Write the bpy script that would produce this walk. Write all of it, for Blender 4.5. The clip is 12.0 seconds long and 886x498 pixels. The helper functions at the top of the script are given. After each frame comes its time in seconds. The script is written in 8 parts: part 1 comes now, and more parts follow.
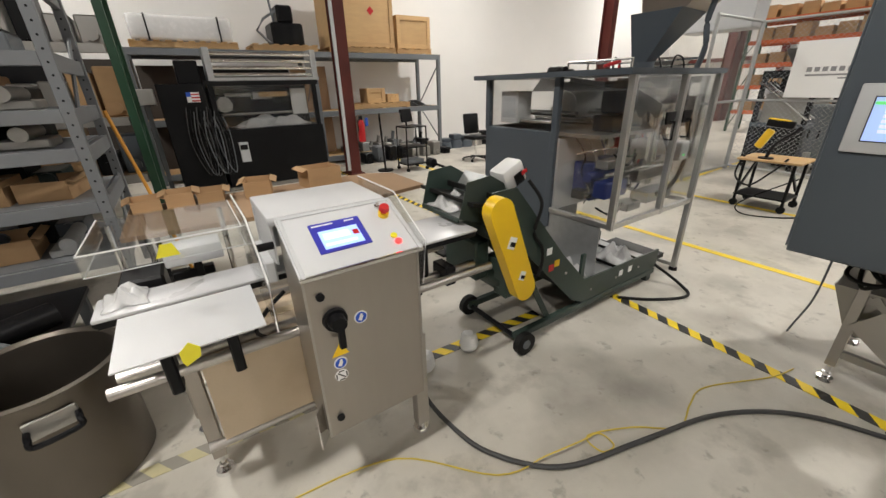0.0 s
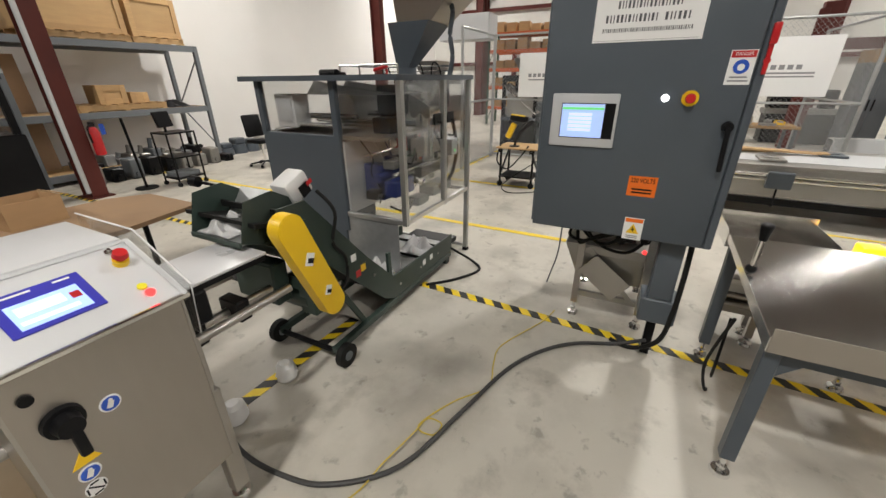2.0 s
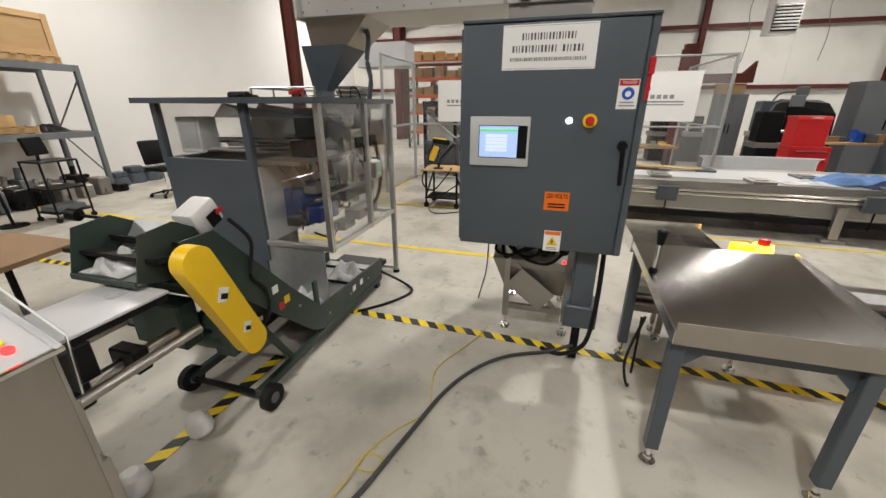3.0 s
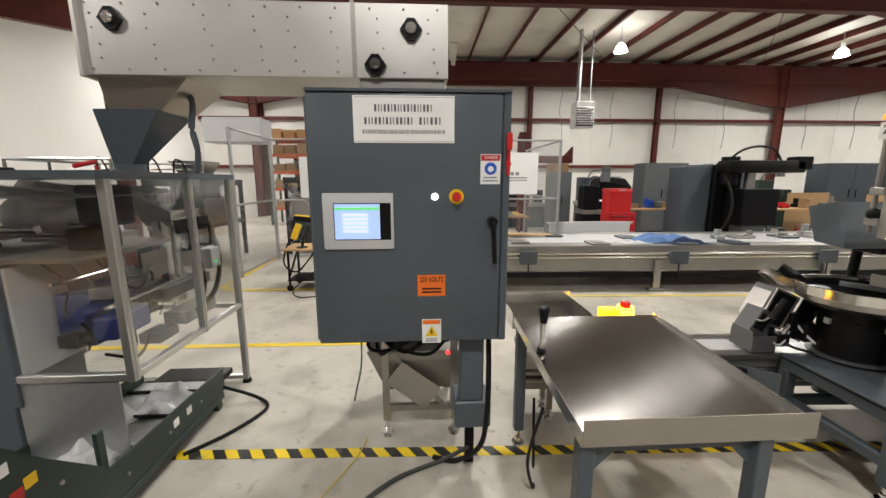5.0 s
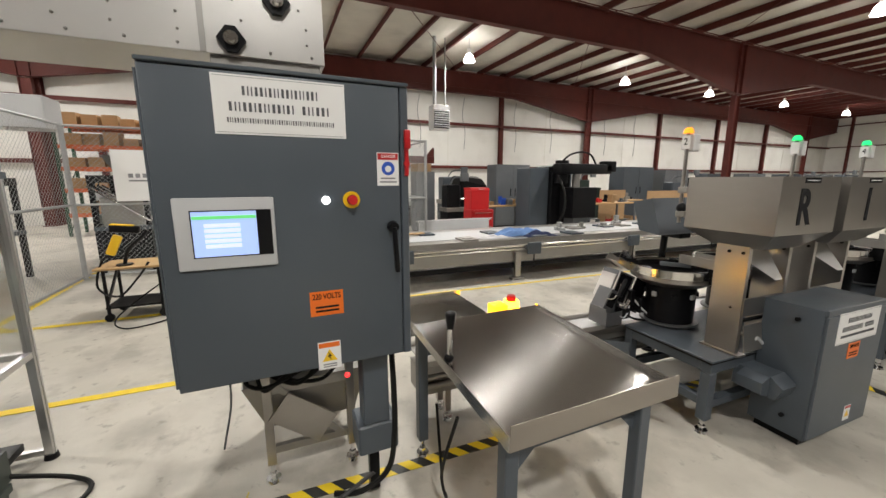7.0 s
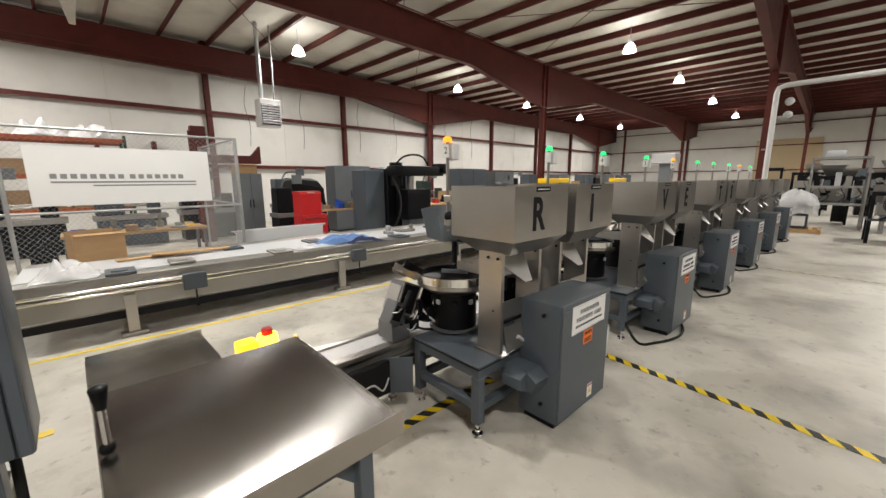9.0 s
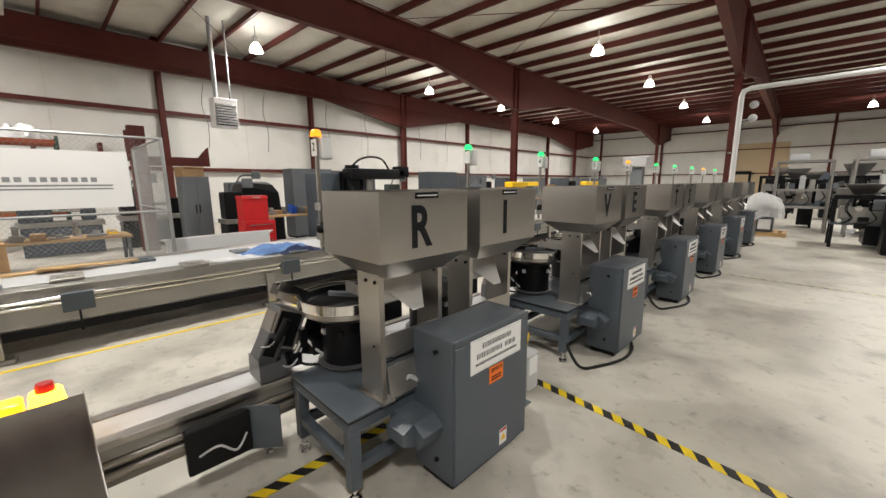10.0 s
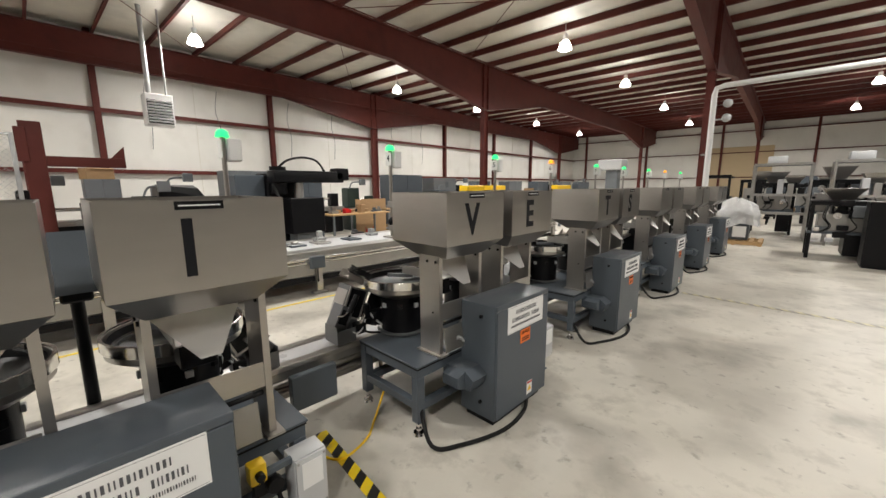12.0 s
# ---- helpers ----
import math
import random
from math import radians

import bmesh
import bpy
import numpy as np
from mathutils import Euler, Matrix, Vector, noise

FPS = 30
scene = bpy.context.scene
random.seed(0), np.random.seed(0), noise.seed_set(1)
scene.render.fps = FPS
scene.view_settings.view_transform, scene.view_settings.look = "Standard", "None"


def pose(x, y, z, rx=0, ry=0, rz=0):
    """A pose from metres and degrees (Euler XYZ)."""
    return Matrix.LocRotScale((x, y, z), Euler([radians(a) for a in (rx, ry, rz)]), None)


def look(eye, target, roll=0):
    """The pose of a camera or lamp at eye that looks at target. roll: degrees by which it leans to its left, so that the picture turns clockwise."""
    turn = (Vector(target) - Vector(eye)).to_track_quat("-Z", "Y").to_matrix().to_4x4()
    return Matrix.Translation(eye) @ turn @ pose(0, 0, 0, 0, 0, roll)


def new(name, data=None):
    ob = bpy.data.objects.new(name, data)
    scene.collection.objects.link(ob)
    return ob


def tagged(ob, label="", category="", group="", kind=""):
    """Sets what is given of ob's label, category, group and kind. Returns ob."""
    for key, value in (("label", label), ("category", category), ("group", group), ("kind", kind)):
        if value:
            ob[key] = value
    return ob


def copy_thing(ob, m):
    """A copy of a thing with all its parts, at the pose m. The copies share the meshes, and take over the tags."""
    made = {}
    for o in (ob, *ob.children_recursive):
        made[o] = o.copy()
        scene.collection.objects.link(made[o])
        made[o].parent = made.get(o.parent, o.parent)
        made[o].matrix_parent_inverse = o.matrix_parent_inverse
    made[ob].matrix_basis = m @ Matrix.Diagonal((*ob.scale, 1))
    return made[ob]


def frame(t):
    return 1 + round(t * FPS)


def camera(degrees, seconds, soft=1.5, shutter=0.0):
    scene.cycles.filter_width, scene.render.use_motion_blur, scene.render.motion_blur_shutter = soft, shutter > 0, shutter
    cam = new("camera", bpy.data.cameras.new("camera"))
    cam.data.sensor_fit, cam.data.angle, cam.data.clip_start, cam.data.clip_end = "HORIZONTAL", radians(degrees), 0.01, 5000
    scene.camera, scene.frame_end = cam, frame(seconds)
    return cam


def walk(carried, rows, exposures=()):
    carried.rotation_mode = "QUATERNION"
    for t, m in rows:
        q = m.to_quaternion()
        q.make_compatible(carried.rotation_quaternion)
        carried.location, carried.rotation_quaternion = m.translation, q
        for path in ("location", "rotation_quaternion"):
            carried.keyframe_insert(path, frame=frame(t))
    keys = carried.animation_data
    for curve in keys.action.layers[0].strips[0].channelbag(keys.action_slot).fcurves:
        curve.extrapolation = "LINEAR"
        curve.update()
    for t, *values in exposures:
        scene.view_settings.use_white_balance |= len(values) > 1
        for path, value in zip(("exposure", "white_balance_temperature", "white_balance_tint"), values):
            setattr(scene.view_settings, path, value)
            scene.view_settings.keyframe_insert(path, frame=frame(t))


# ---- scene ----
cam = camera(99.3, 12.0)
PATH = [
    (0, (0.339, 0.534, 1.553), (1.35, 2.067, 0.759), -1.5),
    (0.5, (0.366, 0.527, 1.573), (1.451, 2.019, 0.799), -1.0),
    (1, (0.394, 0.521, 1.587), (1.612, 1.902, 0.808), -0.7),
    (1.5, (0.427, 0.518, 1.588), (1.879, 1.647, 0.802), -0.5),
    (2, (0.449, 0.504, 1.592), (2.072, 1.335, 0.771), -0.5),
    (2.5, (0.468, 0.501, 1.602), (2.153, 1.036, 0.665), -0.4),
    (2.7, (0.468, 0.504, 1.59), (2.203, 1.022, 0.741), 0.1),
    (4.3, (0.637, 0.449, 1.566), (2.571, 0.813, 1.211), -0.4),
    (4.5, (0.708, 0.444, 1.567), (2.661, 0.669, 1.203), -0.2),
    (5, (0.835, 0.495, 1.576), (2.8, 0.387, 1.221), -0.1),
    (5.5, (0.93, 0.544, 1.58), (2.89, 0.36, 1.229), -0.1),
    (6, (0.988, 0.56, 1.56), (2.923, 0.197, 1.208), -0.1),
    (6.5, (1.001, 0.555, 1.569), (2.881, -0.026, 1.213), -0.1),
    (7, (1.014, 0.615, 1.584), (2.813, -0.18, 1.224), -0.0),
    (7.5, (1.0, 0.619, 1.598), (2.655, -0.445, 1.238), -0.0),
    (7.7, (0.976, 0.584, 1.606), (2.566, -0.575, 1.25), -0.0),
    (9.3, (0.889, -0.288, 1.646), (2.27, -1.689, 1.288), -0.4),
    (9.5, (0.865, -0.439, 1.631), (2.23, -1.858, 1.279), -0.4),
    (10, (0.82, -0.843, 1.641), (2.164, -2.282, 1.295), -0.4),
    (10.5, (0.825, -1.242, 1.621), (2.164, -2.687, 1.277), -0.4),
    (11, (0.733, -1.645, 1.637), (2.066, -3.097, 1.297), -0.4),
    (11.5, (0.65, -2.011, 1.64), (1.977, -3.469, 1.307), -0.3),
    (12, (0.581, -2.405, 1.643), (1.904, -3.868, 1.314), -0.3),
]
walk(cam, [(t, look(eye, target, roll)) for t, eye, target, roll in PATH],
     exposures=[(0.0, -0.03), (2.5, -0.06), (5.0, 0.0), (7.5, 0.0), (9.5, 0.06), (12.0, 0.13)])

# ---- light ----
world = bpy.data.worlds.new("indoor_dark")
world.use_nodes = True
world.node_tree.nodes["Background"].inputs[0].default_value = (0.02, 0.02, 0.022, 1)
world.node_tree.nodes["Background"].inputs[1].default_value = 0.3
scene.world = world
LAMP_WATTS = 220
LAMP_SPOTS = [(x, y) for x in (-2.0, 6.6, 15.1) for y in (-15.2, -21.6, -29.0, -37.0)]
# lamps at y 7.2 and 7.4 are unseen, added to brighten the north wall
LAMP_SPOTS += [(-2.0, 7.4), (-1.7, 0.7), (-3.2, -7.2), (6.6, 7.2), (6.6, -0.8), (6.6, -8.2), (15.05, -6.7), (15.1, 1.6), (15.1, 8.0)]
LAMP_Z = 6.3


# ---- materials ----
def mat(name, color, rough=0.5, metal=0.0, var=0.12, scale=4.0, bump=0.08, bscale=90.0, stretch=(1, 1, 1),
        stain=None, stain_scale=1.2, stain_amount=0.4, vary=0.0, coat=0.0, rvar=0.1, spec=0.5):
    """A surface with colour grain at two scales, uneven roughness and fine relief."""
    m = bpy.data.materials.new(name)
    m.use_nodes = True
    nt = m.node_tree
    n, l = nt.nodes, nt.links
    b = n["Principled BSDF"]
    tc = n.new("ShaderNodeTexCoord")
    mp = n.new("ShaderNodeMapping")
    mp.inputs["Scale"].default_value = stretch
    l.new(tc.outputs["Object"], mp.inputs["Vector"])
    big = n.new("ShaderNodeTexNoise")
    big.inputs["Scale"].default_value, big.inputs["Detail"].default_value = scale, 6
    l.new(mp.outputs[0], big.inputs["Vector"])
    fine = n.new("ShaderNodeTexNoise")
    fine.inputs["Scale"].default_value, fine.inputs["Detail"].default_value = bscale, 3
    l.new(mp.outputs[0], fine.inputs["Vector"])
    mix = n.new("ShaderNodeMix")
    mix.data_type = "RGBA"
    lo = [c * (1 - var) for c in color]
    hi = [min(1.0, c * (1 + var)) for c in color]
    mix.inputs["A"].default_value, mix.inputs["B"].default_value = (*lo, 1), (*hi, 1)
    l.new(big.outputs["Fac"], mix.inputs["Factor"])
    out = mix.outputs["Result"]
    if stain:
        st = n.new("ShaderNodeTexNoise")
        st.inputs["Scale"].default_value, st.inputs["Detail"].default_value = stain_scale, 8
        l.new(tc.outputs["Object"], st.inputs["Vector"])
        rg = n.new("ShaderNodeMapRange")
        rg.inputs["From Min"].default_value, rg.inputs["From Max"].default_value = 0.52, 0.72
        rg.inputs["To Max"].default_value = stain_amount
        l.new(st.outputs["Fac"], rg.inputs["Value"])
        m2 = n.new("ShaderNodeMix")
        m2.data_type = "RGBA"
        m2.inputs["B"].default_value = (*stain, 1)
        l.new(out, m2.inputs["A"])
        l.new(rg.outputs[0], m2.inputs["Factor"])
        out = m2.outputs["Result"]
    if vary:
        oi = n.new("ShaderNodeObjectInfo")
        hs = n.new("ShaderNodeHueSaturation")
        rg = n.new("ShaderNodeMapRange")
        rg.inputs["To Min"].default_value, rg.inputs["To Max"].default_value = 1 - vary, 1 + vary
        l.new(oi.outputs["Random"], rg.inputs["Value"])
        l.new(rg.outputs[0], hs.inputs["Value"])
        l.new(out, hs.inputs["Color"])
        out = hs.outputs["Color"]
    l.new(out, b.inputs["Base Color"])
    rr = n.new("ShaderNodeMapRange")
    rr.inputs["To Min"].default_value, rr.inputs["To Max"].default_value = max(0.03, rough - rvar), min(1, rough + rvar)
    l.new(big.outputs["Fac"], rr.inputs["Value"])
    l.new(rr.outputs[0], b.inputs["Roughness"])
    b.inputs["Metallic"].default_value = metal
    b.inputs["Coat Weight"].default_value = coat
    b.inputs["Specular IOR Level"].default_value = spec
    if bump:
        bp = n.new("ShaderNodeBump")
        bp.inputs["Strength"].default_value, bp.inputs["Distance"].default_value = bump, 0.004
        l.new(fine.outputs["Fac"], bp.inputs["Height"])
        l.new(bp.outputs[0], b.inputs["Normal"])
    return m


def glow(name, color, strength):
    m = bpy.data.materials.new(name)
    m.use_nodes = True
    b = m.node_tree.nodes["Principled BSDF"]
    b.inputs["Base Color"].default_value = (*color, 1)
    b.inputs["Emission Color"].default_value = (*color, 1)
    b.inputs["Emission Strength"].default_value = strength
    b.inputs["Roughness"].default_value = 0.3
    return m


def clear(name, tint=(0.95, 0.955, 0.955), gloss=0.1, haze=0.13):
    """Thin clear sheet: passes light, with a Fresnel sheen."""
    m = bpy.data.materials.new(name)
    m.use_nodes = True
    n, l = m.node_tree.nodes, m.node_tree.links
    n.remove(n["Principled BSDF"])
    tr, gl, mx, fr = n.new("ShaderNodeBsdfTransparent"), n.new("ShaderNodeBsdfGlossy"), n.new("ShaderNodeMixShader"), n.new("ShaderNodeLayerWeight")
    tr.inputs["Color"].default_value = (*tint, 1)
    gl.inputs["Roughness"].default_value = gloss
    fr.inputs["Blend"].default_value = 0.5
    pw = n.new("ShaderNodeMath")
    pw.operation = "POWER"
    pw.inputs[1].default_value = 4.0
    sc = n.new("ShaderNodeMath")
    sc.operation = "MULTIPLY_ADD"
    sc.inputs[1].default_value, sc.inputs[2].default_value = 0.6, haze
    l.new(fr.outputs["Facing"], pw.inputs[0])
    l.new(pw.outputs[0], sc.inputs[0])
    l.new(sc.outputs[0], mx.inputs[0])
    l.new(tr.outputs[0], mx.inputs[1])
    l.new(gl.outputs[0], mx.inputs[2])
    l.new(mx.outputs[0], n["Material Output"].inputs["Surface"])
    return m


def film_wrap(name):
    """Milky wrinkled plastic film."""
    m = mat(name, (0.8, 0.8, 0.8), 0.25, 0, 0.1, 12, 0.8, 22)
    b = m.node_tree.nodes["Principled BSDF"]
    b.inputs["Alpha"].default_value = 0.6
    return m


def stripes(name, a, b_color, pitch, slant, rough=0.45):
    """Printed diagonal bands with scuffs, for floor tape."""
    m = mat(name, a, rough, 0, 0.12, 14, 0.15, 160)
    n, l = m.node_tree.nodes, m.node_tree.links
    b = n["Principled BSDF"]
    tc = n.new("ShaderNodeTexCoord")
    sp = n.new("ShaderNodeSeparateXYZ")
    l.new(tc.outputs["Object"], sp.inputs[0])
    ma = n.new("ShaderNodeMath")
    ma.operation = "MULTIPLY_ADD"
    ma.inputs[1].default_value = slant
    l.new(sp.outputs["Y"], ma.inputs[0])
    l.new(sp.outputs["X"], ma.inputs[2])
    dv = n.new("ShaderNodeMath")
    dv.operation = "DIVIDE"
    dv.inputs[1].default_value = pitch
    l.new(ma.outputs[0], dv.inputs[0])
    frn = n.new("ShaderNodeMath")
    frn.operation = "FRACT"
    l.new(dv.outputs[0], frn.inputs[0])
    gt = n.new("ShaderNodeMath")
    gt.operation = "GREATER_THAN"
    gt.inputs[1].default_value = 0.5
    l.new(frn.outputs[0], gt.inputs[0])
    mx = n.new("ShaderNodeMix")
    mx.data_type = "RGBA"
    l.new(gt.outputs[0], mx.inputs["Factor"])
    src = b.inputs["Base Color"].links[0].from_socket
    l.new(src, mx.inputs["A"])
    mx.inputs["B"].default_value = (*b_color, 1)
    wear = n.new("ShaderNodeTexNoise")
    wear.inputs["Scale"].default_value, wear.inputs["Detail"].default_value = 9, 8
    l.new(tc.outputs["Object"], wear.inputs["Vector"])
    rg = n.new("ShaderNodeMapRange")
    rg.inputs["From Min"].default_value, rg.inputs["From Max"].default_value = 0.6, 0.75
    rg.inputs["To Max"].default_value = 0.5
    l.new(wear.outputs["Fac"], rg.inputs["Value"])
    m2 = n.new("ShaderNodeMix")
    m2.data_type = "RGBA"
    m2.inputs["B"].default_value = (0.3, 0.28, 0.24, 1)
    l.new(mx.outputs["Result"], m2.inputs["A"])
    l.new(rg.outputs[0], m2.inputs["Factor"])
    l.new(m2.outputs["Result"], b.inputs["Base Color"])
    return m


CONCRETE = mat("polished_concrete", (0.535, 0.507, 0.447), 0.47, 0, 0.2, 1.6, 0.15, 60, stain=(0.2, 0.185, 0.16), stain_scale=1.1, stain_amount=0.8, rvar=0.16, spec=0.4)


def blotches(m):
    """Small oil spots and scuffs, and wide paler traffic paths, over the slab."""
    n, l = m.node_tree.nodes, m.node_tree.links
    b = n["Principled BSDF"]
    src = b.inputs["Base Color"].links[0].from_socket
    tc = n.new("ShaderNodeTexCoord")
    for scale, lo, hi, amount, tone in ((9.0, 0.6, 0.68, 0.5, (0.17, 0.156, 0.132)), (3.2, 0.54, 0.64, 0.42, (0.27, 0.25, 0.215)), (1.3, 0.5, 0.6, 0.3, (0.33, 0.307, 0.265)), (0.35, 0.5, 0.68, 0.35, (0.6, 0.57, 0.51))):
        t = n.new("ShaderNodeTexNoise")
        t.inputs["Scale"].default_value, t.inputs["Detail"].default_value, t.inputs["Roughness"].default_value = scale, 9, 0.6
        l.new(tc.outputs["Object"], t.inputs["Vector"])
        r = n.new("ShaderNodeMapRange")
        r.inputs["From Min"].default_value, r.inputs["From Max"].default_value, r.inputs["To Max"].default_value = lo, hi, amount
        l.new(t.outputs["Fac"], r.inputs["Value"])
        mx = n.new("ShaderNodeMix")
        mx.data_type = "RGBA"
        mx.inputs["B"].default_value = (*tone, 1)
        l.new(src, mx.inputs["A"])
        l.new(r.outputs[0], mx.inputs["Factor"])
        src = mx.outputs["Result"]
    l.new(src, b.inputs["Base Color"])


blotches(CONCRETE)
DRYWALL = mat("white_wall_paint", (0.8, 0.79, 0.77), 0.75, 0, 0.03, 1.5, 0.1, 40)
LINER = mat("white_insulation_facing", (0.76, 0.75, 0.71), 0.5, 0, 0.06, 1.0, 0.5, 5, stain=(0.5, 0.48, 0.43), stain_scale=0.8, stain_amount=0.3)
ROOF_LINER = mat("roof_insulation_facing", (0.68, 0.66, 0.59), 0.5, 0, 0.16, 1.3, 0.8, 4, stain=(0.35, 0.33, 0.29), stain_scale=0.9, stain_amount=0.4)
TAN = mat("tan_door_paint", (0.55, 0.43, 0.27), 0.6, 0, 0.06, 3)
RED_STEEL = mat("red_oxide_primer", (0.105, 0.026, 0.021), 0.5, 0, 0.25, 2.5, 0.1, 50, stain=(0.06, 0.02, 0.018), stain_amount=0.5, spec=0.2)
GREY_PAINT = mat("slate_grey_powder_coat", (0.078, 0.093, 0.11), 0.38, 0, 0.08, 3, 0.12, 320, stain=(0.05, 0.058, 0.068), stain_amount=0.4, spec=0.4)
GREY_MID = mat("mid_grey_paint", (0.15, 0.163, 0.175), 0.45, 0, 0.1, 3, 0.1, 200, stain=(0.12, 0.12, 0.12), vary=0.1, spec=0.3)
GREY_LIGHT = mat("light_grey_enamel", (0.52, 0.53, 0.54), 0.4, 0, 0.06, 4, 0.06, 150)
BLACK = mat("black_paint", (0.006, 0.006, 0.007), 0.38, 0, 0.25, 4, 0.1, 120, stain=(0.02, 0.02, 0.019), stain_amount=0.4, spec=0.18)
CABLE_GREY = mat("grey_cable_jacket", (0.05, 0.05, 0.05), 0.55, 0, 0.2, 9, 0.1, 90)
RUBBER = mat("black_rubber", (0.011, 0.011, 0.0105), 0.6, 0, 0.2, 9, 0.15, 90, spec=0.2)
STEEL = mat("brushed_stainless", (0.43, 0.41, 0.385), 0.3, 0.95, 0.05, 5, 0.012, 260, stretch=(1, 1, 5), rvar=0.04, stain=(0.36, 0.335, 0.305), stain_scale=2.5, stain_amount=0.45)
STEEL_H = mat("brushed_stainless_sheet", (0.5, 0.485, 0.46), 0.33, 0.95, 0.08, 5, 0.02, 240, stretch=(1, 6, 1), rvar=0.05)
STEEL_W = mat("stainless_grained_across", (0.385, 0.355, 0.32), 0.36, 0.9, 0.05, 5, 0.012, 240, stretch=(6, 1, 1), rvar=0.04, stain=(0.33, 0.3, 0.265), stain_scale=2.0, stain_amount=0.4)
STEEL_TRAY = mat("scratched_stainless_tray", (0.34, 0.325, 0.31), 0.19, 0.97, 0.1, 2.2, 0.012, 200, stretch=(1, 9, 1), stain=(0.26, 0.245, 0.23), stain_scale=2.5, stain_amount=0.5, rvar=0.03)
# brushed along x: the sheen draws out across the brushing
_b = STEEL_TRAY.node_tree.nodes["Principled BSDF"]
_b.inputs["Anisotropic"].default_value = 1.0
_v = STEEL_TRAY.node_tree.nodes.new("ShaderNodeCombineXYZ")
_v.inputs[1].default_value = 1.0
STEEL_TRAY.node_tree.links.new(_v.outputs[0], _b.inputs["Tangent"])
STEEL_BRIGHT = mat("bright_stainless", (0.78, 0.77, 0.75), 0.16, 1.0, 0.06, 6, 0.04, 50)
STEEL_HOUSING = mat("riveted_housing_sheet", (0.6, 0.59, 0.57), 0.4, 0.75, 0.08, 2.0, 0.08, 40)
STEEL_DULL = mat("dull_stainless", (0.36, 0.35, 0.33), 0.42, 0.85, 0.16, 2.5, 0.1, 60, stain=(0.25, 0.24, 0.22))
ALU = mat("aluminium_extrusion", (0.6, 0.6, 0.59), 0.35, 0.9, 0.06, 5, 0.05, 80)
GALV = mat("galvanised_steel", (0.42, 0.43, 0.43), 0.45, 0.7, 0.2, 18, 0.1, 70)
CHROME = mat("chrome", (0.8, 0.8, 0.8), 0.1, 1.0, 0.04, 8, 0)
WHITE_PLASTIC = mat("white_plastic", (0.72, 0.72, 0.715), 0.35, 0, 0.04, 5, 0.04, 100, stain=(0.6, 0.59, 0.57), stain_amount=0.3)
WHITE_BELT = mat("white_belt", (0.54, 0.54, 0.55), 0.3, 0, 0.05, 6, 0.1, 200, stain=(0.6, 0.59, 0.55), stain_amount=0.3)
LEMON = mat("lemon_yellow_sticker", (0.8, 0.72, 0.03), 0.4, 0, 0.05, 8, 0)
POT_STEEL = mat("stained_pot_steel", (0.14, 0.122, 0.102), 0.42, 0.8, 0.14, 2.5, 0.03, 160, stain=(0.17, 0.148, 0.122), stain_scale=2.2, stain_amount=0.6)
FACE_WHITE = mat("pale_grey_coated_face", (0.57, 0.575, 0.585), 0.4, 0, 0.05, 3, 0.04, 120, stain=(0.5, 0.5, 0.5), stain_scale=3, stain_amount=0.4)
# pale kraft; its darker mottling paints in the broken shadow on the carton
KRAFT_PALE = mat("sun_bleached_kraft", (0.56, 0.45, 0.32), 0.7, 0, 0.12, 5, 0.15, 70, stain=(0.42, 0.32, 0.21), stain_scale=5, stain_amount=0.5)
HEAD_GREY = mat("bead_blasted_grey_steel", (0.14, 0.143, 0.147), 0.38, 0.5, 0.15, 6, 0.05, 140, stain=(0.12, 0.12, 0.12), stain_scale=4, stain_amount=0.5)
RACK_GREY = mat("blue_grey_rack_paint", (0.165, 0.175, 0.187), 0.5, 0, 0.12, 4, 0.06, 140, stain=(0.15, 0.15, 0.15), stain_scale=3, stain_amount=0.5)
PAPER = mat("white_sign_sheet", (0.82, 0.82, 0.81), 0.45, 0, 0.03, 3, 0.03, 60)
INK = mat("black_ink", (0.012, 0.012, 0.014), 0.8, 0, 0.1, 9, 0, spec=0.15)
INK_SOFT = mat("dark_grey_ink", (0.11, 0.112, 0.12), 0.7, 0, 0.1, 9, 0, spec=0.2)
INK_GREY = mat("grey_ink", (0.25, 0.25, 0.26), 0.5, 0, 0.1, 9, 0)
ORANGE = mat("orange_label", (0.85, 0.17, 0.01), 0.4, 0, 0.05, 7, 0)
YELLOW = mat("yellow_enamel", (0.86, 0.55, 0.012), 0.35, 0, 0.06, 6, 0.05, 120, stain=(0.6, 0.36, 0.02), stain_amount=0.4)
CORD = mat("pale_yellow_cord", (0.62, 0.47, 0.07), 0.5, 0, 0.1, 9, 0.05, 90)
RED = mat("red_enamel", (0.5, 0.015, 0.018), 0.35, 0, 0.12, 5, 0.05, 90, vary=0.08)
BLUE = mat("blue_label", (0.02, 0.09, 0.5), 0.4, 0, 0.06, 8, 0)
BLUE_DARK = mat("blue_machine_paint", (0.02, 0.035, 0.16), 0.4, 0, 0.2, 8)
BLUE_FRAME = mat("screen_bezel_blue", (0.045, 0.045, 0.4), 0.35, 0, 0.05, 8, 0)
GREEN_DARK = mat("dark_green_machine_paint", (0.032, 0.05, 0.042), 0.4, 0, 0.25, 5, 0.12, 90, stain=(0.06, 0.062, 0.055), stain_amount=0.5, spec=0.3)
GREEN_RACK = mat("green_rack_paint", (0.014, 0.062, 0.03), 0.45, 0, 0.2, 6)
ORANGE_RACK = mat("orange_rack_paint", (0.55, 0.11, 0.03), 0.45, 0, 0.15, 6)
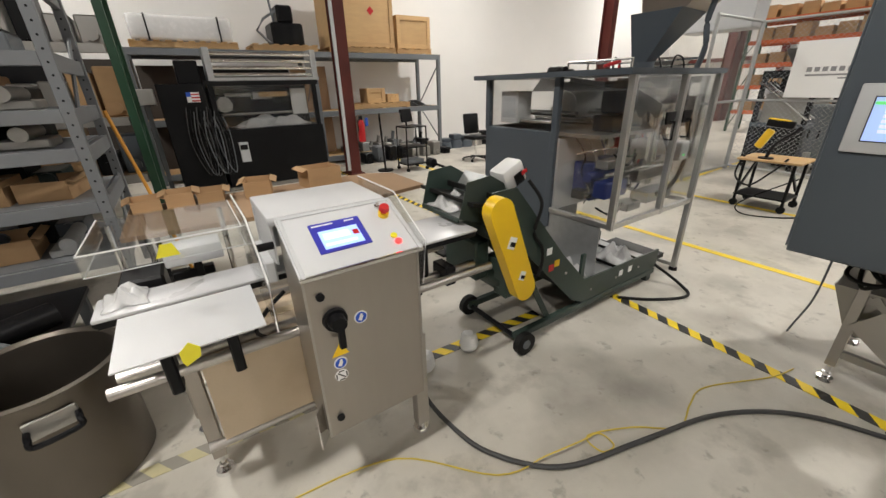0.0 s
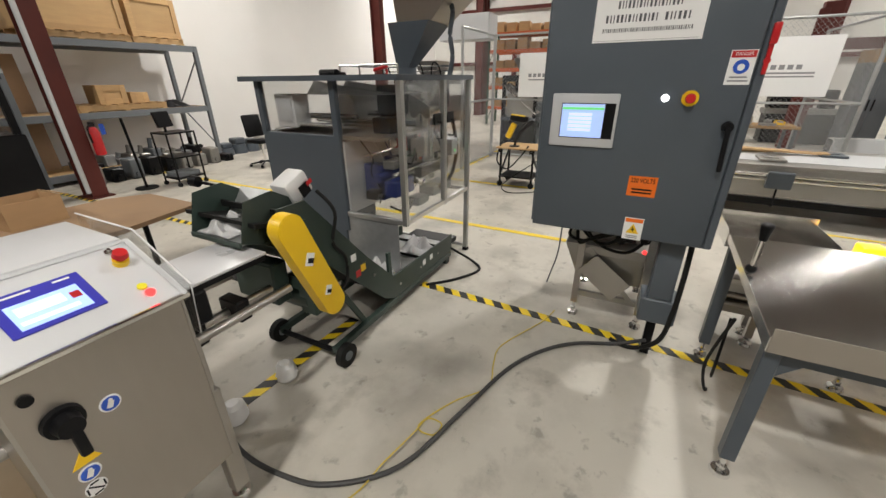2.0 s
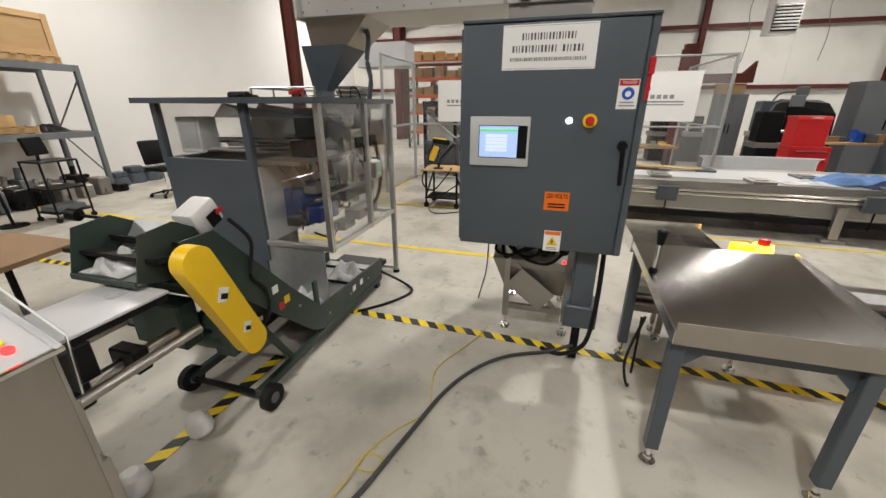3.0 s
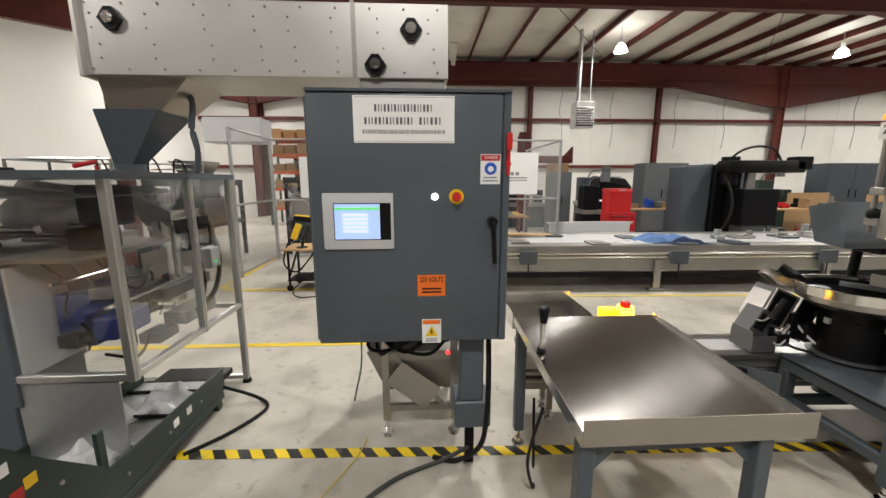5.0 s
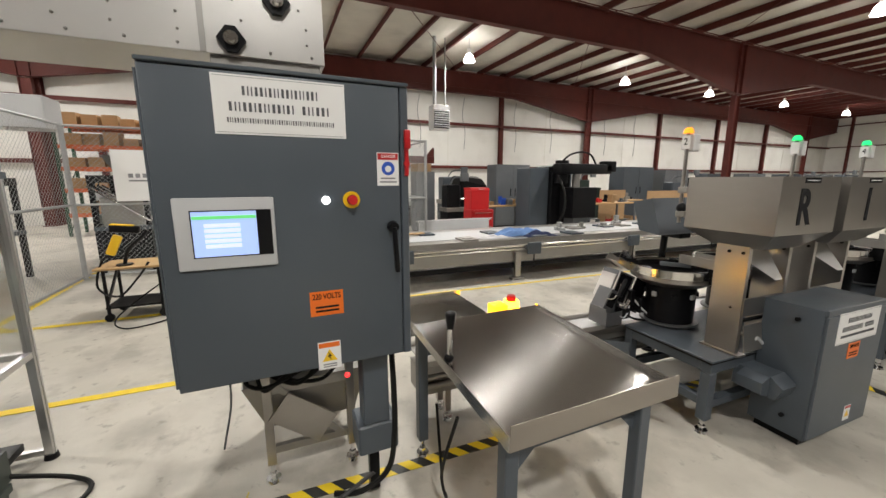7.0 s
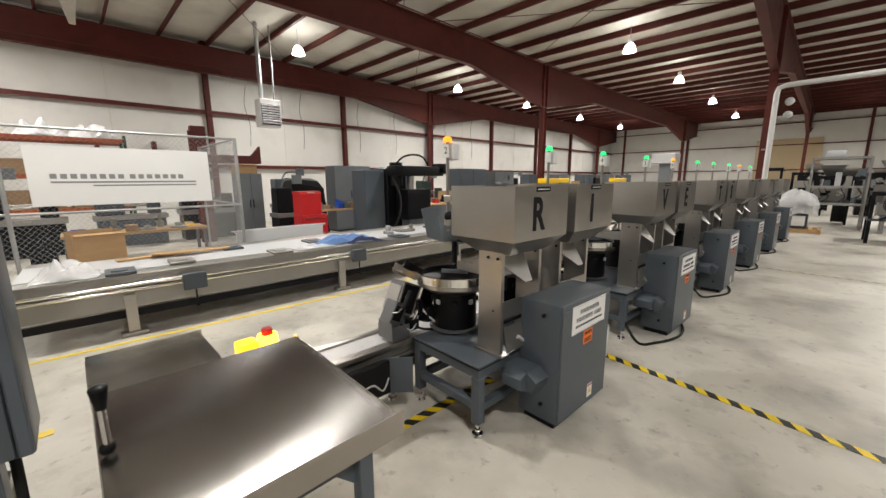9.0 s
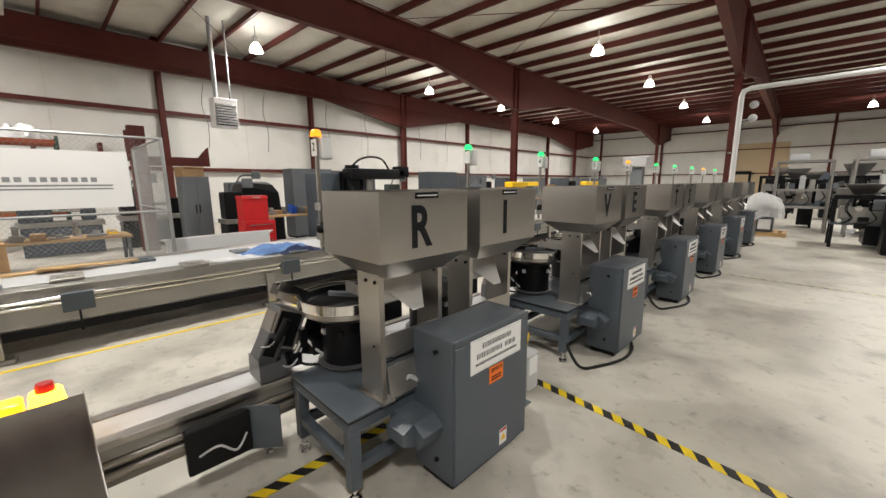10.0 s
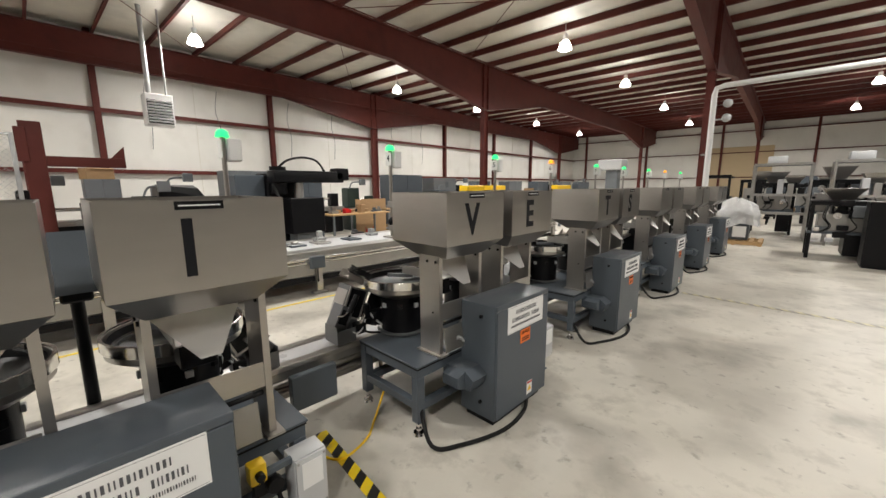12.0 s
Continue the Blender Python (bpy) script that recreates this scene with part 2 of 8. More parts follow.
CARDBOARD = mat("cardboard", (0.42, 0.27, 0.145), 0.8, 0, 0.14, 5, 0.2, 70, stretch=(1, 1, 3), vary=0.15, spec=0.2)
WOOD = mat("raw_pine", (0.5, 0.32, 0.15), 0.7, 0, 0.22, 5, 0.2, 60, stretch=(1, 8, 8), vary=0.15)
PLYWOOD = mat("plywood", (0.52, 0.34, 0.16), 0.6, 0, 0.16, 3, 0.15, 50, stretch=(1, 5, 5), stain=(0.4, 0.23, 0.1), vary=0.1)
# near-black tone for sheets that stand in for gloom behind the stock
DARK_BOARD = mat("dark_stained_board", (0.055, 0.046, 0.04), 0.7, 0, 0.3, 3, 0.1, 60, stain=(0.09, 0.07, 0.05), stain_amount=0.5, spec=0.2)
BROWN_TOP = mat("brown_hardboard", (0.34, 0.22, 0.13), 0.6, 0, 0.14, 4, 0.1, 80, stain=(0.22, 0.13, 0.075), stain_amount=0.5, spec=0.25)
DENIM = mat("blue_cloth", (0.12, 0.22, 0.45), 0.9, 0, 0.25, 14, 0.6, 180)
DENIM_DARK = mat("navy_cloth", (0.02, 0.03, 0.08), 0.9, 0, 0.25, 14, 0.6, 180)
HAZARD_Y = stripes("hazard_tape_long", (0.85, 0.62, 0.02), (0.02, 0.02, 0.02), 0.145, 0.75)
TAPE_Y = mat("yellow_floor_tape", (0.82, 0.6, 0.02), 0.5, 0, 0.12, 9, 0.1, 120, stain=(0.45, 0.38, 0.2), stain_scale=6, stain_amount=0.5)
TAPE_PALE = stripes("worn_hazard_tape", (0.55, 0.5, 0.3), (0.3, 0.28, 0.24), 0.145, 0.75)
CLEAR = clear("clear_polycarbonate")
CLEAR_TRAY = clear("clear_acrylic", (0.95, 0.96, 0.96), 0.04, 0.08)
WRAP = film_wrap("plastic_wrap")
SCREEN = glow("lit_touch_screen", (0.42, 0.58, 0.95), 0.5)
SCREEN_GREEN = glow("screen_green_bar", (0.15, 0.7, 0.2), 0.6)
SCREEN_WHITE = glow("screen_white_field", (0.7, 0.8, 1.0), 0.6)
LAMP_GLOW = glow("lamp_bulb", (1.0, 0.95, 0.86), 40)
LAMP_DIFF = glow("lamp_refractor", (1.0, 0.965, 0.91), 36)
AMBER_GLOW = glow("amber_beacon", (1.0, 0.5, 0.02), 12)
AMBER_BOX = glow("amber_box", (1.0, 0.48, 0.01), 3)
AMBER_SOFT = glow("amber_lens", (1.0, 0.36, 0.015), 1.1)
GREEN_GLOW = glow("green_beacon", (0.02, 0.75, 0.18), 1.5)
RED_GLOW = glow("red_pilot", (1.0, 0.03, 0.03), 3)
WHITE_GLOW = glow("white_pilot", (1.0, 1.0, 0.97), 4)


# ---- building blocks ----
class Shape:
    """Collects simple solids into one mesh."""

    def __init__(self):
        self.bm = bmesh.new()

    def box(self, x0, y0, z0, x1, y1, z1, bev=0.0, seg=1):
        m = Matrix.Translation(((x0 + x1) / 2, (y0 + y1) / 2, (z0 + z1) / 2)) @ Matrix.Diagonal((abs(x1 - x0), abs(y1 - y0), abs(z1 - z0), 1))
        return self._cube(m, bev, seg)

    def obox(self, c, size, rot=(0, 0, 0), bev=0.0, seg=1):
        m = pose(*c, *rot) @ Matrix.Diagonal((*size, 1))
        return self._cube(m, bev, seg)

    def _cube(self, m, bev, seg):
        r = bmesh.ops.create_cube(self.bm, size=1, matrix=m)
        if bev:
            es = list({e for v in r["verts"] for e in v.link_edges})
            bmesh.ops.bevel(self.bm, geom=es, offset=bev, segments=seg, affect="EDGES", profile=0.5)
        return self

    def cyl(self, p0, p1, r0, r1=None, seg=16):
        p0, p1 = Vector(p0), Vector(p1)
        d = p1 - p0
        m = Matrix.Translation((p0 + p1) / 2) @ d.to_track_quat("Z", "Y").to_matrix().to_4x4()
        bmesh.ops.create_cone(self.bm, cap_ends=True, segments=seg, radius1=r0, radius2=r0 if r1 is None else r1, depth=d.length, matrix=m)
        return self

    def ball(self, c, r, seg=12, squash=1.0):
        m = Matrix.Translation(c) @ Matrix.Diagonal((1, 1, squash, 1))
        bmesh.ops.create_uvsphere(self.bm, u_segments=seg, v_segments=max(6, seg // 2), radius=r, matrix=m)
        return self

    def prism(self, pts, axis, a0, a1):
        """A flat outline, drawn in the two axes other than axis, pushed from a0 to a1."""
        def p3(p, a):
            q = list(p)
            q.insert(axis, a)
            return q
        lo = [self.bm.verts.new(p3(p, a0)) for p in pts]
        hi = [self.bm.verts.new(p3(p, a1)) for p in pts]
        k = len(pts)
        self.bm.faces.new(lo)
        self.bm.faces.new(hi[::-1])
        for i in range(k):
            self.bm.faces.new((lo[i], hi[i], hi[(i + 1) % k], lo[(i + 1) % k]))
        return self

    def loft(self, rings, caps=True):
        vs = [[self.bm.verts.new(p) for p in r] for r in rings]
        k = len(vs[0])
        for a, b in zip(vs, vs[1:]):
            for i in range(k):
                self.bm.faces.new((a[i], a[(i + 1) % k], b[(i + 1) % k], b[i]))
        if caps:
            self.bm.faces.new(vs[0][::-1])
            self.bm.faces.new(vs[-1])
        return self

    def lathe(self, c, prof, seg=32):
        """Turns a profile of (radius, z) about the upright axis through c; a closed profile gives a wall thickness."""
        rings = []
        for r, z in prof:
            rings.append([(c[0] + r * math.cos(2 * math.pi * i / seg), c[1] + r * math.sin(2 * math.pi * i / seg), c[2] + z) for i in range(seg)])
        return self.loft(rings, caps=False)

    def tube(self, pts, r, seg=8, smooth=True):
        """A round cable or pipe through the points."""
        P = [Vector(p) for p in pts]
        if smooth and len(P) > 2:
            Q = [P[0]] + P + [P[-1]]
            out = []
            for i in range(1, len(Q) - 2):
                for s in range(6):
                    u = s / 6
                    a, b, c, d = Q[i - 1], Q[i], Q[i + 1], Q[i + 2]
                    out.append(0.5 * (2 * b + (c - a) * u + (2 * a - 5 * b + 4 * c - d) * u * u + (3 * b - a - 3 * c + d) * u ** 3))
            P = out + [P[-1]]
        rings = []
        up = Vector((0, 0, 1))
        for i, p in enumerate(P):
            t = (P[min(i + 1, len(P) - 1)] - P[max(i - 1, 0)]).normalized()
            side = t.cross(up)
            if side.length < 0.05:
                side = t.cross(Vector((1, 0, 0)))
            side.normalize()
            nrm = side.cross(t)
            rings.append([p + r * (math.cos(2 * math.pi * k / seg) * side + math.sin(2 * math.pi * k / seg) * nrm) for k in range(seg)])
        return self.loft(rings)


ORIGIN = {}


def _link(name, g, material, at):
    bmesh.ops.recalc_face_normals(g.bm, faces=g.bm.faces[:])
    me = bpy.data.meshes.new(name)
    g.bm.to_mesh(me)
    g.bm.free()
    me.transform(Matrix.Translation(-Vector(at)))
    for m in material if isinstance(material, (list, tuple)) else [material]:
        me.materials.append(m)
    me.polygons.foreach_set("use_smooth", [True] * len(me.polygons))
    me.set_sharp_from_angle(angle=radians(35))
    return new(name, me)


def thing(name, at, label, category, group="", kind=""):
    """The Empty at a thing's base; its parts are drawn in world metres and hung under it."""
    ob = new(name)
    ob.location = at
    ORIGIN[ob] = Vector(at)
    return tagged(ob, label, category, group, kind)


def part(name, g, material, parent, label="", kind=""):
    ob = _link(name, g, material, ORIGIN[parent])
    ORIGIN[ob] = ORIGIN[parent]
    ob.parent = parent
    return tagged(ob, label, kind=kind)


def solo(name, g, material, at, label, category="", group="", kind=""):
    """A thing that is one mesh."""
    ob = _link(name, g, material, at)
    ob.location = at
    ORIGIN[ob] = Vector(at)
    return tagged(ob, label, category, group, kind)


def shifted(ob, d):
    return copy_thing(ob, Matrix.Translation(ORIGIN[ob] + Vector(d)))


TEXT_MESH = {}


def lettering(name, text, centre, height, facing, material, parent, depth=0.001, squeeze=1.0, bold=0.0):
    """Raised letters on a flat face; facing is the yaw of the face's normal in degrees (0 faces -y)."""
    key = (text, bold)
    if key not in TEXT_MESH:
        cu = bpy.data.curves.new("letters", "FONT")
        cu.body, cu.align_x, cu.align_y, cu.size, cu.extrude, cu.offset = text, "CENTER", "CENTER", 1.0, 0.004, bold
        tmp = new("letters", cu)
        me = bpy.data.meshes.new_from_object(tmp.evaluated_get(bpy.context.evaluated_depsgraph_get()))
        bpy.data.objects.remove(tmp)
        TEXT_MESH[key] = me
    me = TEXT_MESH[key].copy()
    m = pose(*centre, 90, 0, facing) @ Matrix.Diagonal((height * 1.38 * squeeze, height * 1.38, depth / 0.004, 1))
    me.transform(Matrix.Translation(-ORIGIN[parent]) @ m)
    me.materials.clear()
    me.materials.append(material)
    ob = new(name, me)
    ob.parent = parent
    ORIGIN[ob] = ORIGIN[parent]
    return ob


# ---- the hall ----
X0, X1, Y0, Y1, ZR = -16.0, 19.0, -45.0, 10.35, 7.0
solo("floor", Shape().box(X0 - 0.3, Y0 - 0.3, -0.2, X1 + 0.3, Y1 + 0.3, 0), CONCRETE, (0, 0, 0), "polished beige-grey concrete slab with dark stains", "floor", kind="structure")
solo("wall_north", Shape().box(X0, Y1, 0, X1, Y1 + 0.2, ZR), DRYWALL, (0, Y1, 0), "smooth white painted partition wall", "wall", kind="structure")
solo("wall_west", Shape().box(X0 - 0.2, Y0, 0, X0, Y1, ZR), LINER, (X0, 0, 0), "white faced insulated warehouse wall", "wall", kind="structure")
wall_south = solo("wall_south", Shape().box(X0, Y0 - 0.2, 0, X1, Y0, ZR), LINER, (0, Y0, 0), "white faced insulated end wall", "wall", kind="structure")
wall_east = solo("wall_east", Shape().box(X1, Y0, 0, X1 + 0.2, Y1, ZR), LINER, (X1, 0, 0), "white faced insulated wall with red girts", "wall", kind="structure")
for z in (2.28, 4.4, 6.2):
    part("girt", Shape().box(X1 - 0.2, Y0, z - 0.035, X1 + 0.002, Y1, z + 0.035).box(X1 - 0.2, Y0, z - 0.11, X1 - 0.17, Y1, z - 0.03), RED_STEEL, wall_east)
    part("girt", Shape().box(X0, Y0 - 0.002, z - 0.035, X1 - 0.3, Y0 + 0.2, z + 0.035), RED_STEEL, wall_south)
for k in range(9):
    y = 7.65 - 6.1 * k
    if y > Y0 + 1:
        part("wall_post", Shape().box(X1 - 0.24, y - 0.01, 0, X1 - 0.004, y + 0.01, ZR).box(X1 - 0.25, y - 0.09, 0, X1 - 0.235, y + 0.09, ZR).box(X1 - 0.02, y - 0.09, 0, X1 - 0.006, y + 0.09, ZR), RED_STEEL, wall_east)
    # sagging seams of the wall facing, with wiring hung off the girt
    part("seam", Shape().box(X1 - 0.012, y - 3.06, 0, X1 + 0.002, y - 3.04, ZR), ROOF_LINER, wall_east)
for k in range(6):
    x = -13.0 + 6.1 * k
    part("wall_post", Shape().box(x - 0.09, Y0 - 0.002, 0, x + 0.09, Y0 + 0.22, ZR, 0.01), RED_STEEL, wall_south)
# the ceiling: faced insulation between red purlins
ceil = Shape().box(X0, Y0, ZR, X1, Y1, ZR + 0.1)
n_deck = len(ceil.bm.faces)
y = Y0 + 0.8
while y < Y1:
    ceil.box(X0, y - 0.006, 6.76, X1, y + 0.006, ZR - 0.004)
    ceil.box(X0, y - 0.006, 6.76, X1, y + 0.075, 6.775)
    y += 1.52
ceil.bm.faces.ensure_lookup_table()
for f in ceil.bm.faces[n_deck:]:
    f.material_index = 1
solo("ceiling", ceil, [ROOF_LINER, RED_STEEL], (0, 0, ZR), "white roof insulation sagging between dark red purlins", "ceiling", kind="structure")
# main frames: tapered I-girders on columns
COL_Y = (7.8, -16.35, -40.3)


def girder_bottom(y):
    d = min(abs(y - c) for c in COL_Y)
    return 5.78 - 0.88 * max(0.0, 1 - d / 5.2)


def girder(x, far=False):
    ys = sorted({Y0, Y1} | {c + s for c in COL_Y for s in (-5.2, -0.2, 0.2, 5.2) if Y0 < c + s < Y1})
    web = [(yy, girder_bottom(yy)) for yy in ys] + [(Y1, 6.75), (Y0, 6.75)]
    g = thing("roof_girder", (x, -16.35, 0), "deep dark red tapered steel roof girder on columns", "girder", "roof girders", "structure")
    part("web", Shape().prism(web, 0, x - 0.008, x + 0.008), RED_STEEL, g)
    fl = Shape()
    for a, b in zip(ys, ys[1:]):
        za, zb = girder_bottom(a), girder_bottom(b)
        fl.prism([(a, za - 0.018), (b, zb - 0.018), (b, zb), (a, za)], 0, x - 0.11, x + 0.11)
    part("bottom_flange", fl, RED_STEEL, g)
    part("top_flange", Shape().box(x - 0.11, Y0, 6.735, x + 0.11, Y1, 6.755), RED_STEEL, g)
    st = Shape()
    for c in COL_Y:
        st.box(x - 0.1, c - 0.17, girder_bottom(c), x + 0.1, c - 0.155, 6.74).box(x - 0.1, c + 0.155, girder_bottom(c), x + 0.1, c + 0.17, 6.74)
    part("stiffener", st, RED_STEEL, g)
    for c in COL_Y:
        cx = x + (0.48 if (c > 0 and 2 < x < 3) else 0.0)
        h = girder_bottom(c) - 0.018
        col = Shape().box(cx - 0.008, c - 0.15, 0.02, cx + 0.008, c + 0.15, h).box(cx - 0.1, c - 0.16, 0.02, cx + 0.1, c - 0.146, h).box(cx - 0.1, c + 0.146, 0.02, cx + 0.1, c + 0.16, h).box(cx - 0.16, c - 0.2, 0, cx + 0.16, c + 0.2, 0.02)
        part("column", col, RED_STEEL, g)


for gx in (18.5, 10.72, 2.56, -5.6, -13.7):
    girder(gx)
# rod bracing and conduit under the roof
br = Shape()
for ya in (-2.0, -9.0, -22.0, -30.0):
    br.cyl((2.6, ya, 6.6), (10.6, ya - 6, 6.6), 0.012, seg=6).cyl((2.6, ya - 6, 6.6), (10.6, ya, 6.6), 0.012, seg=6)
    br.cyl((10.8, ya, 6.6), (18.4, ya - 6, 6.6), 0.012, seg=6)
br.cyl((18.2, Y0 + 1, 5.95), (18.2, Y1, 5.95), 0.016, seg=6).cyl((10.4, Y0 + 1, 6.68), (10.4, Y1, 6.68), 0.02, seg=6)
solo("roof_bracing", br, RED_STEEL, (10, -10, 6.6), "thin dark steel brace rods and conduit under roof", "bracing", kind="structure")


# ---- high-bay lamps ----
def high_bay(x, y):
    t = thing("high_bay_lamp", (x, y, LAMP_Z), "white bell-shaped high-bay lamp, lit, hung from roof", "lamp", "high-bay lamps")
    part("rod", Shape().cyl((x, y, LAMP_Z + 0.3), (x, y, 6.998), 0.012, seg=8), GALV, t)
    part("ballast", Shape().cyl((x, y, LAMP_Z + 0.1), (x, y, LAMP_Z + 0.32), 0.09, 0.07, 16), WHITE_PLASTIC, t)
    part("shade", Shape().lathe((x, y, LAMP_Z), [(0.1, 0.1), (0.16, 0.02), (0.22, -0.16), (0.215, -0.16), (0.15, 0.02), (0.09, 0.095)], 24), LAMP_DIFF, t, "glowing ribbed refractor")
    part("bulb", Shape().ball((x, y, LAMP_Z - 0.02), 0.075, 12, 1.3), LAMP_GLOW, t)
    ld = bpy.data.lights.new("high_bay_light", "AREA")
    ld.shape, ld.size, ld.energy, ld.color, ld.spread = "DISK", 0.44, LAMP_WATTS, (1.0, 0.965, 0.915), radians(170)
    lo = new("high_bay_light", ld)
    lo.matrix_world = pose(x, y, LAMP_Z - 0.18)


for p in LAMP_SPOTS:
    high_bay(*p)


# ---- floor tape ----
def tape(name, x0, y0, x1, y1, width, material, label):
    d = Vector((x1 - x0, y1 - y0, 0))
    t = solo(name, Shape().box(0, -width / 2, 0, d.length, width / 2, 0.003), material, (0, 0, 0), label, "floor tape", kind="structure")
    t.matrix_basis = pose(x0, y0, 0.001, 0, 0, math.degrees(math.atan2(d.y, d.x)))
    return t


HZ = "yellow and black striped hazard tape on concrete"
tape("floor_tape", 2.87, 1.95, 2.76, -1.0, 0.075, HAZARD_Y, HZ)
tape("floor_tape", 2.76, -1.0, 2.70, -2.4, 0.075, HAZARD_Y, HZ)
tape("floor_tape", 2.86, 8.5, 2.95, 3.6, 0.075, HAZARD_Y, HZ)
tape("floor_tape", 0.92, 2.187, 2.2, 2.13, 0.075, HAZARD_Y, HZ)
tape("floor_tape", -1.6, 2.3, 0.9, 2.188, 0.075, TAPE_PALE, "worn pale striped tape on concrete")
tape("floor_tape", 2.75, -3.56, -1.6, -3.03, 0.075, HAZARD_Y, HZ)
tape("floor_tape", 1.62, -9.05, -0.45, -8.9, 0.075, TAPE_PALE, "worn pale striped tape on concrete")
tape("floor_tape", 4.47, 9.8, 4.36, 0.2, 0.08, TAPE_Y, "solid yellow floor tape on concrete")
tape("floor_tape", 6.33, 3.35, 6.3, 0.9, 0.08, TAPE_Y, "solid yellow floor tape on concrete")
tape("floor_tape", 6.5, 3.52, 9.6, 3.56, 0.08, TAPE_Y, "solid yellow floor tape on concrete")
tape("floor_tape", 6.34, 3.33, 6.52, 3.53, 0.08, TAPE_Y, "solid yellow floor tape turning a corner")
tape("floor_tape", 5.87, 0.6, 5.52, -6.5, 0.05, TAPE_Y, "solid yellow floor tape under steel table")


# ---- small shared pieces ----
def sign_bars(t, x, y0, y1, z0, z1, rows):
    """A printed sheet on a face that looks to -x, with bars where its words stand."""
    sh = part("sign", Shape().box(x - 0.003, y1, z0, x + 0.001, y0, z1), PAPER, t, "white sheet with dark lines of print")
    w = y0 - y1
    for zf, hf, a, b, ink in rows:
        zc, h = z0 + (z1 - z0) * zf, (z1 - z0) * hf
        if hf < 0.1:
            part("print_line", Shape().box(x - 0.0045, y0 - w * b, zc - h / 4, x - 0.002, y0 - w * a, zc + h / 4), ink, sh)
            continue
        word, n = Shape(), max(3, round((b - a) * w / (h * 0.78)))
        step = (b - a) * w / n
        for i in range(n):
            # each character as two plain upright bars, one heavy and one light
            ya = y0 - w * a - step * i
            k0, k1 = (0.14, 0.3) if i % 3 == 1 else (0.3, 0.16)
            word.box(x - 0.0045, ya - step * k0, zc - h * 0.4, x - 0.002, ya, zc + h * 0.4)
            word.box(x - 0.0045, ya - step * 0.74, zc - h * 0.4, x - 0.002, ya - step * (0.74 - k1), zc + h * 0.4)
        part("print_line", word, ink, sh, kind="stuff")
    part("border", Shape().box(x - 0.0038, y1 + 0.006, z0 + 0.006, x - 0.002, y0 - 0.006, z0 + 0.0075).box(x - 0.0038, y1 + 0.006, z1 - 0.0075, x - 0.002, y0 - 0.006, z1 - 0.006), INK_GREY, sh)
    return sh


COMPANY_ROWS = [(0.74, 0.19, 0.21, 0.79, INK_SOFT), (0.47, 0.19, 0.11, 0.6, INK_SOFT), (0.47, 0.19, 0.65, 0.88, INK_SOFT), (0.24, 0.1, 0.09, 0.91, INK_SOFT)]


def foot(t, x, y, z=0.12):
    f = part("levelling_foot", Shape().cyl((x, y, 0), (x, y, 0.016), 0.042, 0.036, 14).cyl((x, y, 0.014), (x, y, z), 0.011, seg=8).cyl((x, y, 0.03), (x, y, 0.045), 0.02, seg=6), CHROME, t, "chrome levelling foot")
    return f


def carton(x, y, z, w, d, h, yaw=0.0, open_top=True, label="open brown cardboard carton with folded flaps", mat_=None, group=""):
    t = thing("carton", (x, y, z), label, "carton", group)
    m = mat_ or CARDBOARD
    k = 0.004

    def ring(e, zz):
        return [(x - w / 2 + e, y - d / 2 + e, zz), (x + w / 2 - e, y - d / 2 + e, zz), (x + w / 2 - e, y + d / 2 - e, zz), (x - w / 2 + e, y + d / 2 - e, zz)]
    part("body", Shape().loft([ring(0, z), ring(0, z + h), ring(k, z + h), ring(k, z + k)]), m, t)
    if open_top:
        for a in (-1, 1):
            part("flap", Shape().obox((x + a * (w / 2 + 0.024), y, z + h - 0.004), (0.055, d * 0.96, 0.004), (0, a * 22, 0)), m, t)
    else:
        part("lid", Shape().box(x - w / 2, y - d / 2, z + h, x + w / 2, y + d / 2, z + h + 0.005), m, t)
        part("packing_tape", Shape().box(x - w / 2 - 0.001, y - 0.025, z + h + 0.004, x + w / 2 + 0.001, y + 0.025, z + h + 0.0065), TAN, t)
    t.rotation_euler = (0, 0, radians(yaw))
    return t


def pallet(x, y, z, w, d, label="raw pine shipping pallet with spaced deck boards", yaw=0.0):
    t = thing("pallet", (x, y, z), label, "pallet", "pallets")
    for i in range(3):
        yy = y - d / 2 + 0.05 + (d - 0.1) * i / 2
        part("stringer", Shape().box(x - w / 2, yy - 0.02, z + 0.016, x + w / 2, yy + 0.02, z + 0.1), WOOD, t)
    n = max(3, int(w / 0.16))
    for i in range(n):
        xx = x - w / 2 + 0.05 + (w - 0.1) * i / (n - 1)
        part("deck_board", Shape().box(xx - 0.045, y - d / 2, z + 0.1, xx + 0.045, y + d / 2, z + 0.118), WOOD, t)
    for i in range(3):
        xx = x - w / 2 + 0.05 + (w - 0.1) * i / 2
        part("bottom_board", Shape().box(xx - 0.045, y - d / 2, z, xx + 0.045, y + d / 2, z + 0.016), WOOD, t)
    t.rotation_euler = (0, 0, radians(yaw))
    return t


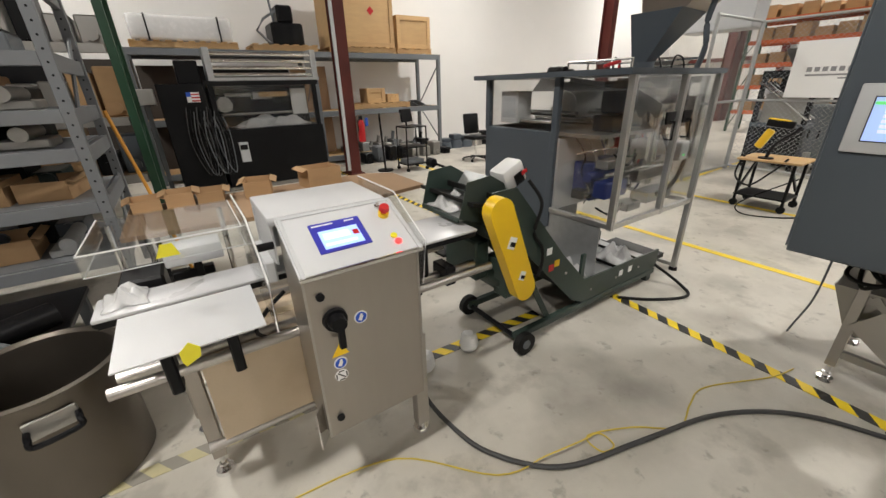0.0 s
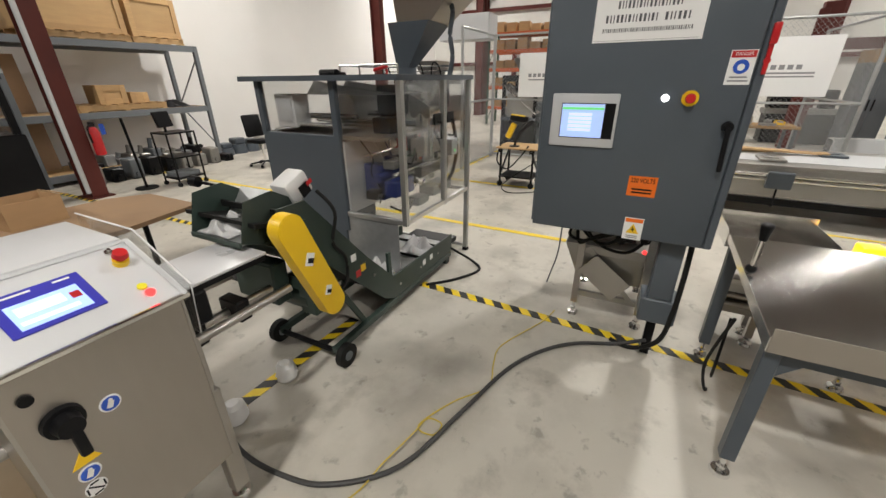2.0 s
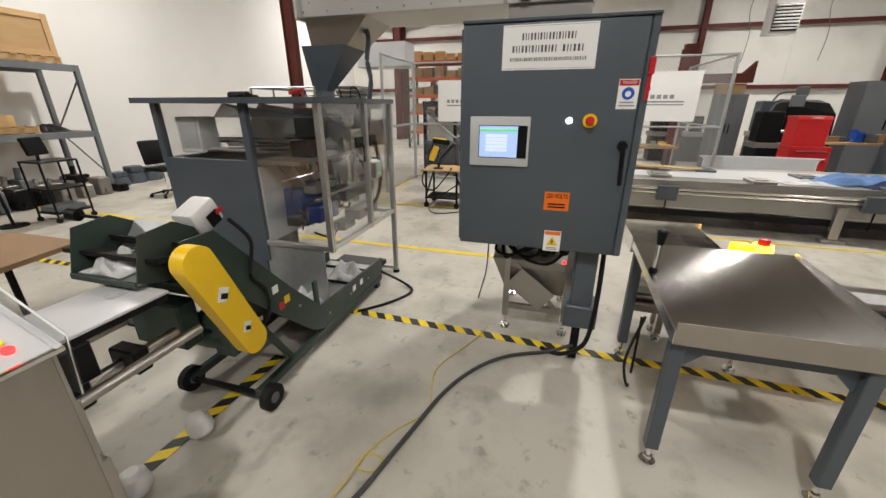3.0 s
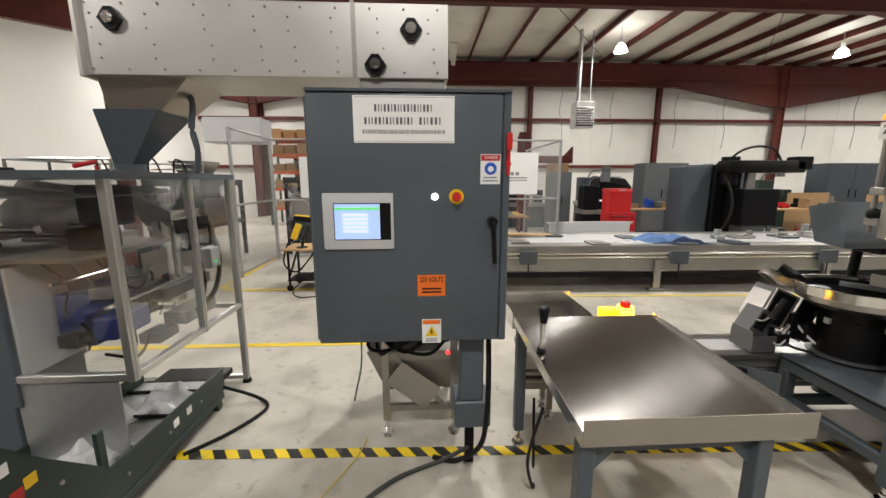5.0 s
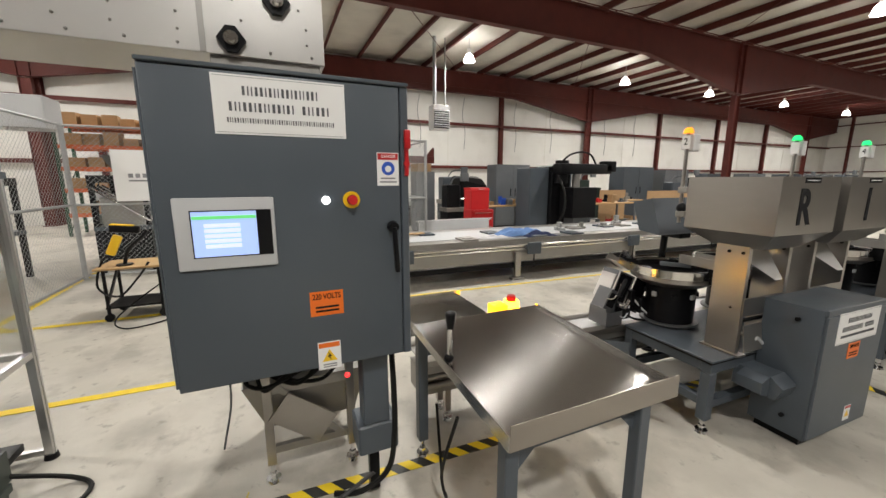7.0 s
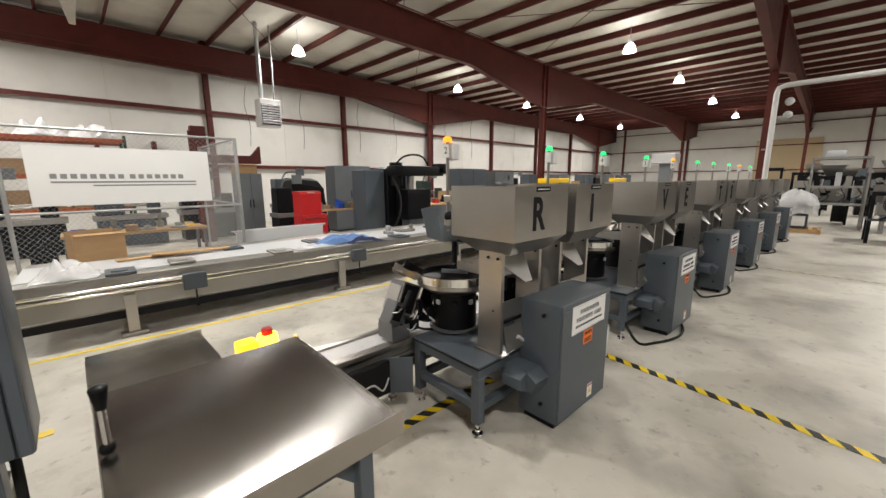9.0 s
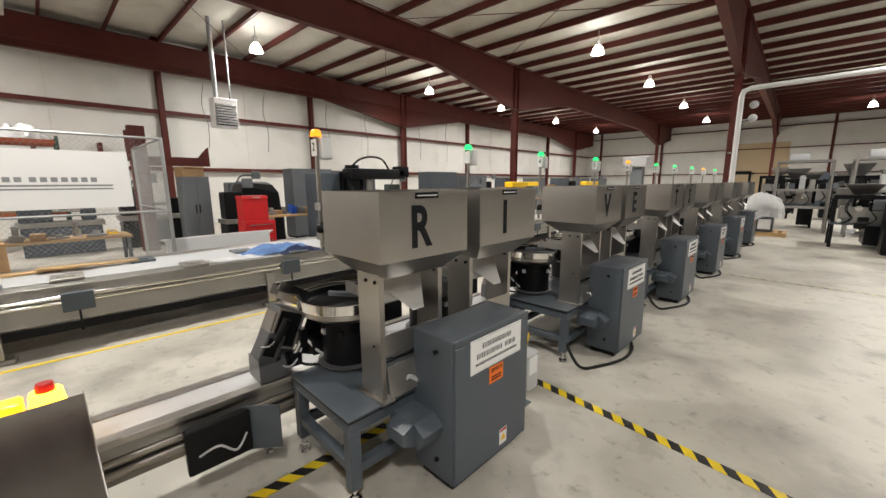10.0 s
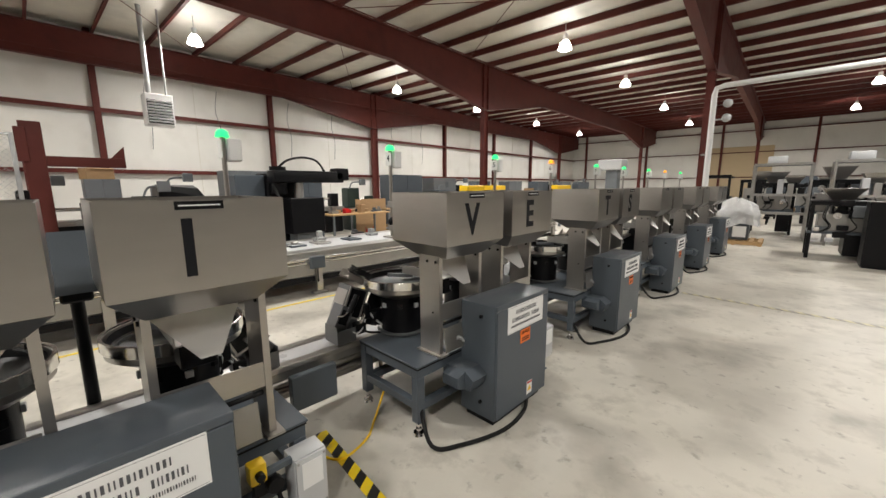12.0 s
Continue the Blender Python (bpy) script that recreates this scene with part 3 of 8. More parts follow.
# ---- main control panel ----
def control_panel():
    t = thing("control_panel", (2.64, 0.3, 0), "large slate-grey electrical panel with lit touch screen on pedestal", "control panel")
    y0, y1, z0, z1, x = 0.1, 0.985, 0.815, 1.955, 2.545
    part("enclosure", Shape().box(x, y0, z0, x + 0.25, y1, z1, 0.006, 2), GREY_PAINT, t)
    d = part("door", Shape().box(x - 0.022, y0 + 0.04, z0 + 0.012, x + 0.002, y1 - 0.004, z1 - 0.012, 0.008, 2), GREY_PAINT, t)
    part("side_flange", Shape().box(x - 0.018, y0 + 0.002, z0 + 0.006, x + 0.002, y0 + 0.036, z1 - 0.004, 0.005), GREY_PAINT, t)
    part("drip_lip", Shape().box(x - 0.028, y0 + 0.002, z1 - 0.008, x + 0.25, y1 - 0.002, z1 + 0.006, 0.003), GREY_PAINT, t)
    hg = Shape()
    hg.cyl((x - 0.012, y1 - 0.001, z0 + 0.03), (x - 0.012, y1 - 0.001, z1 - 0.03), 0.006, seg=8)
    part("hinge", hg, GREY_PAINT, t)
    f = x - 0.022
    h = part("touch_screen", Shape().box(f - 0.012, 0.622, 1.275, f + 0.002, 0.932, 1.525, 0.006, 2), GREY_LIGHT, t, "grey bezel touch screen showing blue page")
    part("screen_edge", Shape().box(f - 0.0135, 0.634, 1.318, f - 0.011, 0.884, 1.482), BLACK, h)
    part("display", Shape().box(f - 0.0155, 0.682, 1.322, f - 0.013, 0.88, 1.478), SCREEN, h, "lit pale blue screen")
    part("status_bar", Shape().box(f - 0.017, 0.684, 1.452, f - 0.015, 0.878, 1.463), SCREEN_GREEN, h)
    for i in range(5):
        part("text_field", Shape().box(f - 0.0165, 0.735, 1.352 + i * 0.018, f - 0.015, 0.845, 1.364 + i * 0.018), SCREEN_WHITE, h)
    sign_bars(t, f, 0.783, 0.352, 1.738, 1.932, COMPANY_ROWS)
    part("pilot_light", Shape().cyl((f + 0.002, 0.438, 1.508), (f - 0.014, 0.438, 1.508), 0.016, 0.013, 16), WHITE_GLOW, t, "lit white pilot light")
    e = part("emergency_stop", Shape().cyl((f + 0.002, 0.342, 1.508), (f - 0.006, 0.342, 1.508), 0.033, seg=24), YELLOW, t, "red mushroom stop on yellow ring")
    part("button", Shape().cyl((f - 0.006, 0.342, 1.508), (f - 0.024, 0.342, 1.508), 0.012, seg=16).cyl((f - 0.024, 0.342, 1.508), (f - 0.04, 0.342, 1.508), 0.021, 0.017, 20), RED, e)
    w = part("voltage_label", Shape().box(f - 0.002, 0.392, 1.05, f + 0.001, 0.52, 1.15), ORANGE, t, "orange voltage warning label")
    lettering("voltage_text", "220 VOLTS", (f - 0.0025, 0.456, 1.128), 0.023, -90, INK, w, squeeze=0.72, bold=0.01)
    for i in range(2):
        part("print_line", Shape().box(f - 0.003, 0.41, 1.065 + i * 0.016, f - 0.0015, 0.5, 1.073 + i * 0.016), INK, w)
    w = part("shock_label", Shape().box(f - 0.002, 0.412, 0.818, f + 0.001, 0.502, 0.936), PAPER, t, "white label with yellow shock triangle")
    part("header", Shape().box(f - 0.003, 0.416, 0.912, f - 0.0015, 0.498, 0.932), ORANGE, w)
    part("triangle", Shape().prism([(0.427, 0.852), (0.487, 0.852), (0.457, 0.904)], 0, f - 0.003, f - 0.0015), YELLOW, w)
    part("bolt", Shape().prism([(0.463, 0.893), (0.449, 0.873), (0.456, 0.873), (0.452, 0.857), (0.466, 0.877), (0.458, 0.877)], 0, f - 0.0042, f - 0.0028), INK, w)
    part("print_line", Shape().box(f - 0.003, 0.43, 0.826, f - 0.0015, 0.484, 0.831).box(f - 0.003, 0.43, 0.836, f - 0.0015, 0.484, 0.841), INK_GREY, w)
    w = part("danger_label", Shape().box(f - 0.002, 0.147, 1.562, f + 0.001, 0.236, 1.692), PAPER, t, "white danger label with blue mask symbol")
    part("header", Shape().box(f - 0.003, 0.15, 1.664, f - 0.0015, 0.233, 1.689), RED, w)
    lettering("danger_text", "DANGER", (f - 0.0035, 0.19, 1.677), 0.012, -90, PAPER, w, squeeze=0.9)
    part("symbol", Shape().cyl((f - 0.001, 0.191, 1.63), (f - 0.0035, 0.191, 1.63), 0.027, seg=24), BLUE, w)
    part("face", Shape().cyl((f - 0.0032, 0.191, 1.628), (f - 0.005, 0.191, 1.628), 0.013, seg=16), PAPER, w)
    part("print_line", Shape().box(f - 0.003, 0.156, 1.574, f - 0.0015, 0.226, 1.58).box(f - 0.003, 0.162, 1.588, f - 0.0015, 0.222, 1.594), INK_GREY, w)
    part("disconnect_handle", Shape().cyl((f + 0.002, 0.178, 1.395), (f - 0.03, 0.178, 1.395), 0.024, 0.02, 16).obox((f - 0.032, 0.173, 1.3), (0.018, 0.02, 0.19), (-3, 0, 0), 0.006, 2), BLACK, t, "black rotary door handle")
    part("red_lever", Shape().obox((x - 0.035, 0.112, 1.745), (0.02, 0.026, 0.075), (0, 0, 0), 0.006, 2).cyl((x, 0.112, 1.65), (x - 0.03, 0.112, 1.65), 0.012, seg=10).box(x - 0.03, 0.104, 1.6, x - 0.01, 0.12, 1.72, 0.003), RED, t, "red disconnect lever")
    part("column", Shape().box(2.61, 0.19, 0.45, 2.72, 0.31, 0.815, 0.006), GREY_PAINT, t)
    part("base_box", Shape().box(2.6, 0.15, 0.3, 2.78, 0.34, 0.45, 0.008), GREY_PAINT, t)
    part("gland", Shape().cyl((2.7, 0.45, 0.74), (2.7, 0.45, 0.815), 0.03, seg=12).cyl((2.7, 0.38, 0.75), (2.7, 0.38, 0.815), 0.022, seg=12), BLACK, t)
    part("stem", Shape().box(2.72, 0.22, 0.0, 2.76, 0.27, 0.302), BLACK, t)
    part("pilot_lamp", Shape().ball((2.66, 0.37, 0.7), 0.012, 10), RED_GLOW, t)
    cb = Shape()
    for i, (dy, dz) in enumerate([(0.0, 0.0), (0.05, 0.03), (0.1, -0.02), (0.16, 0.02)]):
        cb.tube([(2.68, 0.46, 0.815), (2.66, 0.52 + dy, 0.74 - dz), (2.7, 0.62 + dy, 0.70 + dz), (2.76, 0.7 + dy * 0.5, 0.76), (2.78, 0.74, 0.815)], 0.009, 6)
    cb.tube([(2.66, 0.16, 0.815), (2.63, 0.16, 0.6), (2.6, 0.17, 0.4), (2.62, 0.2, 0.18), (2.7, 0.32, 0.03), (2.75, 0.45, 0.02)], 0.014, 8)
    part("cable", cb, RUBBER, t)


control_panel()


# ---- steel infeed tray table ----
def tray_table():
    t = thing("packing_table", (2.4, -0.4, 0), "brushed stainless tray table with raised lip and grey legs", "table")
    x0, x1, y0, y1, zt, zb = 1.94, 2.9, -0.87, -0.035, 0.72, 0.79
    top = Shape()
    top.prism([(x0, zt - 0.004), (x1, zb - 0.004), (x1, zb), (x0, zt)], 1, y0, y1)
    part("tray", top, STEEL_TRAY, t, "scratched brushed stainless tray")
    part("front_lip", Shape().box(x0 - 0.004, y0, zt - 0.03, x0, y1, zt + 0.07, 0.001), STEEL_W, t)
    part("left_lip", Shape().prism([(x0, zt - 0.03), (x1, zb - 0.03), (x1, zb + 0.012), (x0, zt + 0.03)], 1, y1, y1 + 0.004), STEEL_BRIGHT, t)
    part("right_lip", Shape().prism([(x0, zt - 0.03), (x1, zb - 0.03), (x1, zb + 0.012), (x0, zt + 0.03)], 1, y0 - 0.004, y0), STEEL_BRIGHT, t)
    part("chute", Shape().box(2.905, -0.5, 0.72, 3.25, -0.03, 0.724).box(2.905, -0.03, 0.72, 3.25, -0.026, 0.82).box(2.905, -0.504, 0.72, 3.25, -0.5, 0.8).box(3.246, -0.5, 0.72, 3.25, -0.03, 0.84), STEEL_BRIGHT, t, "bright folded steel chute")
    for x, y in ((1.995, -0.07), (1.98, -0.71), (2.86, -0.07), (2.86, -0.71)):
        h = zt + (zb - zt) * (x - x0) / (x1 - x0) - 0.006
        part("leg", Shape().box(x - 0.028, y - 0.028, 0.1, x + 0.028, y + 0.028, h - 0.001, 0.004), GREY_PAINT, t)
        foot(t, x, y, 0.11)
    for xx in (2.0, 2.84):
        part("rail", Shape().box(xx, -0.7, 0.62, xx + 0.03, -0.08, 0.66), GREY_PAINT, t)
    for ya, yb in ((-0.1, -0.2), (-0.68, -0.58)):
        part("gusset", Shape().prism([(ya, 0.66), (ya, 0.56), (yb, 0.66)], 0, 1.985, 1.99), GREY_PAINT, t)
    part("lever", Shape().cyl((2.47, -0.06, 0.73), (2.46, -0.06, 0.955), 0.012, seg=10), STEEL_BRIGHT, t)
    part("knob", Shape().cyl((2.46, -0.06, 0.93), (2.458, -0.06, 1.0), 0.016, 0.026, 14).ball((2.458, -0.06, 1.0), 0.026, 12, 0.5), BLACK, t)
    part("pivot", Shape().ball((2.47, -0.058, 0.785), 0.024, 10), BLACK, t)


tray_table()
b = thing("stop_button", (3.0, -0.8, 0.5), "yellow illuminated emergency stop station with red button", "emergency stop")
part("post", Shape().box(3.0, -0.75, 0.47, 3.04, -0.69, 0.72, 0.003), GREY_PAINT, b)
part("housing", Shape().box(2.95, -0.7, 0.715, 3.05, -0.6, 0.8, 0.012, 2), AMBER_BOX, b, "glowing yellow box")
part("collar", Shape().cyl((3.02, -0.765, 0.72), (3.02, -0.765, 0.8), 0.06, 0.05, 20), AMBER_GLOW, b, "lit amber collar")
part("button", Shape().cyl((3.02, -0.765, 0.8), (3.02, -0.765, 0.835), 0.032, 0.027, 20), RED, b)


# ---- bucket elevator and its boot ----
def elevator():
    t = thing("bucket_elevator", (3.35, 0.6, 0), "riveted stainless bucket elevator with overhead housing", "elevator")
    hz = part("overhead_housing", Shape().box(3.1, 0.34, 2.145, 3.6, 2.3, 2.53, 0.003), STEEL_HOUSING, t, "riveted dull stainless housing")
    rv = Shape()
    for y in [0.4 + 0.185 * i for i in range(11)]:
        for z in (2.175, 2.5):
            rv.ball((3.098, y, z), 0.007, 8)
    for y in (0.42, 0.7, 0.95, 1.18, 1.36, 1.62, 1.92, 2.2):
        for z in (2.23, 2.3, 2.38, 2.45):
            rv.ball((3.098, y + 0.03 * (z > 2.3), z), 0.006, 8)
    part("rivet", rv, STEEL_DULL, hz, kind="stuff")
    for y in (0.86,):
        part("seam_strip", Shape().box(3.094, y - 0.012, 2.148, 3.101, y + 0.012, 2.527), STEEL_DULL, hz)
    part("end_flange", Shape().box(3.07, 2.285, 2.13, 3.62, 2.305, 2.545, 0.002), STEEL_HOUSING, hz)
    for y, z in ((0.545, 2.395), (0.745, 2.21), (2.12, 2.42)):
        bg = part("bearing", Shape().prism([(y - 0.06, z), (y - 0.02, z + 0.055), (y + 0.02, z + 0.055), (y + 0.06, z), (y + 0.02, z - 0.055), (y - 0.02, z - 0.055)], 0, 3.075, 3.1), BLACK, hz, "black flanged bearing")
        part("shaft", Shape().cyl((3.1, y, z), (3.06, y, z), 0.034, 0.03, 16).cyl((3.06, y, z), (3.045, y, z), 0.018, seg=12), STEEL_BRIGHT, bg)
    bc = part("beacon_stem", Shape().cyl((3.13, 0.87, 2.53), (3.13, 0.87, 2.6), 0.014, seg=10), STEEL_DULL, t)
    part("beacon", Shape().lathe((3.13, 0.87, 2.6), [(0.0001, 0), (0.034, 0), (0.034, 0.03), (0.02, 0.045), (0.0001, 0.05)], 18), GREEN_GLOW, bc, "lit green dome beacon")
    part("leg_casing", Shape().box(3.12, 0.36, 0.55, 3.58, 0.84, 2.147, 0.003), STEEL_DULL, t)
    part("boot", Shape().loft([[(3.05, 0.28, 0.28), (3.6, 0.28, 0.28), (3.6, 0.74, 0.28), (3.05, 0.74, 0.28)], [(2.98, 0.22, 0.56), (3.62, 0.22, 0.56), (3.62, 0.84, 0.56), (2.98, 0.84, 0.56)]]), STEEL_DULL, t)
    for y in (0.73, 0.31):
        for x in (3.0, 3.55):
            part("leg", Shape().box(x - 0.022, y - 0.022, 0.1, x + 0.022, y + 0.022, 0.7, 0.002), STEEL, t)
            foot(t, x, y, 0.105)
    for xx, zz in ((2.985, 0.16), (2.985, 0.5), (3.535, 0.16)):
        part("rail", Shape().box(xx, 0.33, zz, xx + 0.03, 0.71, zz + 0.04), STEEL_DULL, t)
    part("guard_plate", Shape().obox((2.97, 0.56, 0.34), (0.006, 0.3, 0.17), (38, 0, 0)), STEEL, t, "tilted bright cover plate")
    for yy, zz in ((0.36, 0.66), (0.44, 0.72), (0.5, 0.64)):
        part("fitting", Shape().cyl((2.96, yy, zz), (3.02, yy, zz), 0.032, seg=14).cyl((2.94, yy, zz), (2.96, yy, zz), 0.02, seg=10), BLACK, t)
    part("boot_cable", Shape().tube([(2.94, 0.36, 0.66), (2.9, 0.46, 0.58), (2.92, 0.62, 0.6), (2.98, 0.72, 0.68)], 0.01, 6), RUBBER, t)
    part("boot_brace", Shape().obox((2.985, 0.52, 0.36), (0.012, 0.03, 0.5), (-42, 0, 0)), STEEL_DULL, t)
    part("transition", Shape().loft([[(3.15, 1.8, 2.147), (3.55, 1.8, 2.147), (3.55, 2.28, 2.147), (3.15, 2.28, 2.147)], [(3.2, 2.0, 1.97), (3.5, 2.0, 1.97), (3.5, 2.28, 1.97), (3.2, 2.28, 1.97)]]), STEEL_W, t)
    part("drop_hopper", Shape().loft([[(3.16, 1.99, 1.98), (3.48, 1.99, 1.97), (3.48, 2.34, 1.97), (3.16, 2.34, 1.98)], [(3.24, 2.22, 1.68), (3.35, 2.22, 1.68), (3.35, 2.33, 1.68), (3.24, 2.33, 1.68)]]), GREY_PAINT, t, "dark grey funnel")
    part("conduit", Shape().tube([(3.3, 1.93, 2.14), (3.3, 1.87, 2.05), (3.32, 1.9, 1.9), (3.32, 1.88, 1.75), (3.34, 1.92, 1.6)], 0.018, 8), GREY_PAINT, t)


elevator()


# ---- form-fill-seal machine with clear guards ----
def bagger():
    x0, x1, y0, y1, zt = 2.6, 3.72, 1.9, 3.22, 1.6
    t = thing("bagging_machine", ((x0 + x1) / 2, 2.5, 0), "vertical bagging machine in grey cabinet with clear guards", "bagging machine")
    part("roof_frame", Shape().box(x0 - 0.06, y0 - 0.02, zt - 0.01, x1 + 0.02, y0 + 0.05, zt + 0.025).box(x0 - 0.06, y1, zt - 0.01, x1 + 0.02, y1 + 0.1, zt + 0.025).box(x0 - 0.06, y0 + 0.05, zt - 0.01, x0 + 0.01, y1, zt + 0.025).box(x1 - 0.05, y0 + 0.05, zt - 0.01, x1 + 0.02, y1, zt + 0.025), GREY_PAINT, t)
    part("roof_plate", Shape().box(x0 + 0.012, y0 + 0.052, zt - 0.004, x1 - 0.052, y1 - 0.002, zt + 0.006), GREY_PAINT, t)
    for x, y, z0, w in ((x0 + 0.02, 2.46, 0.5, 0.024), (x0 + 0.02, y1 - 0.02, 1.2, 0.024)):
        part("post", Shape().box(x - w, y - w, z0, x + w, y + w, zt - 0.01, 0.003), GREY_PAINT, t)
    for x, y, z0 in ((x0 + 0.015, y0 + 0.01, 0.62), (x1 - 0.02, y0 + 0.01, 0.02), (x0 + 0.62, y0 + 0.01, 0.62)):
        p = Shape().box(x - 0.02, y - 0.02, z0, x + 0.02, y + 0.02, zt - 0.01, 0.002)
        p.box(x - 0.004, y - 0.024, z0, x + 0.004, y - 0.019, zt - 0.012)
        part("post", p, ALU, t, "slotted aluminium post")
    part("post", Shape().box(x1 - 0.02, y1 - 0.02, 0.02, x1 + 0.02, y1 + 0.02, zt - 0.01, 0.002), ALU, t)
    part("rail", Shape().box(x0 + 0.035, y0 - 0.008, 0.625, x1 - 0.04, y0 + 0.028, 0.66, 0.002).box(x0 - 0.003, y0 + 0.03, 0.625, x0 + 0.033, 2.436, 0.66, 0.002).box(x1 - 0.036, y0 + 0.03, 0.62, x1, y1 - 0.04, 0.655).box(x0 + 0.3, y0 + 0.5, 0.03, x1 - 0.01, y0 + 0.53, 0.06).box(x1 - 0.03, y0 + 0.03, 0.03, x1, y1 - 0.04, 0.06), ALU, t)
    cab = part("cabinet", Shape().box(x0, 2.47, 0.14, x0 + 0.4, y1, 1.225, 0.004), GREY_PAINT, t, "solid slate grey cabinet")
    part("base", Shape().box(x0 + 0.05, 2.0, 0.1, x1 - 0.05, 2.47, 0.14).box(x0 + 0.1, 2.5, 0.0, x0 + 0.8, 3.15, 0.14), BLACK, t)
    part("lower_skirt", Shape().box(x0 + 0.01, 1.98, 0.2, x0 + 0.016, 2.46, 0.62), GALV, t)
    for a in ((x0 + 0.01, y0 + 0.035, 0.66, x0 + 0.014, 2.436, zt - 0.012), (x0 + 0.04, y0 + 0.008, 0.66, x0 + 0.598, y0 + 0.012, zt - 0.012),
              (x0 + 0.642, y0 + 0.008, 0.66, x1 - 0.042, y0 + 0.012, zt - 0.012), (x0 + 0.01, 2.486, 1.23, x0 + 0.014, y1 - 0.046, zt - 0.012), (x1 - 0.014, y0 + 0.035, 0.66, x1 - 0.01, y1 - 0.045, zt - 0.012)):
        g = part("guard_pane", Shape().box(*a), CLEAR, t, "clear polycarbonate guard")
        g.visible_shadow = False
    for x in (x0 + 0.5, x0 + 0.72):
        part("door_handle", Shape().tube([(x, y0 + 0.008, 1.3), (x, y0 - 0.035, 1.3), (x, y0 - 0.035, 1.18), (x, y0 + 0.008, 1.18)], 0.009, 8, False), BLACK, t)
        part("lock_bracket", Shape().prism([(x - 0.06, 1.36), (x + 0.06, 1.36), (x + 0.045, 1.28), (x - 0.045, 1.28)], 1, y0 - 0.006, y0 + 0.006), BLACK, t)
    # workings
    part("deck", Shape().box(x0 + 0.04, 2.1, 1.2, x0 + 0.75, y1 - 0.06, 1.225), STEEL_DULL, t)
    # mounting plate; its pale grey also stands in for reflections on the panes
    part("back_plate", Shape().box(x0 + 0.03, 2.42, 0.64, x0 + 0.6, 2.46, 1.18), GREY_LIGHT, t, "grey mounting plate, paled for the pane reflections")
    part("film_web", Shape().loft([[(x0 + 0.06 + 0.09 * i, 2.1 + 0.03 * (i % 2), 1.5), (x0 + 0.06 + 0.09 * i, 2.75, 1.5 + 0.03 * ((i * 3) % 4)), (x0 + 0.06 + 0.09 * i, 2.75, 1.503 + 0.03 * ((i * 3) % 4)), (x0 + 0.06 + 0.09 * i, 2.1 + 0.03 * (i % 2), 1.503)] for i in range(8)]), WRAP, t, "crumpled clear film")
    part("forming_tube", Shape().cyl((3.36, 2.16, 0.8), (3.36, 2.16, 1.5), 0.075, seg=24), STEEL_BRIGHT, t)
    part("forming_collar", Shape().loft([[(3.2, 2.02, 1.4), (3.52, 2.02, 1.4), (3.52, 2.32, 1.55), (3.2, 2.32, 1.55)], [(3.3, 2.08, 1.3), (3.42, 2.08, 1.3), (3.42, 2.24, 1.3), (3.3, 2.24, 1.3)]]), STEEL_BRIGHT, t)
    part("film_roll", Shape().cyl((x0 + 0.5, 2.78, 1.38), (x0 + 0.95, 2.78, 1.38), 0.11, seg=24), WHITE_PLASTIC, t, "white film roll on spindle")
    part("screen_box", Shape().box(x0 + 0.06, 2.9, 1.26, x0 + 0.22, 3.1, 1.5, 0.006), WHITE_PLASTIC, t, "white control screen on arm")
    part("screen_glass", Shape().box(x0 + 0.052, 2.92, 1.3, x0 + 0.061, 3.07, 1.46), GREY_LIGHT, t)
    part("jaw_plate", Shape().box(3.08, 2.13, 1.0, 3.6, 2.14, 1.16, 0.002), STEEL, t)
    part("jaw_carriage", Shape().box(3.1, 2.05, 0.86, 3.6, 2.12, 0.94, 0.004).box(3.1, 2.2, 0.86, 3.6, 2.27, 0.94, 0.004).box(2.78, 2.1, 0.98, 3.05, 2.2, 1.04, 0.003), STEEL_DULL, t)
    part("blue_drive", Shape().box(2.72, 2.05, 0.78, 2.98, 2.16, 0.9, 0.01).cyl((2.7, 2.2, 0.92), (3.05, 2.2, 0.92), 0.035, seg=14).box(2.8, 2.22, 0.72, 2.9, 2.4, 1.0, 0.008), BLUE_DARK, t, "blue drive unit")
    part("red_cylinder", Shape().cyl((3.18, 2.28, 0.98), (3.18, 2.28, 1.16), 0.045, seg=14).box(3.1, 2.24, 0.9, 3.2, 2.34, 0.98, 0.006), RED, t, "red cylinder")
    part("servo", Shape().box(3.3, 2.3, 0.98, 3.42, 2.4, 1.16, 0.006).box(2.82, 2.14, 1.23, 2.98, 2.3, 1.34, 0.008).cyl((3.5, 2.2, 1.225), (3.5, 2.2, 1.34), 0.05, seg=14), BLACK, t)
    part("guide_rods", Shape().cyl((2.7, 2.06, 0.96), (3.65, 2.06, 0.96), 0.011, seg=8).cyl((2.7, 2.3, 1.08), (3.2, 2.3, 1.08), 0.009, seg=8).cyl((2.9, 2.1, 0.66), (2.9, 2.1, 1.18), 0.012, seg=8).cyl((3.1, 2.35, 0.66), (3.1, 2.35, 1.18), 0.012, seg=8), STEEL_BRIGHT, t)
    part("rear_frame", Shape().box(3.06, 3.05, 0.3, 3.66, 3.1, 0.36).box(3.06, 3.05, 1.16, 3.66, 3.1, 1.24).box(3.06, 3.05, 0.36, 3.12, 3.1, 1.16).box(3.6, 3.05, 0.36, 3.66, 3.1, 1.16), GREY_MID, t)
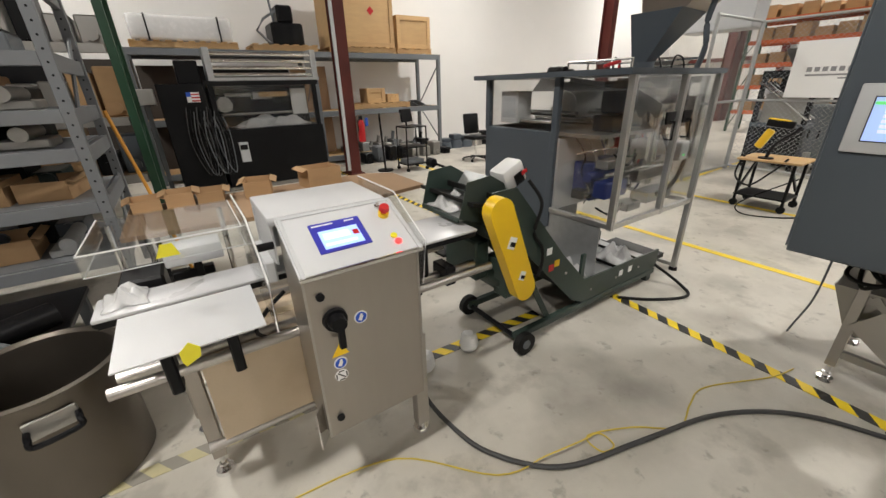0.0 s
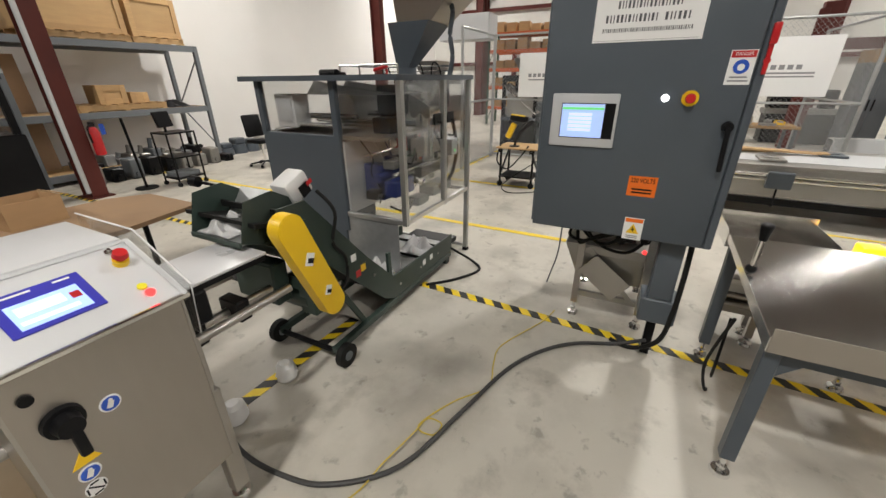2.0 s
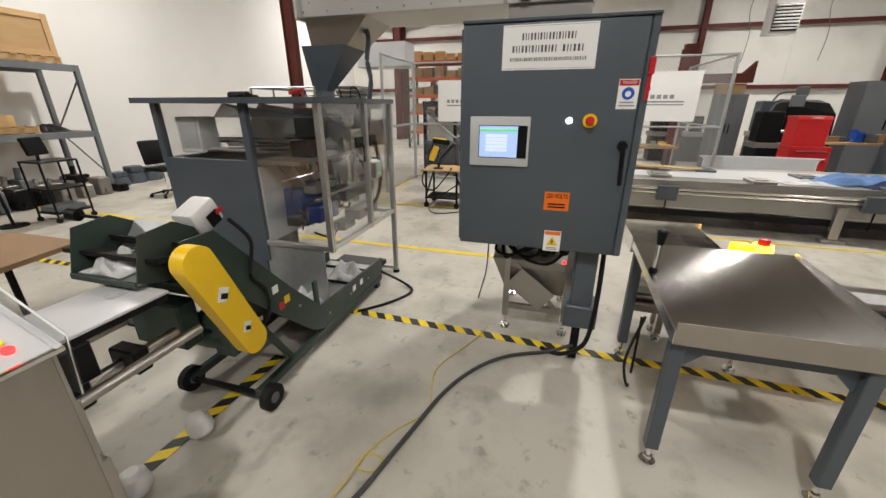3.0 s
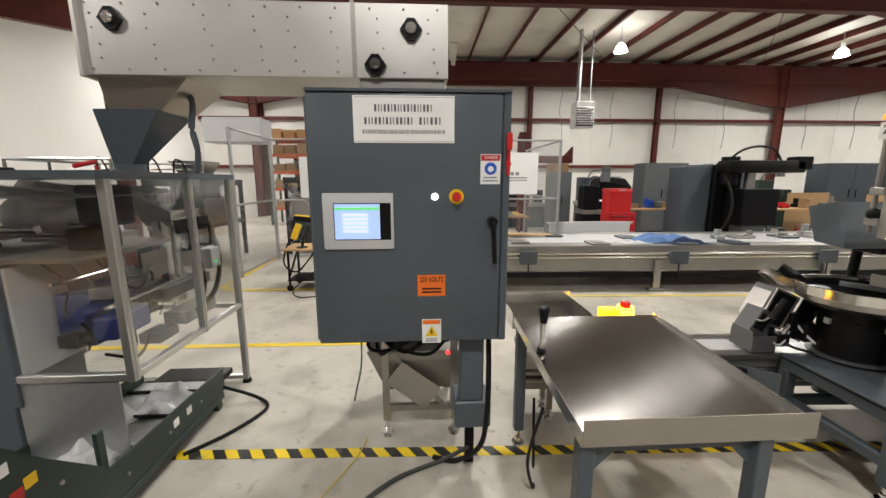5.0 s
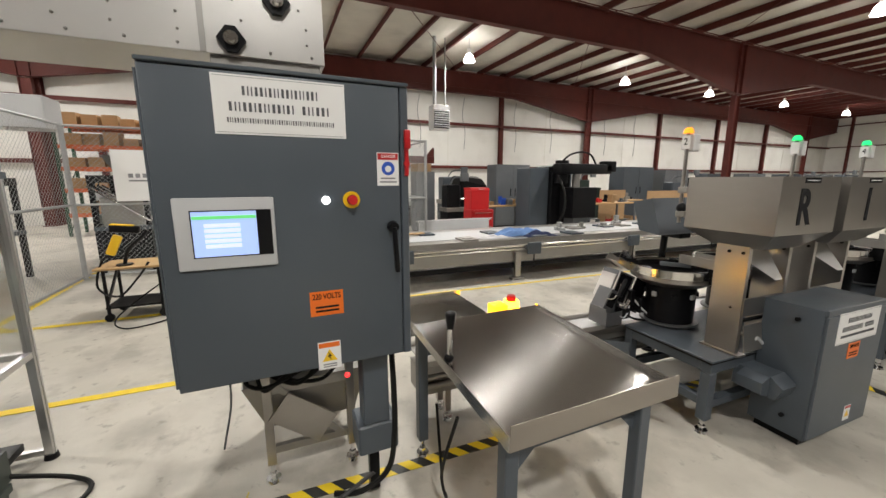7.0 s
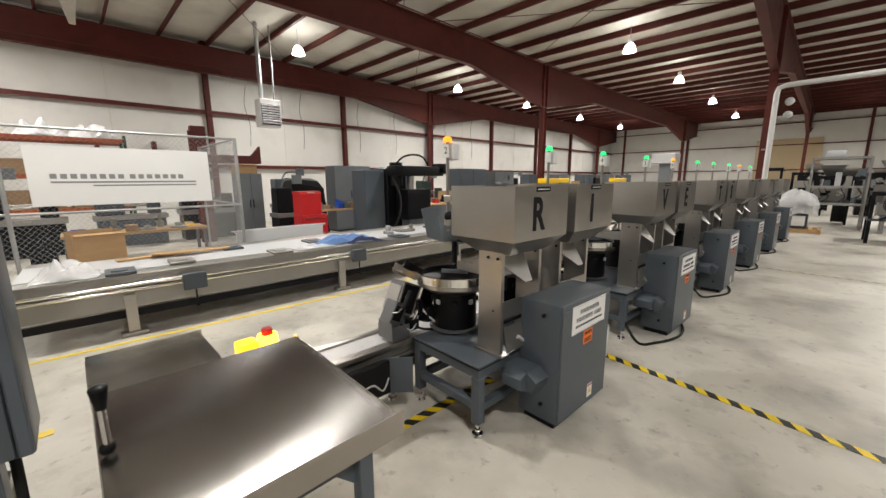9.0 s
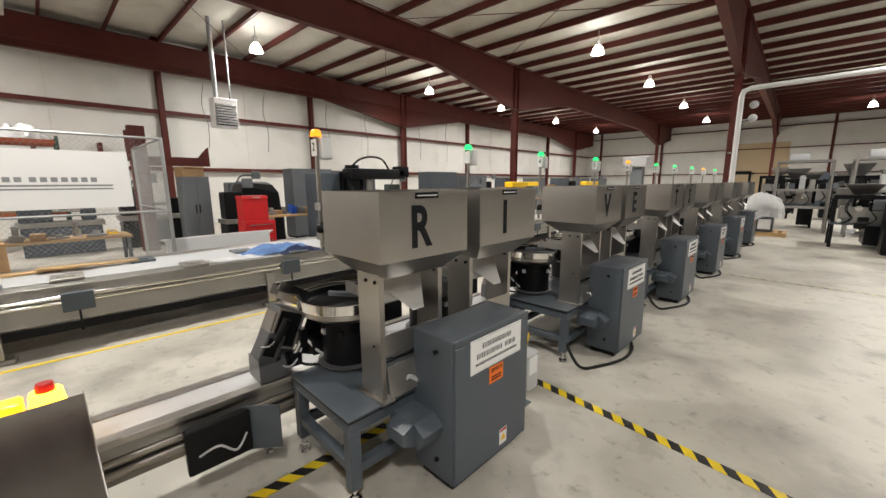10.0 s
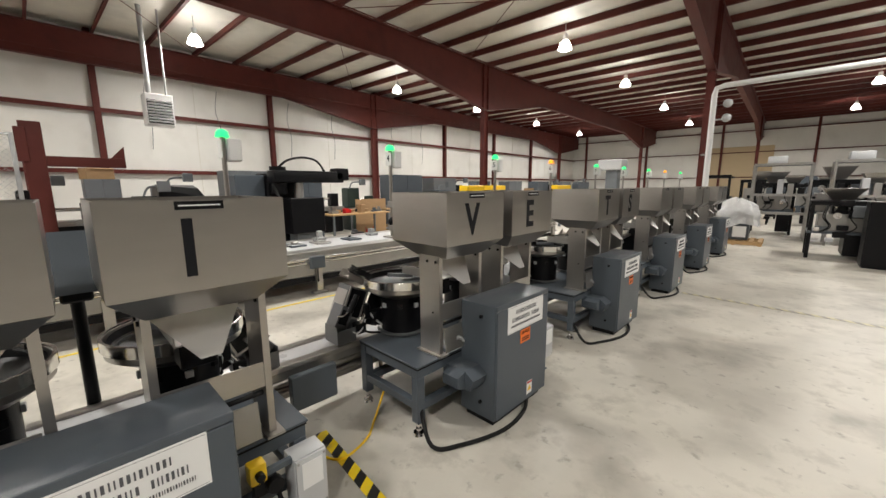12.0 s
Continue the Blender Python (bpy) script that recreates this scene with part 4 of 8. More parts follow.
    part("bag_former", Shape().loft([[(3.2, 2.5, 1.24), (3.6, 2.5, 1.24), (3.6, 2.9, 1.24), (3.2, 2.9, 1.24)], [(3.3, 2.55, 0.9), (3.5, 2.55, 0.9), (3.5, 2.8, 0.9), (3.3, 2.8, 0.9)]]), STEEL_DULL, t)
    for i in range(7):
        x, z = 2.72 + 0.13 * i, 0.74 + 0.09 * ((i * 5) % 4)
        part("valve_block", Shape().box(x, 2.24, z, x + 0.08, 2.34, z + 0.07 + 0.02 * (i % 3), 0.006).cyl((x + 0.04, 2.2, z + 0.03), (x + 0.04, 2.24, z + 0.03), 0.018, seg=10), (BLACK, STEEL_DULL, BLUE_DARK, GREY_LIGHT)[i % 4], t)
    for i in range(6):
        x = 2.74 + 0.14 * i
        part("loom", Shape().tube([(x, 2.36, 1.18), (x + 0.05, 2.3, 1.05 - 0.03 * (i % 3)), (x - 0.03, 2.26, 0.95), (x + 0.06, 2.24, 0.8), (x + 0.1, 2.3, 0.68)], 0.006 + 0.003 * (i % 2), 6), (BLACK, GREY_LIGHT, BLUE_DARK)[i % 3], t)
    for i in range(4):
        x = 2.7 + 0.2 * i
        part("roller", Shape().cyl((x, 2.5, 1.28 + 0.05 * (i % 2)), (x, 3.1, 1.28 + 0.05 * (i % 2)), 0.022, seg=12), STEEL_BRIGHT, t)
    part("top_gearbox", Shape().box(2.95, 2.15, 1.34, 3.12, 2.35, 1.56, 0.02), BLACK, t)
    part("top_motor", Shape().cyl((3.56, 2.1, 1.38), (3.56, 2.1, 1.55), 0.07, seg=18), BLACK, t)
    hose = Shape()
    hose.tube([(2.75, 2.05, 1.1), (2.85, 2.0, 1.02), (3.0, 2.04, 1.08), (3.1, 2.1, 1.0)], 0.007, 6).tube([(3.55, 2.0, 1.3), (3.62, 1.98, 1.05), (3.5, 1.97, 0.82), (3.3, 2.0, 0.74)], 0.016, 8).tube([(3.42, 2.1, 1.2), (3.48, 2.02, 0.95), (3.44, 2.05, 0.7)], 0.014, 8).tube([(2.7, 2.1, 0.72), (2.8, 2.02, 0.66), (2.95, 2.05, 0.72)], 0.008, 6)
    part("hose", hose, RUBBER, t)
    part("air_line", Shape().tube([(2.72, 2.0, 1.14), (2.8, 2.05, 1.1), (2.92, 2.02, 1.07), (3.06, 2.08, 1.1)], 0.006, 6), GREEN_RACK, t, "green air line")
    part("gauge", Shape().box(3.48, 1.96, 0.98, 3.6, 2.04, 1.12, 0.006), GREY_LIGHT, t)
    part("status_led", Shape().ball((3.53, 1.957, 1.02), 0.008, 8), GREEN_GLOW, t)
    part("manifold", Shape().box(3.2, 2.0, 0.68, 3.55, 2.14, 0.76, 0.004).box(2.95, 2.0, 0.66, 3.12, 2.12, 0.72, 0.004), GREY_MID, t)
    # what stands on the roof
    rl = Shape()
    for x, y in ((3.05, 2.2), (3.05, 2.75), (3.66, 2.05), (3.66, 2.75), (3.3, 2.75)):
        rl.cyl((x, y, zt), (x, y, zt + 0.1), 0.008, seg=8)
    rl.cyl((3.05, 2.2, zt + 0.1), (3.05, 2.75, zt + 0.1), 0.008, seg=8).cyl((3.05, 2.75, zt + 0.1), (3.66, 2.75, zt + 0.1), 0.008, seg=8).cyl((3.66, 2.05, zt + 0.1), (3.66, 2.75, zt + 0.1), 0.008, seg=8).cyl((3.66, 2.05, zt + 0.06), (3.66, 2.75, zt + 0.06), 0.006, seg=8)
    part("roof_rail", rl, STEEL_BRIGHT, t)
    for i in range(4):
        yy = 2.1 + i * 0.17
        part("roof_hose", Shape().tube([(3.56, yy, zt + 0.02), (3.55, yy + 0.02, zt + 0.1), (3.6, yy + 0.1, zt + 0.12 + 0.02 * (i % 2)), (3.64, yy + 0.14, zt + 0.02)], 0.006, 6), BLACK, t)
    part("roof_block", Shape().box(2.78, 2.62, zt + 0.006, 2.98, 2.72, zt + 0.05, 0.01).cyl((2.84, 2.6, zt + 0.04), (2.84, 2.75, zt + 0.04), 0.03, seg=12), BLACK, t)
    part("inlet_collar", Shape().cyl((3.295, 2.275, 1.6), (3.295, 2.275, 1.68), 0.08, seg=20), GREY_PAINT, t)
    part("red_handle", Shape().obox((3.2, 2.46, 1.68), (0.025, 0.14, 0.025), (-12, 0, 0), 0.006).cyl((3.2, 2.4, 1.6), (3.2, 2.4, 1.67), 0.008, seg=8), RED, t, "small red gate handle")
    for x, y in ((x0 + 0.12, 2.55), (x0 + 0.12, 3.12), (x1 - 0.02, y0 + 0.01), (x1, y1)):
        part("foot", Shape().cyl((x, y, 0), (x, y, 0.03), 0.035, 0.03, 12), BLACK, t)


bagger()


# ---- feeder line ----
PITCH = 2.222
UNITS = 6


def feeder_stand():
    t = thing("feeder_stand", (2.57, -2.45, 0), "slate-grey welded steel stand with dark deck plate", "stand", "feeder stands")
    x0, x1, y0, y1, z = 2.27, 2.92, -3.2, -1.73, 0.5
    part("deck", Shape().box(x0 - 0.01, y0 - 0.01, z - 0.012, x1, y1 + 0.01, z, 0.002), GREY_PAINT, t)
    part("isolation_strip", Shape().box(x0 - 0.004, y0 - 0.004, z - 0.026, x1 - 0.004, y1 + 0.004, z - 0.012), RUBBER, t)
    for x in (x0 + 0.032, x1 - 0.035):
        for y in (y0 + 0.032, y1 - 0.032):
            part("leg", Shape().box(x - 0.032, y - 0.032, 0.09, x + 0.032, y + 0.032, z - 0.09, 0.004), GREY_PAINT, t)
            foot(t, x, y, 0.1)
        part("side_beam", Shape().box(x - 0.03, y0, z - 0.09, x + 0.03, y1, z - 0.026, 0.003), GREY_PAINT, t)
        part("stretcher", Shape().box(x - 0.026, y0 + 0.064, 0.17, x + 0.026, y1 - 0.064, 0.225, 0.003), GREY_PAINT, t)
    for y in (y0 + 0.032, y1 - 0.032):
        part("end_beam", Shape().box(x0 + 0.062, y - 0.03, z - 0.09, x1 - 0.065, y + 0.03, z - 0.026, 0.003), GREY_PAINT, t)
        part("end_stretcher", Shape().box(x0 + 0.064, y - 0.026, 0.18, x1 - 0.067, y + 0.026, 0.235, 0.003), GREY_PAINT, t)
    part("cable_duct", Shape().prism([(2.06, 0.3), (2.3, 0.3), (2.3, 0.43), (2.1, 0.43), (2.03, 0.38)], 1, -2.16, -2.0), GREY_PAINT, t)
    part("cable_duct", Shape().prism([(-2.0, 0.3), (-1.93, 0.33), (-1.93, 0.4), (-2.0, 0.43)], 0, 2.1, 2.24), GREY_PAINT, t)
    return t


def hopper(y0, w=0.575):
    """One stainless hopper on two plate uprights."""
    x0, x1, y1 = 2.115, 2.63, y0 - w
    t = thing("feed_hopper", (2.37, y0 - w / 2, 0.5), "brushed stainless feed hopper on plate uprights", "hopper", "feed hoppers")
    k = 0.006
    o = [(x0, y0), (x1, y0), (x1, y1), (x0, y1)]
    i = [(x0 + k, y0 - k), (x1 - k, y0 - k), (x1 - k, y1 + k), (x0 + k, y1 + k)]
    lo = [(x0 + 0.1, y0 - 0.1), (x1 - 0.14, y0 - 0.1), (x1 - 0.14, y1 + 0.1), (x0 + 0.1, y1 + 0.1)]
    li = [(a + (k if n in (0, 3) else -k), b + (-k if n < 2 else k)) for n, (a, b) in enumerate(lo)]
    s = Shape()
    s.loft([[(*p, 1.18) for p in li], [(*p, 1.28) for p in i], [(*p, 1.603) for p in i], [(*p, 1.603) for p in o], [(*p, 1.28) for p in o], [(*p, 1.18) for p in lo]], caps=False)
    part("shell", s, STEEL, t, "brushed stainless bin with sloped bottom")
    part("rim_tag", Shape().box(x0 - 0.003, y0 - w * 0.62, 1.568, x0 + 0.001, y0 - w * 0.36, 1.597), BLACK, t, "black tag with pale print")
    part("tag_print", Shape().box(x0 - 0.004, y0 - w * 0.6, 1.58, x0 - 0.002, y0 - w * 0.38, 1.585), PAPER, t)
    for y in (y0 - 0.09, y1 + 0.075):
        u = Shape().box(2.27, y - 0.004, 0.512, 2.46, y, 1.22).box(2.27, y - 0.03, 0.512, 2.274, y - 0.004, 1.22).box(2.24, y - 0.06, 0.5, 2.48, y + 0.02, 0.512)
        up = part("upright", u, STEEL, t, "bent stainless plate upright")
        part("bolt", Shape().cyl((2.3, y, 1.15), (2.3, y + 0.008, 1.15), 0.01, seg=6).cyl((2.38, y, 1.15), (2.38, y + 0.008, 1.15), 0.01, seg=6).cyl((2.33, y, 0.8), (2.33, y + 0.006, 0.8), 0.007, seg=6), BLACK, up)
    part("outlet_chute", Shape().loft([[(2.4, y0 - 0.1, 1.17), (2.42, y0 - 0.1, 1.175), (2.42, y1 + 0.1, 1.175), (2.4, y1 + 0.1, 1.17)], [(2.2, y0 - 0.25, 0.99), (2.205, y0 - 0.25, 0.996), (2.205, y1 + 0.25, 0.996), (2.2, y1 + 0.25, 0.99)]]), STEEL_HOUSING, t, "bright folded outlet chute")
    part("vibrator_tray", Shape().box(2.4, y1 + 0.2, 0.985, 2.78, y0 - 0.2, 0.992).box(2.4, y1 + 0.2, 0.99, 2.78, y1 + 0.205, 1.05).box(2.4, y0 - 0.205, 0.99, 2.78, y0 - 0.2, 1.05), STEEL_DULL, t)
    part("vibrator", Shape().box(2.42, y1 + 0.22, 0.87, 2.58, y0 - 0.22, 0.984, 0.006), BLACK, t)
    part("cross_plate", Shape().box(2.262, y1 + 0.08, 0.755, 2.268, y0 - 0.095, 0.87), STEEL, t, "pale stainless cross plate")
    part("lower_plate", Shape().obox((2.25, (y0 + y1) / 2, 0.61), (0.006, w - 0.24, 0.17), (0, 8, 0)), STEEL_DULL, t)
    part("rod", Shape().cyl((2.3, y1 + 0.08, 0.71), (2.3, y0 - 0.095, 0.71), 0.012, seg=10), BLACK, t)
    return t


def bowl_feeder(cx, cy):
    t = thing("bowl_feeder", (cx, cy, 0.5), "vibratory bowl feeder, black drum under steel bowl", "bowl feeder", "bowl feeders")
    part("base_ring", Shape().cyl((cx, cy, 0.5), (cx, cy, 0.526), 0.06, seg=20).cyl((cx, cy, 0.518), (cx, cy, 0.53), 0.2, seg=32), HEAD_GREY, t)
    part("drum", Shape().cyl((cx, cy, 0.525), (cx, cy, 0.82), 0.165, 0.17, 32), BLACK, t, "glossy black drive drum")
    for i in range(8):
        a = 2 * math.pi * i / 8
        p = Vector((cx + 0.168 * math.cos(a), cy + 0.168 * math.sin(a), 0.74))
        part("spring_clamp", Shape().obox(p, (0.03, 0.035, 0.035), (0, 0, math.degrees(a)), 0.003), BLACK if i % 2 else GREY_LIGHT, t)
    part("bowl", Shape().lathe((cx, cy, 0.82), [(0.0001, 0.03), (0.17, 0.03), (0.27, 0.05), (0.285, 0.125), (0.294, 0.125), (0.29, 0.045), (0.22, 0.0), (0.0001, 0.0)], 40), STEEL, t, "polished steel bowl")
    part("lining", Shape().lathe((cx, cy, 0.852), [(0.272, 0.085), (0.262, 0.05), (0.14, 0.01), (0.0001, 0.03)], 36), BLACK, t)
    part("rim_band", Shape().lathe((cx, cy, 0.92), [(0.288, -0.02), (0.302, -0.02), (0.302, 0.035), (0.288, 0.035), (0.288, -0.02)], 40), STEEL_BRIGHT, t)
    part("track", Shape().tube([(cx + 0.24 * math.cos(a), cy + 0.24 * math.sin(a), 0.88 + 0.012 * a) for a in [0.5 * n for n in range(12)]], 0.01, 6), BLACK, t)
    part("wiper", Shape().obox((cx - 0.05, cy + 0.05, 0.965), (0.2, 0.02, 0.03), (0, 0, 35), 0.003), GREY_MID, t)
    return t


def outlet_unit(y):
    """The stepped, tilted counting head that drops parts from the bowl to the belt."""
    t = thing("counting_head", (3.08, y, 0.49), "tilted grey steel counting head stepping down to the belt", "counting head", "counting heads")
    fb = Shape().box(2.94, y - 0.09, 0.494, 3.12, y + 0.065, 0.5)
    fb.box(2.94, y - 0.09, 0.5, 2.946, y + 0.065, 0.6).box(3.114, y - 0.09, 0.5, 3.12, y + 0.065, 0.6).box(2.946, y - 0.09, 0.5, 3.114, y - 0.084, 0.57).box(2.946, y + 0.059, 0.5, 3.114, y + 0.065, 0.63)
    part("drop_box", fb, HEAD_GREY, t, "open grey drop box")
    part("lower_chute", Shape().obox((3.06, y - 0.03, 0.66), (0.13, 0.11, 0.19), (28, 0, 0), 0.004), HEAD_GREY, t)
    part("chute_mouth", Shape().obox((2.992, y - 0.03, 0.675), (0.006, 0.07, 0.11), (28, 0, 0)), BLACK, t)
    part("hook_rod", Shape().tube([(2.985, y + 0.03, 0.7), (2.965, y - 0.01, 0.7), (2.965, y - 0.06, 0.74), (2.985, y - 0.1, 0.8)], 0.007, 6), STEEL_BRIGHT, t)
    part("housing", Shape().obox((3.09, y - 0.135, 0.76), (0.16, 0.17, 0.24), (24, 0, 0), 0.005), HEAD_GREY, t, "tilted grey sensor housing")
    ca, sa = math.cos(radians(24)), math.sin(radians(24))
    for dy, dz, w, h in ((0.078, 0, 0.014, 0.24), (-0.078, 0, 0.014, 0.24), (0, 0.113, 0.142, 0.014), (0, -0.113, 0.142, 0.014)):
        part("window_edge", Shape().obox((3.005, y - 0.135 + dy * ca - dz * sa, 0.76 + dy * sa + dz * ca), (0.012, w, h), (24, 0, 0), 0.001), STEEL, t)
    part("window", Shape().obox((3.008, y - 0.135, 0.76), (0.008, 0.142, 0.212), (24, 0, 0)), BLACK, t, "dark smoked sensor window")
    part("side_plate", Shape().obox((3.09, y - 0.045, 0.78), (0.14, 0.004, 0.2), (24, 0, 0)), STEEL, t)
    part("top_chute", Shape().obox((3.09, y - 0.175, 0.93), (0.12, 0.15, 0.004), (32, 0, 0)).obox((3.03, y - 0.175, 0.955), (0.004, 0.15, 0.07), (32, 0, 0)).obox((3.15, y - 0.175, 0.955), (0.004, 0.15, 0.07), (32, 0, 0)), STEEL, t, "open folded steel feed chute")
    part("air_cylinder", Shape().cyl((2.99, y - 0.21, 0.66), (2.99, y - 0.16, 0.58), 0.015, seg=12), STEEL_BRIGHT, t)
    part("side_guard", Shape().obox((3.0, y - 0.3, 0.7), (0.012, 0.14, 0.3), (24, 0, 0), 0.004), BLACK, t, "black side guard")
    part("sensor_block", Shape().box(2.93, y - 0.36, 0.56, 3.0, y - 0.26, 0.68, 0.008), BLACK, t)
    part("air_line", Shape().cyl((2.95, y - 0.05, 0.72), (2.95, y - 0.12, 0.84), 0.022, seg=12), BLACK, t)
    part("clear_lip", Shape().obox((3.02, y - 0.2, 0.985), (0.004, 0.2, 0.06), (32, 0, 0)), STEEL_BRIGHT, t)
    part("valve", Shape().box(2.96, y - 0.2, 0.52, 3.04, y - 0.12, 0.6, 0.006), BLACK, t)
    part("pedestal", Shape().box(3.05, y - 0.18, 0.49, 3.13, y - 0.1, 0.66, 0.003), GREY_MID, t)
    part("junction_block", Shape().box(2.97, y - 0.25, 0.62, 3.06, y - 0.2, 0.74, 0.006), BLACK, t)
    part("cable", Shape().tube([(3.0, y - 0.23, 0.64), (2.96, y - 0.16, 0.56), (2.94, y - 0.1, 0.545), (2.95, y - 0.05, 0.58)], 0.006, 6), GREY_LIGHT, t)
    part("cable", Shape().tube([(3.0, y - 0.24, 0.68), (2.93, y - 0.28, 0.6), (2.9, y - 0.36, 0.53), (2.84, y - 0.4, 0.52)], 0.008, 6), GREY_LIGHT, t)
    part("cable", Shape().tube([(3.0, y - 0.16, 0.56), (2.93, y - 0.2, 0.53), (2.88, y - 0.3, 0.515)], 0.009, 6), BLACK, t)
    return t


def feeder_cabinet():
    t = thing("feeder_cabinet", (2.12, -2.51, 0), "slate-grey feeder control cabinet with printed sheet", "control cabinet", "feeder cabinets")
    x0, x1, y0, y1, z0, z1 = 1.965, 2.262, -2.81, -2.145, 0.05, 0.862
    part("enclosure", Shape().box(x0, y0, z0, x1, y1, z1, 0.005, 2), GREY_PAINT, t)
    part("lid_lip", Shape().box(x0 - 0.012, y0 + 0.002, z1 - 0.03, x0 + 0.002, y1 - 0.002, z1 + 0.004, 0.003), GREY_PAINT, t)
    part("door", Shape().box(x0 - 0.014, y0 + 0.006, z0 + 0.01, x0 + 0.002, y1 - 0.006, z1 - 0.034, 0.004), GREY_PAINT, t)
    part("plinth", Shape().box(x0 + 0.03, y0 + 0.03, 0, x1 - 0.03, y1 - 0.03, z0 + 0.001), BLACK, t)
    f = x0 - 0.014
    sign_bars(t, f, -2.265, -2.72, 0.645, 0.835, COMPANY_ROWS)
    o = part("voltage_label", Shape().box(f - 0.002, -2.55, 0.535, f + 0.001, -2.425, 0.632), ORANGE, t, "orange voltage warning label")
    lettering("voltage_text", "220 VOLTS", (f - 0.0025, -2.487, 0.611), 0.021, -90, INK, o, squeeze=0.72, bold=0.01)
    for i in range(2):
        part("print_line", Shape().box(f - 0.003, -2.532, 0.55 + i * 0.016, f - 0.0015, -2.443, 0.558 + i * 0.016), INK, o)
    w = part("shock_label", Shape().box(f - 0.002, -2.6, 0.1, f + 0.001, -2.53, 0.2), PAPER, t, "white and yellow shock label")
    part("triangle", Shape().prism([(-2.59, 0.125), (-2.54, 0.125), (-2.565, 0.17)], 0, f - 0.003, f - 0.0015), YELLOW, w)
    part("header", Shape().box(f - 0.003, -2.596, 0.182, f - 0.0015, -2.534, 0.197), RED, w)
    for z in (0.78, 0.16):
        part("latch", Shape().cyl((2.08, y1, z), (2.08, y1 + 0.014, z), 0.013, seg=12), BLACK, t)
        part("latch", Shape().cyl((2.08, y0, z), (2.08, y0 - 0.014, z), 0.013, seg=12), BLACK, t)
    part("gland", Shape().cyl((2.24, -2.15, 0.56), (2.24, -2.195, 0.56), 0.014, seg=10).tube([(2.24, -2.15, 0.56), (2.25, -2.09, 0.6), (2.27, -2.06, 0.52)], 0.012, 8), GREY_LIGHT, t)
    part("connector", Shape().cyl((2.15, y0 - 0.002, 0.3), (2.15, y0 - 0.05, 0.3), 0.02, seg=12).tube([(2.15, y0 - 0.05, 0.3), (2.13, y0 - 0.09, 0.22), (2.1, y0 - 0.05, 0.12), (2.12, y0 - 0.01, 0.08)], 0.011, 8), BLACK, t)
    return t


def side_box():
    t = thing("junction_box", (2.19, -3.13, 0), "light grey junction box with white label on bracket", "junction box", "junction boxes")
    part("housing", Shape().box(2.125, -3.225, 0.13, 2.235, -3.07, 0.42, 0.006, 2), GREY_LIGHT, t)
    part("lid", Shape().box(2.112, -3.221, 0.136, 2.126, -3.074, 0.414, 0.004, 2), GREY_LIGHT, t)
    part("label", Shape().box(2.11, -3.2, 0.26, 2.113, -3.1, 0.39), PAPER, t)
    for y, z in ((-3.21, 0.15), (-3.085, 0.15), (-3.21, 0.4), (-3.085, 0.4)):
        part("screw", Shape().cyl((2.113, y, z), (2.109, y, z), 0.006, seg=8), STEEL_DULL, t)
    part("bracket", Shape().box(2.17, -3.16, 0.0, 2.195, -3.13, 0.131, 0.002).box(2.14, -3.19, 0, 2.225, -3.1, 0.006), GREY_PAINT, t)
    part("stop_switch", Shape().box(2.12, -2.955, 0.4, 2.18, -2.885, 0.49, 0.008, 2), YELLOW, t, "yellow stop switch")
    part("switch_arm", Shape().box(2.14, -3.07, 0.405, 2.165, -2.955, 0.43), GREY_PAINT, t)
    part("switch_button", Shape().cyl((2.12, -2.92, 0.445), (2.09, -2.92, 0.445), 0.018, seg=12).cyl((2.15, -2.985, 0.36), (2.11, -2.985, 0.36), 0.035, seg=16).box(2.14, -3.0, 0.32, 2.17, -2.9, 0.4, 0.004), BLACK, t)
    part("cable", Shape().tube([(2.17, -3.0, 0.33), (2.15, -3.03, 0.16), (2.2, -3.06, 0.05), (2.4, -3.06, 0.012)], 0.01, 6), RUBBER, t)
    return t


def status_pole(x, y, lens, number=""):
    t = thing("signal_pole", (x, y, 1.3), "steel pole with numbered grey box and beacon on top", "signal light", "signal poles")
    part("pole", Shape().cyl((x, y, 1.3), (x, y, 1.885), 0.012, seg=12), STEEL, t)
    for z in (1.34, 1.5):
        part("bracket", Shape().box(x - 0.052, y - 0.025, z, x + 0.015, y + 0.025, z + 0.04, 0.003), STEEL_DULL, t)
    part("clamp", Shape().ball((x - 0.01, y, 1.4), 0.035, 10), BLACK, t)
    bx = part("box", Shape().box(x - 0.035, y - 0.075, 1.77, x + 0.035, y - 0.012, 1.88, 0.006), WHITE_PLASTIC, t, "light grey box with number card")
    part("card", Shape().box(x - 0.028, y + 0.0125, 1.785, x + 0.028, y + 0.0165, 1.87), PAPER, bx)
    if number:
        lettering("number", number, (x, y + 0.017, 1.83), 0.045, 180, INK, bx, squeeze=0.9)
    part("beacon", Shape().cyl((x, y, 1.885), (x, y, 1.893), 0.031, seg=20).lathe((x, y, 1.893), [(0.029, 0), (0.027, 0.016), (0.016, 0.028), (0.0001, 0.031)], 20), lens, t, "lit dome beacon")
    return t


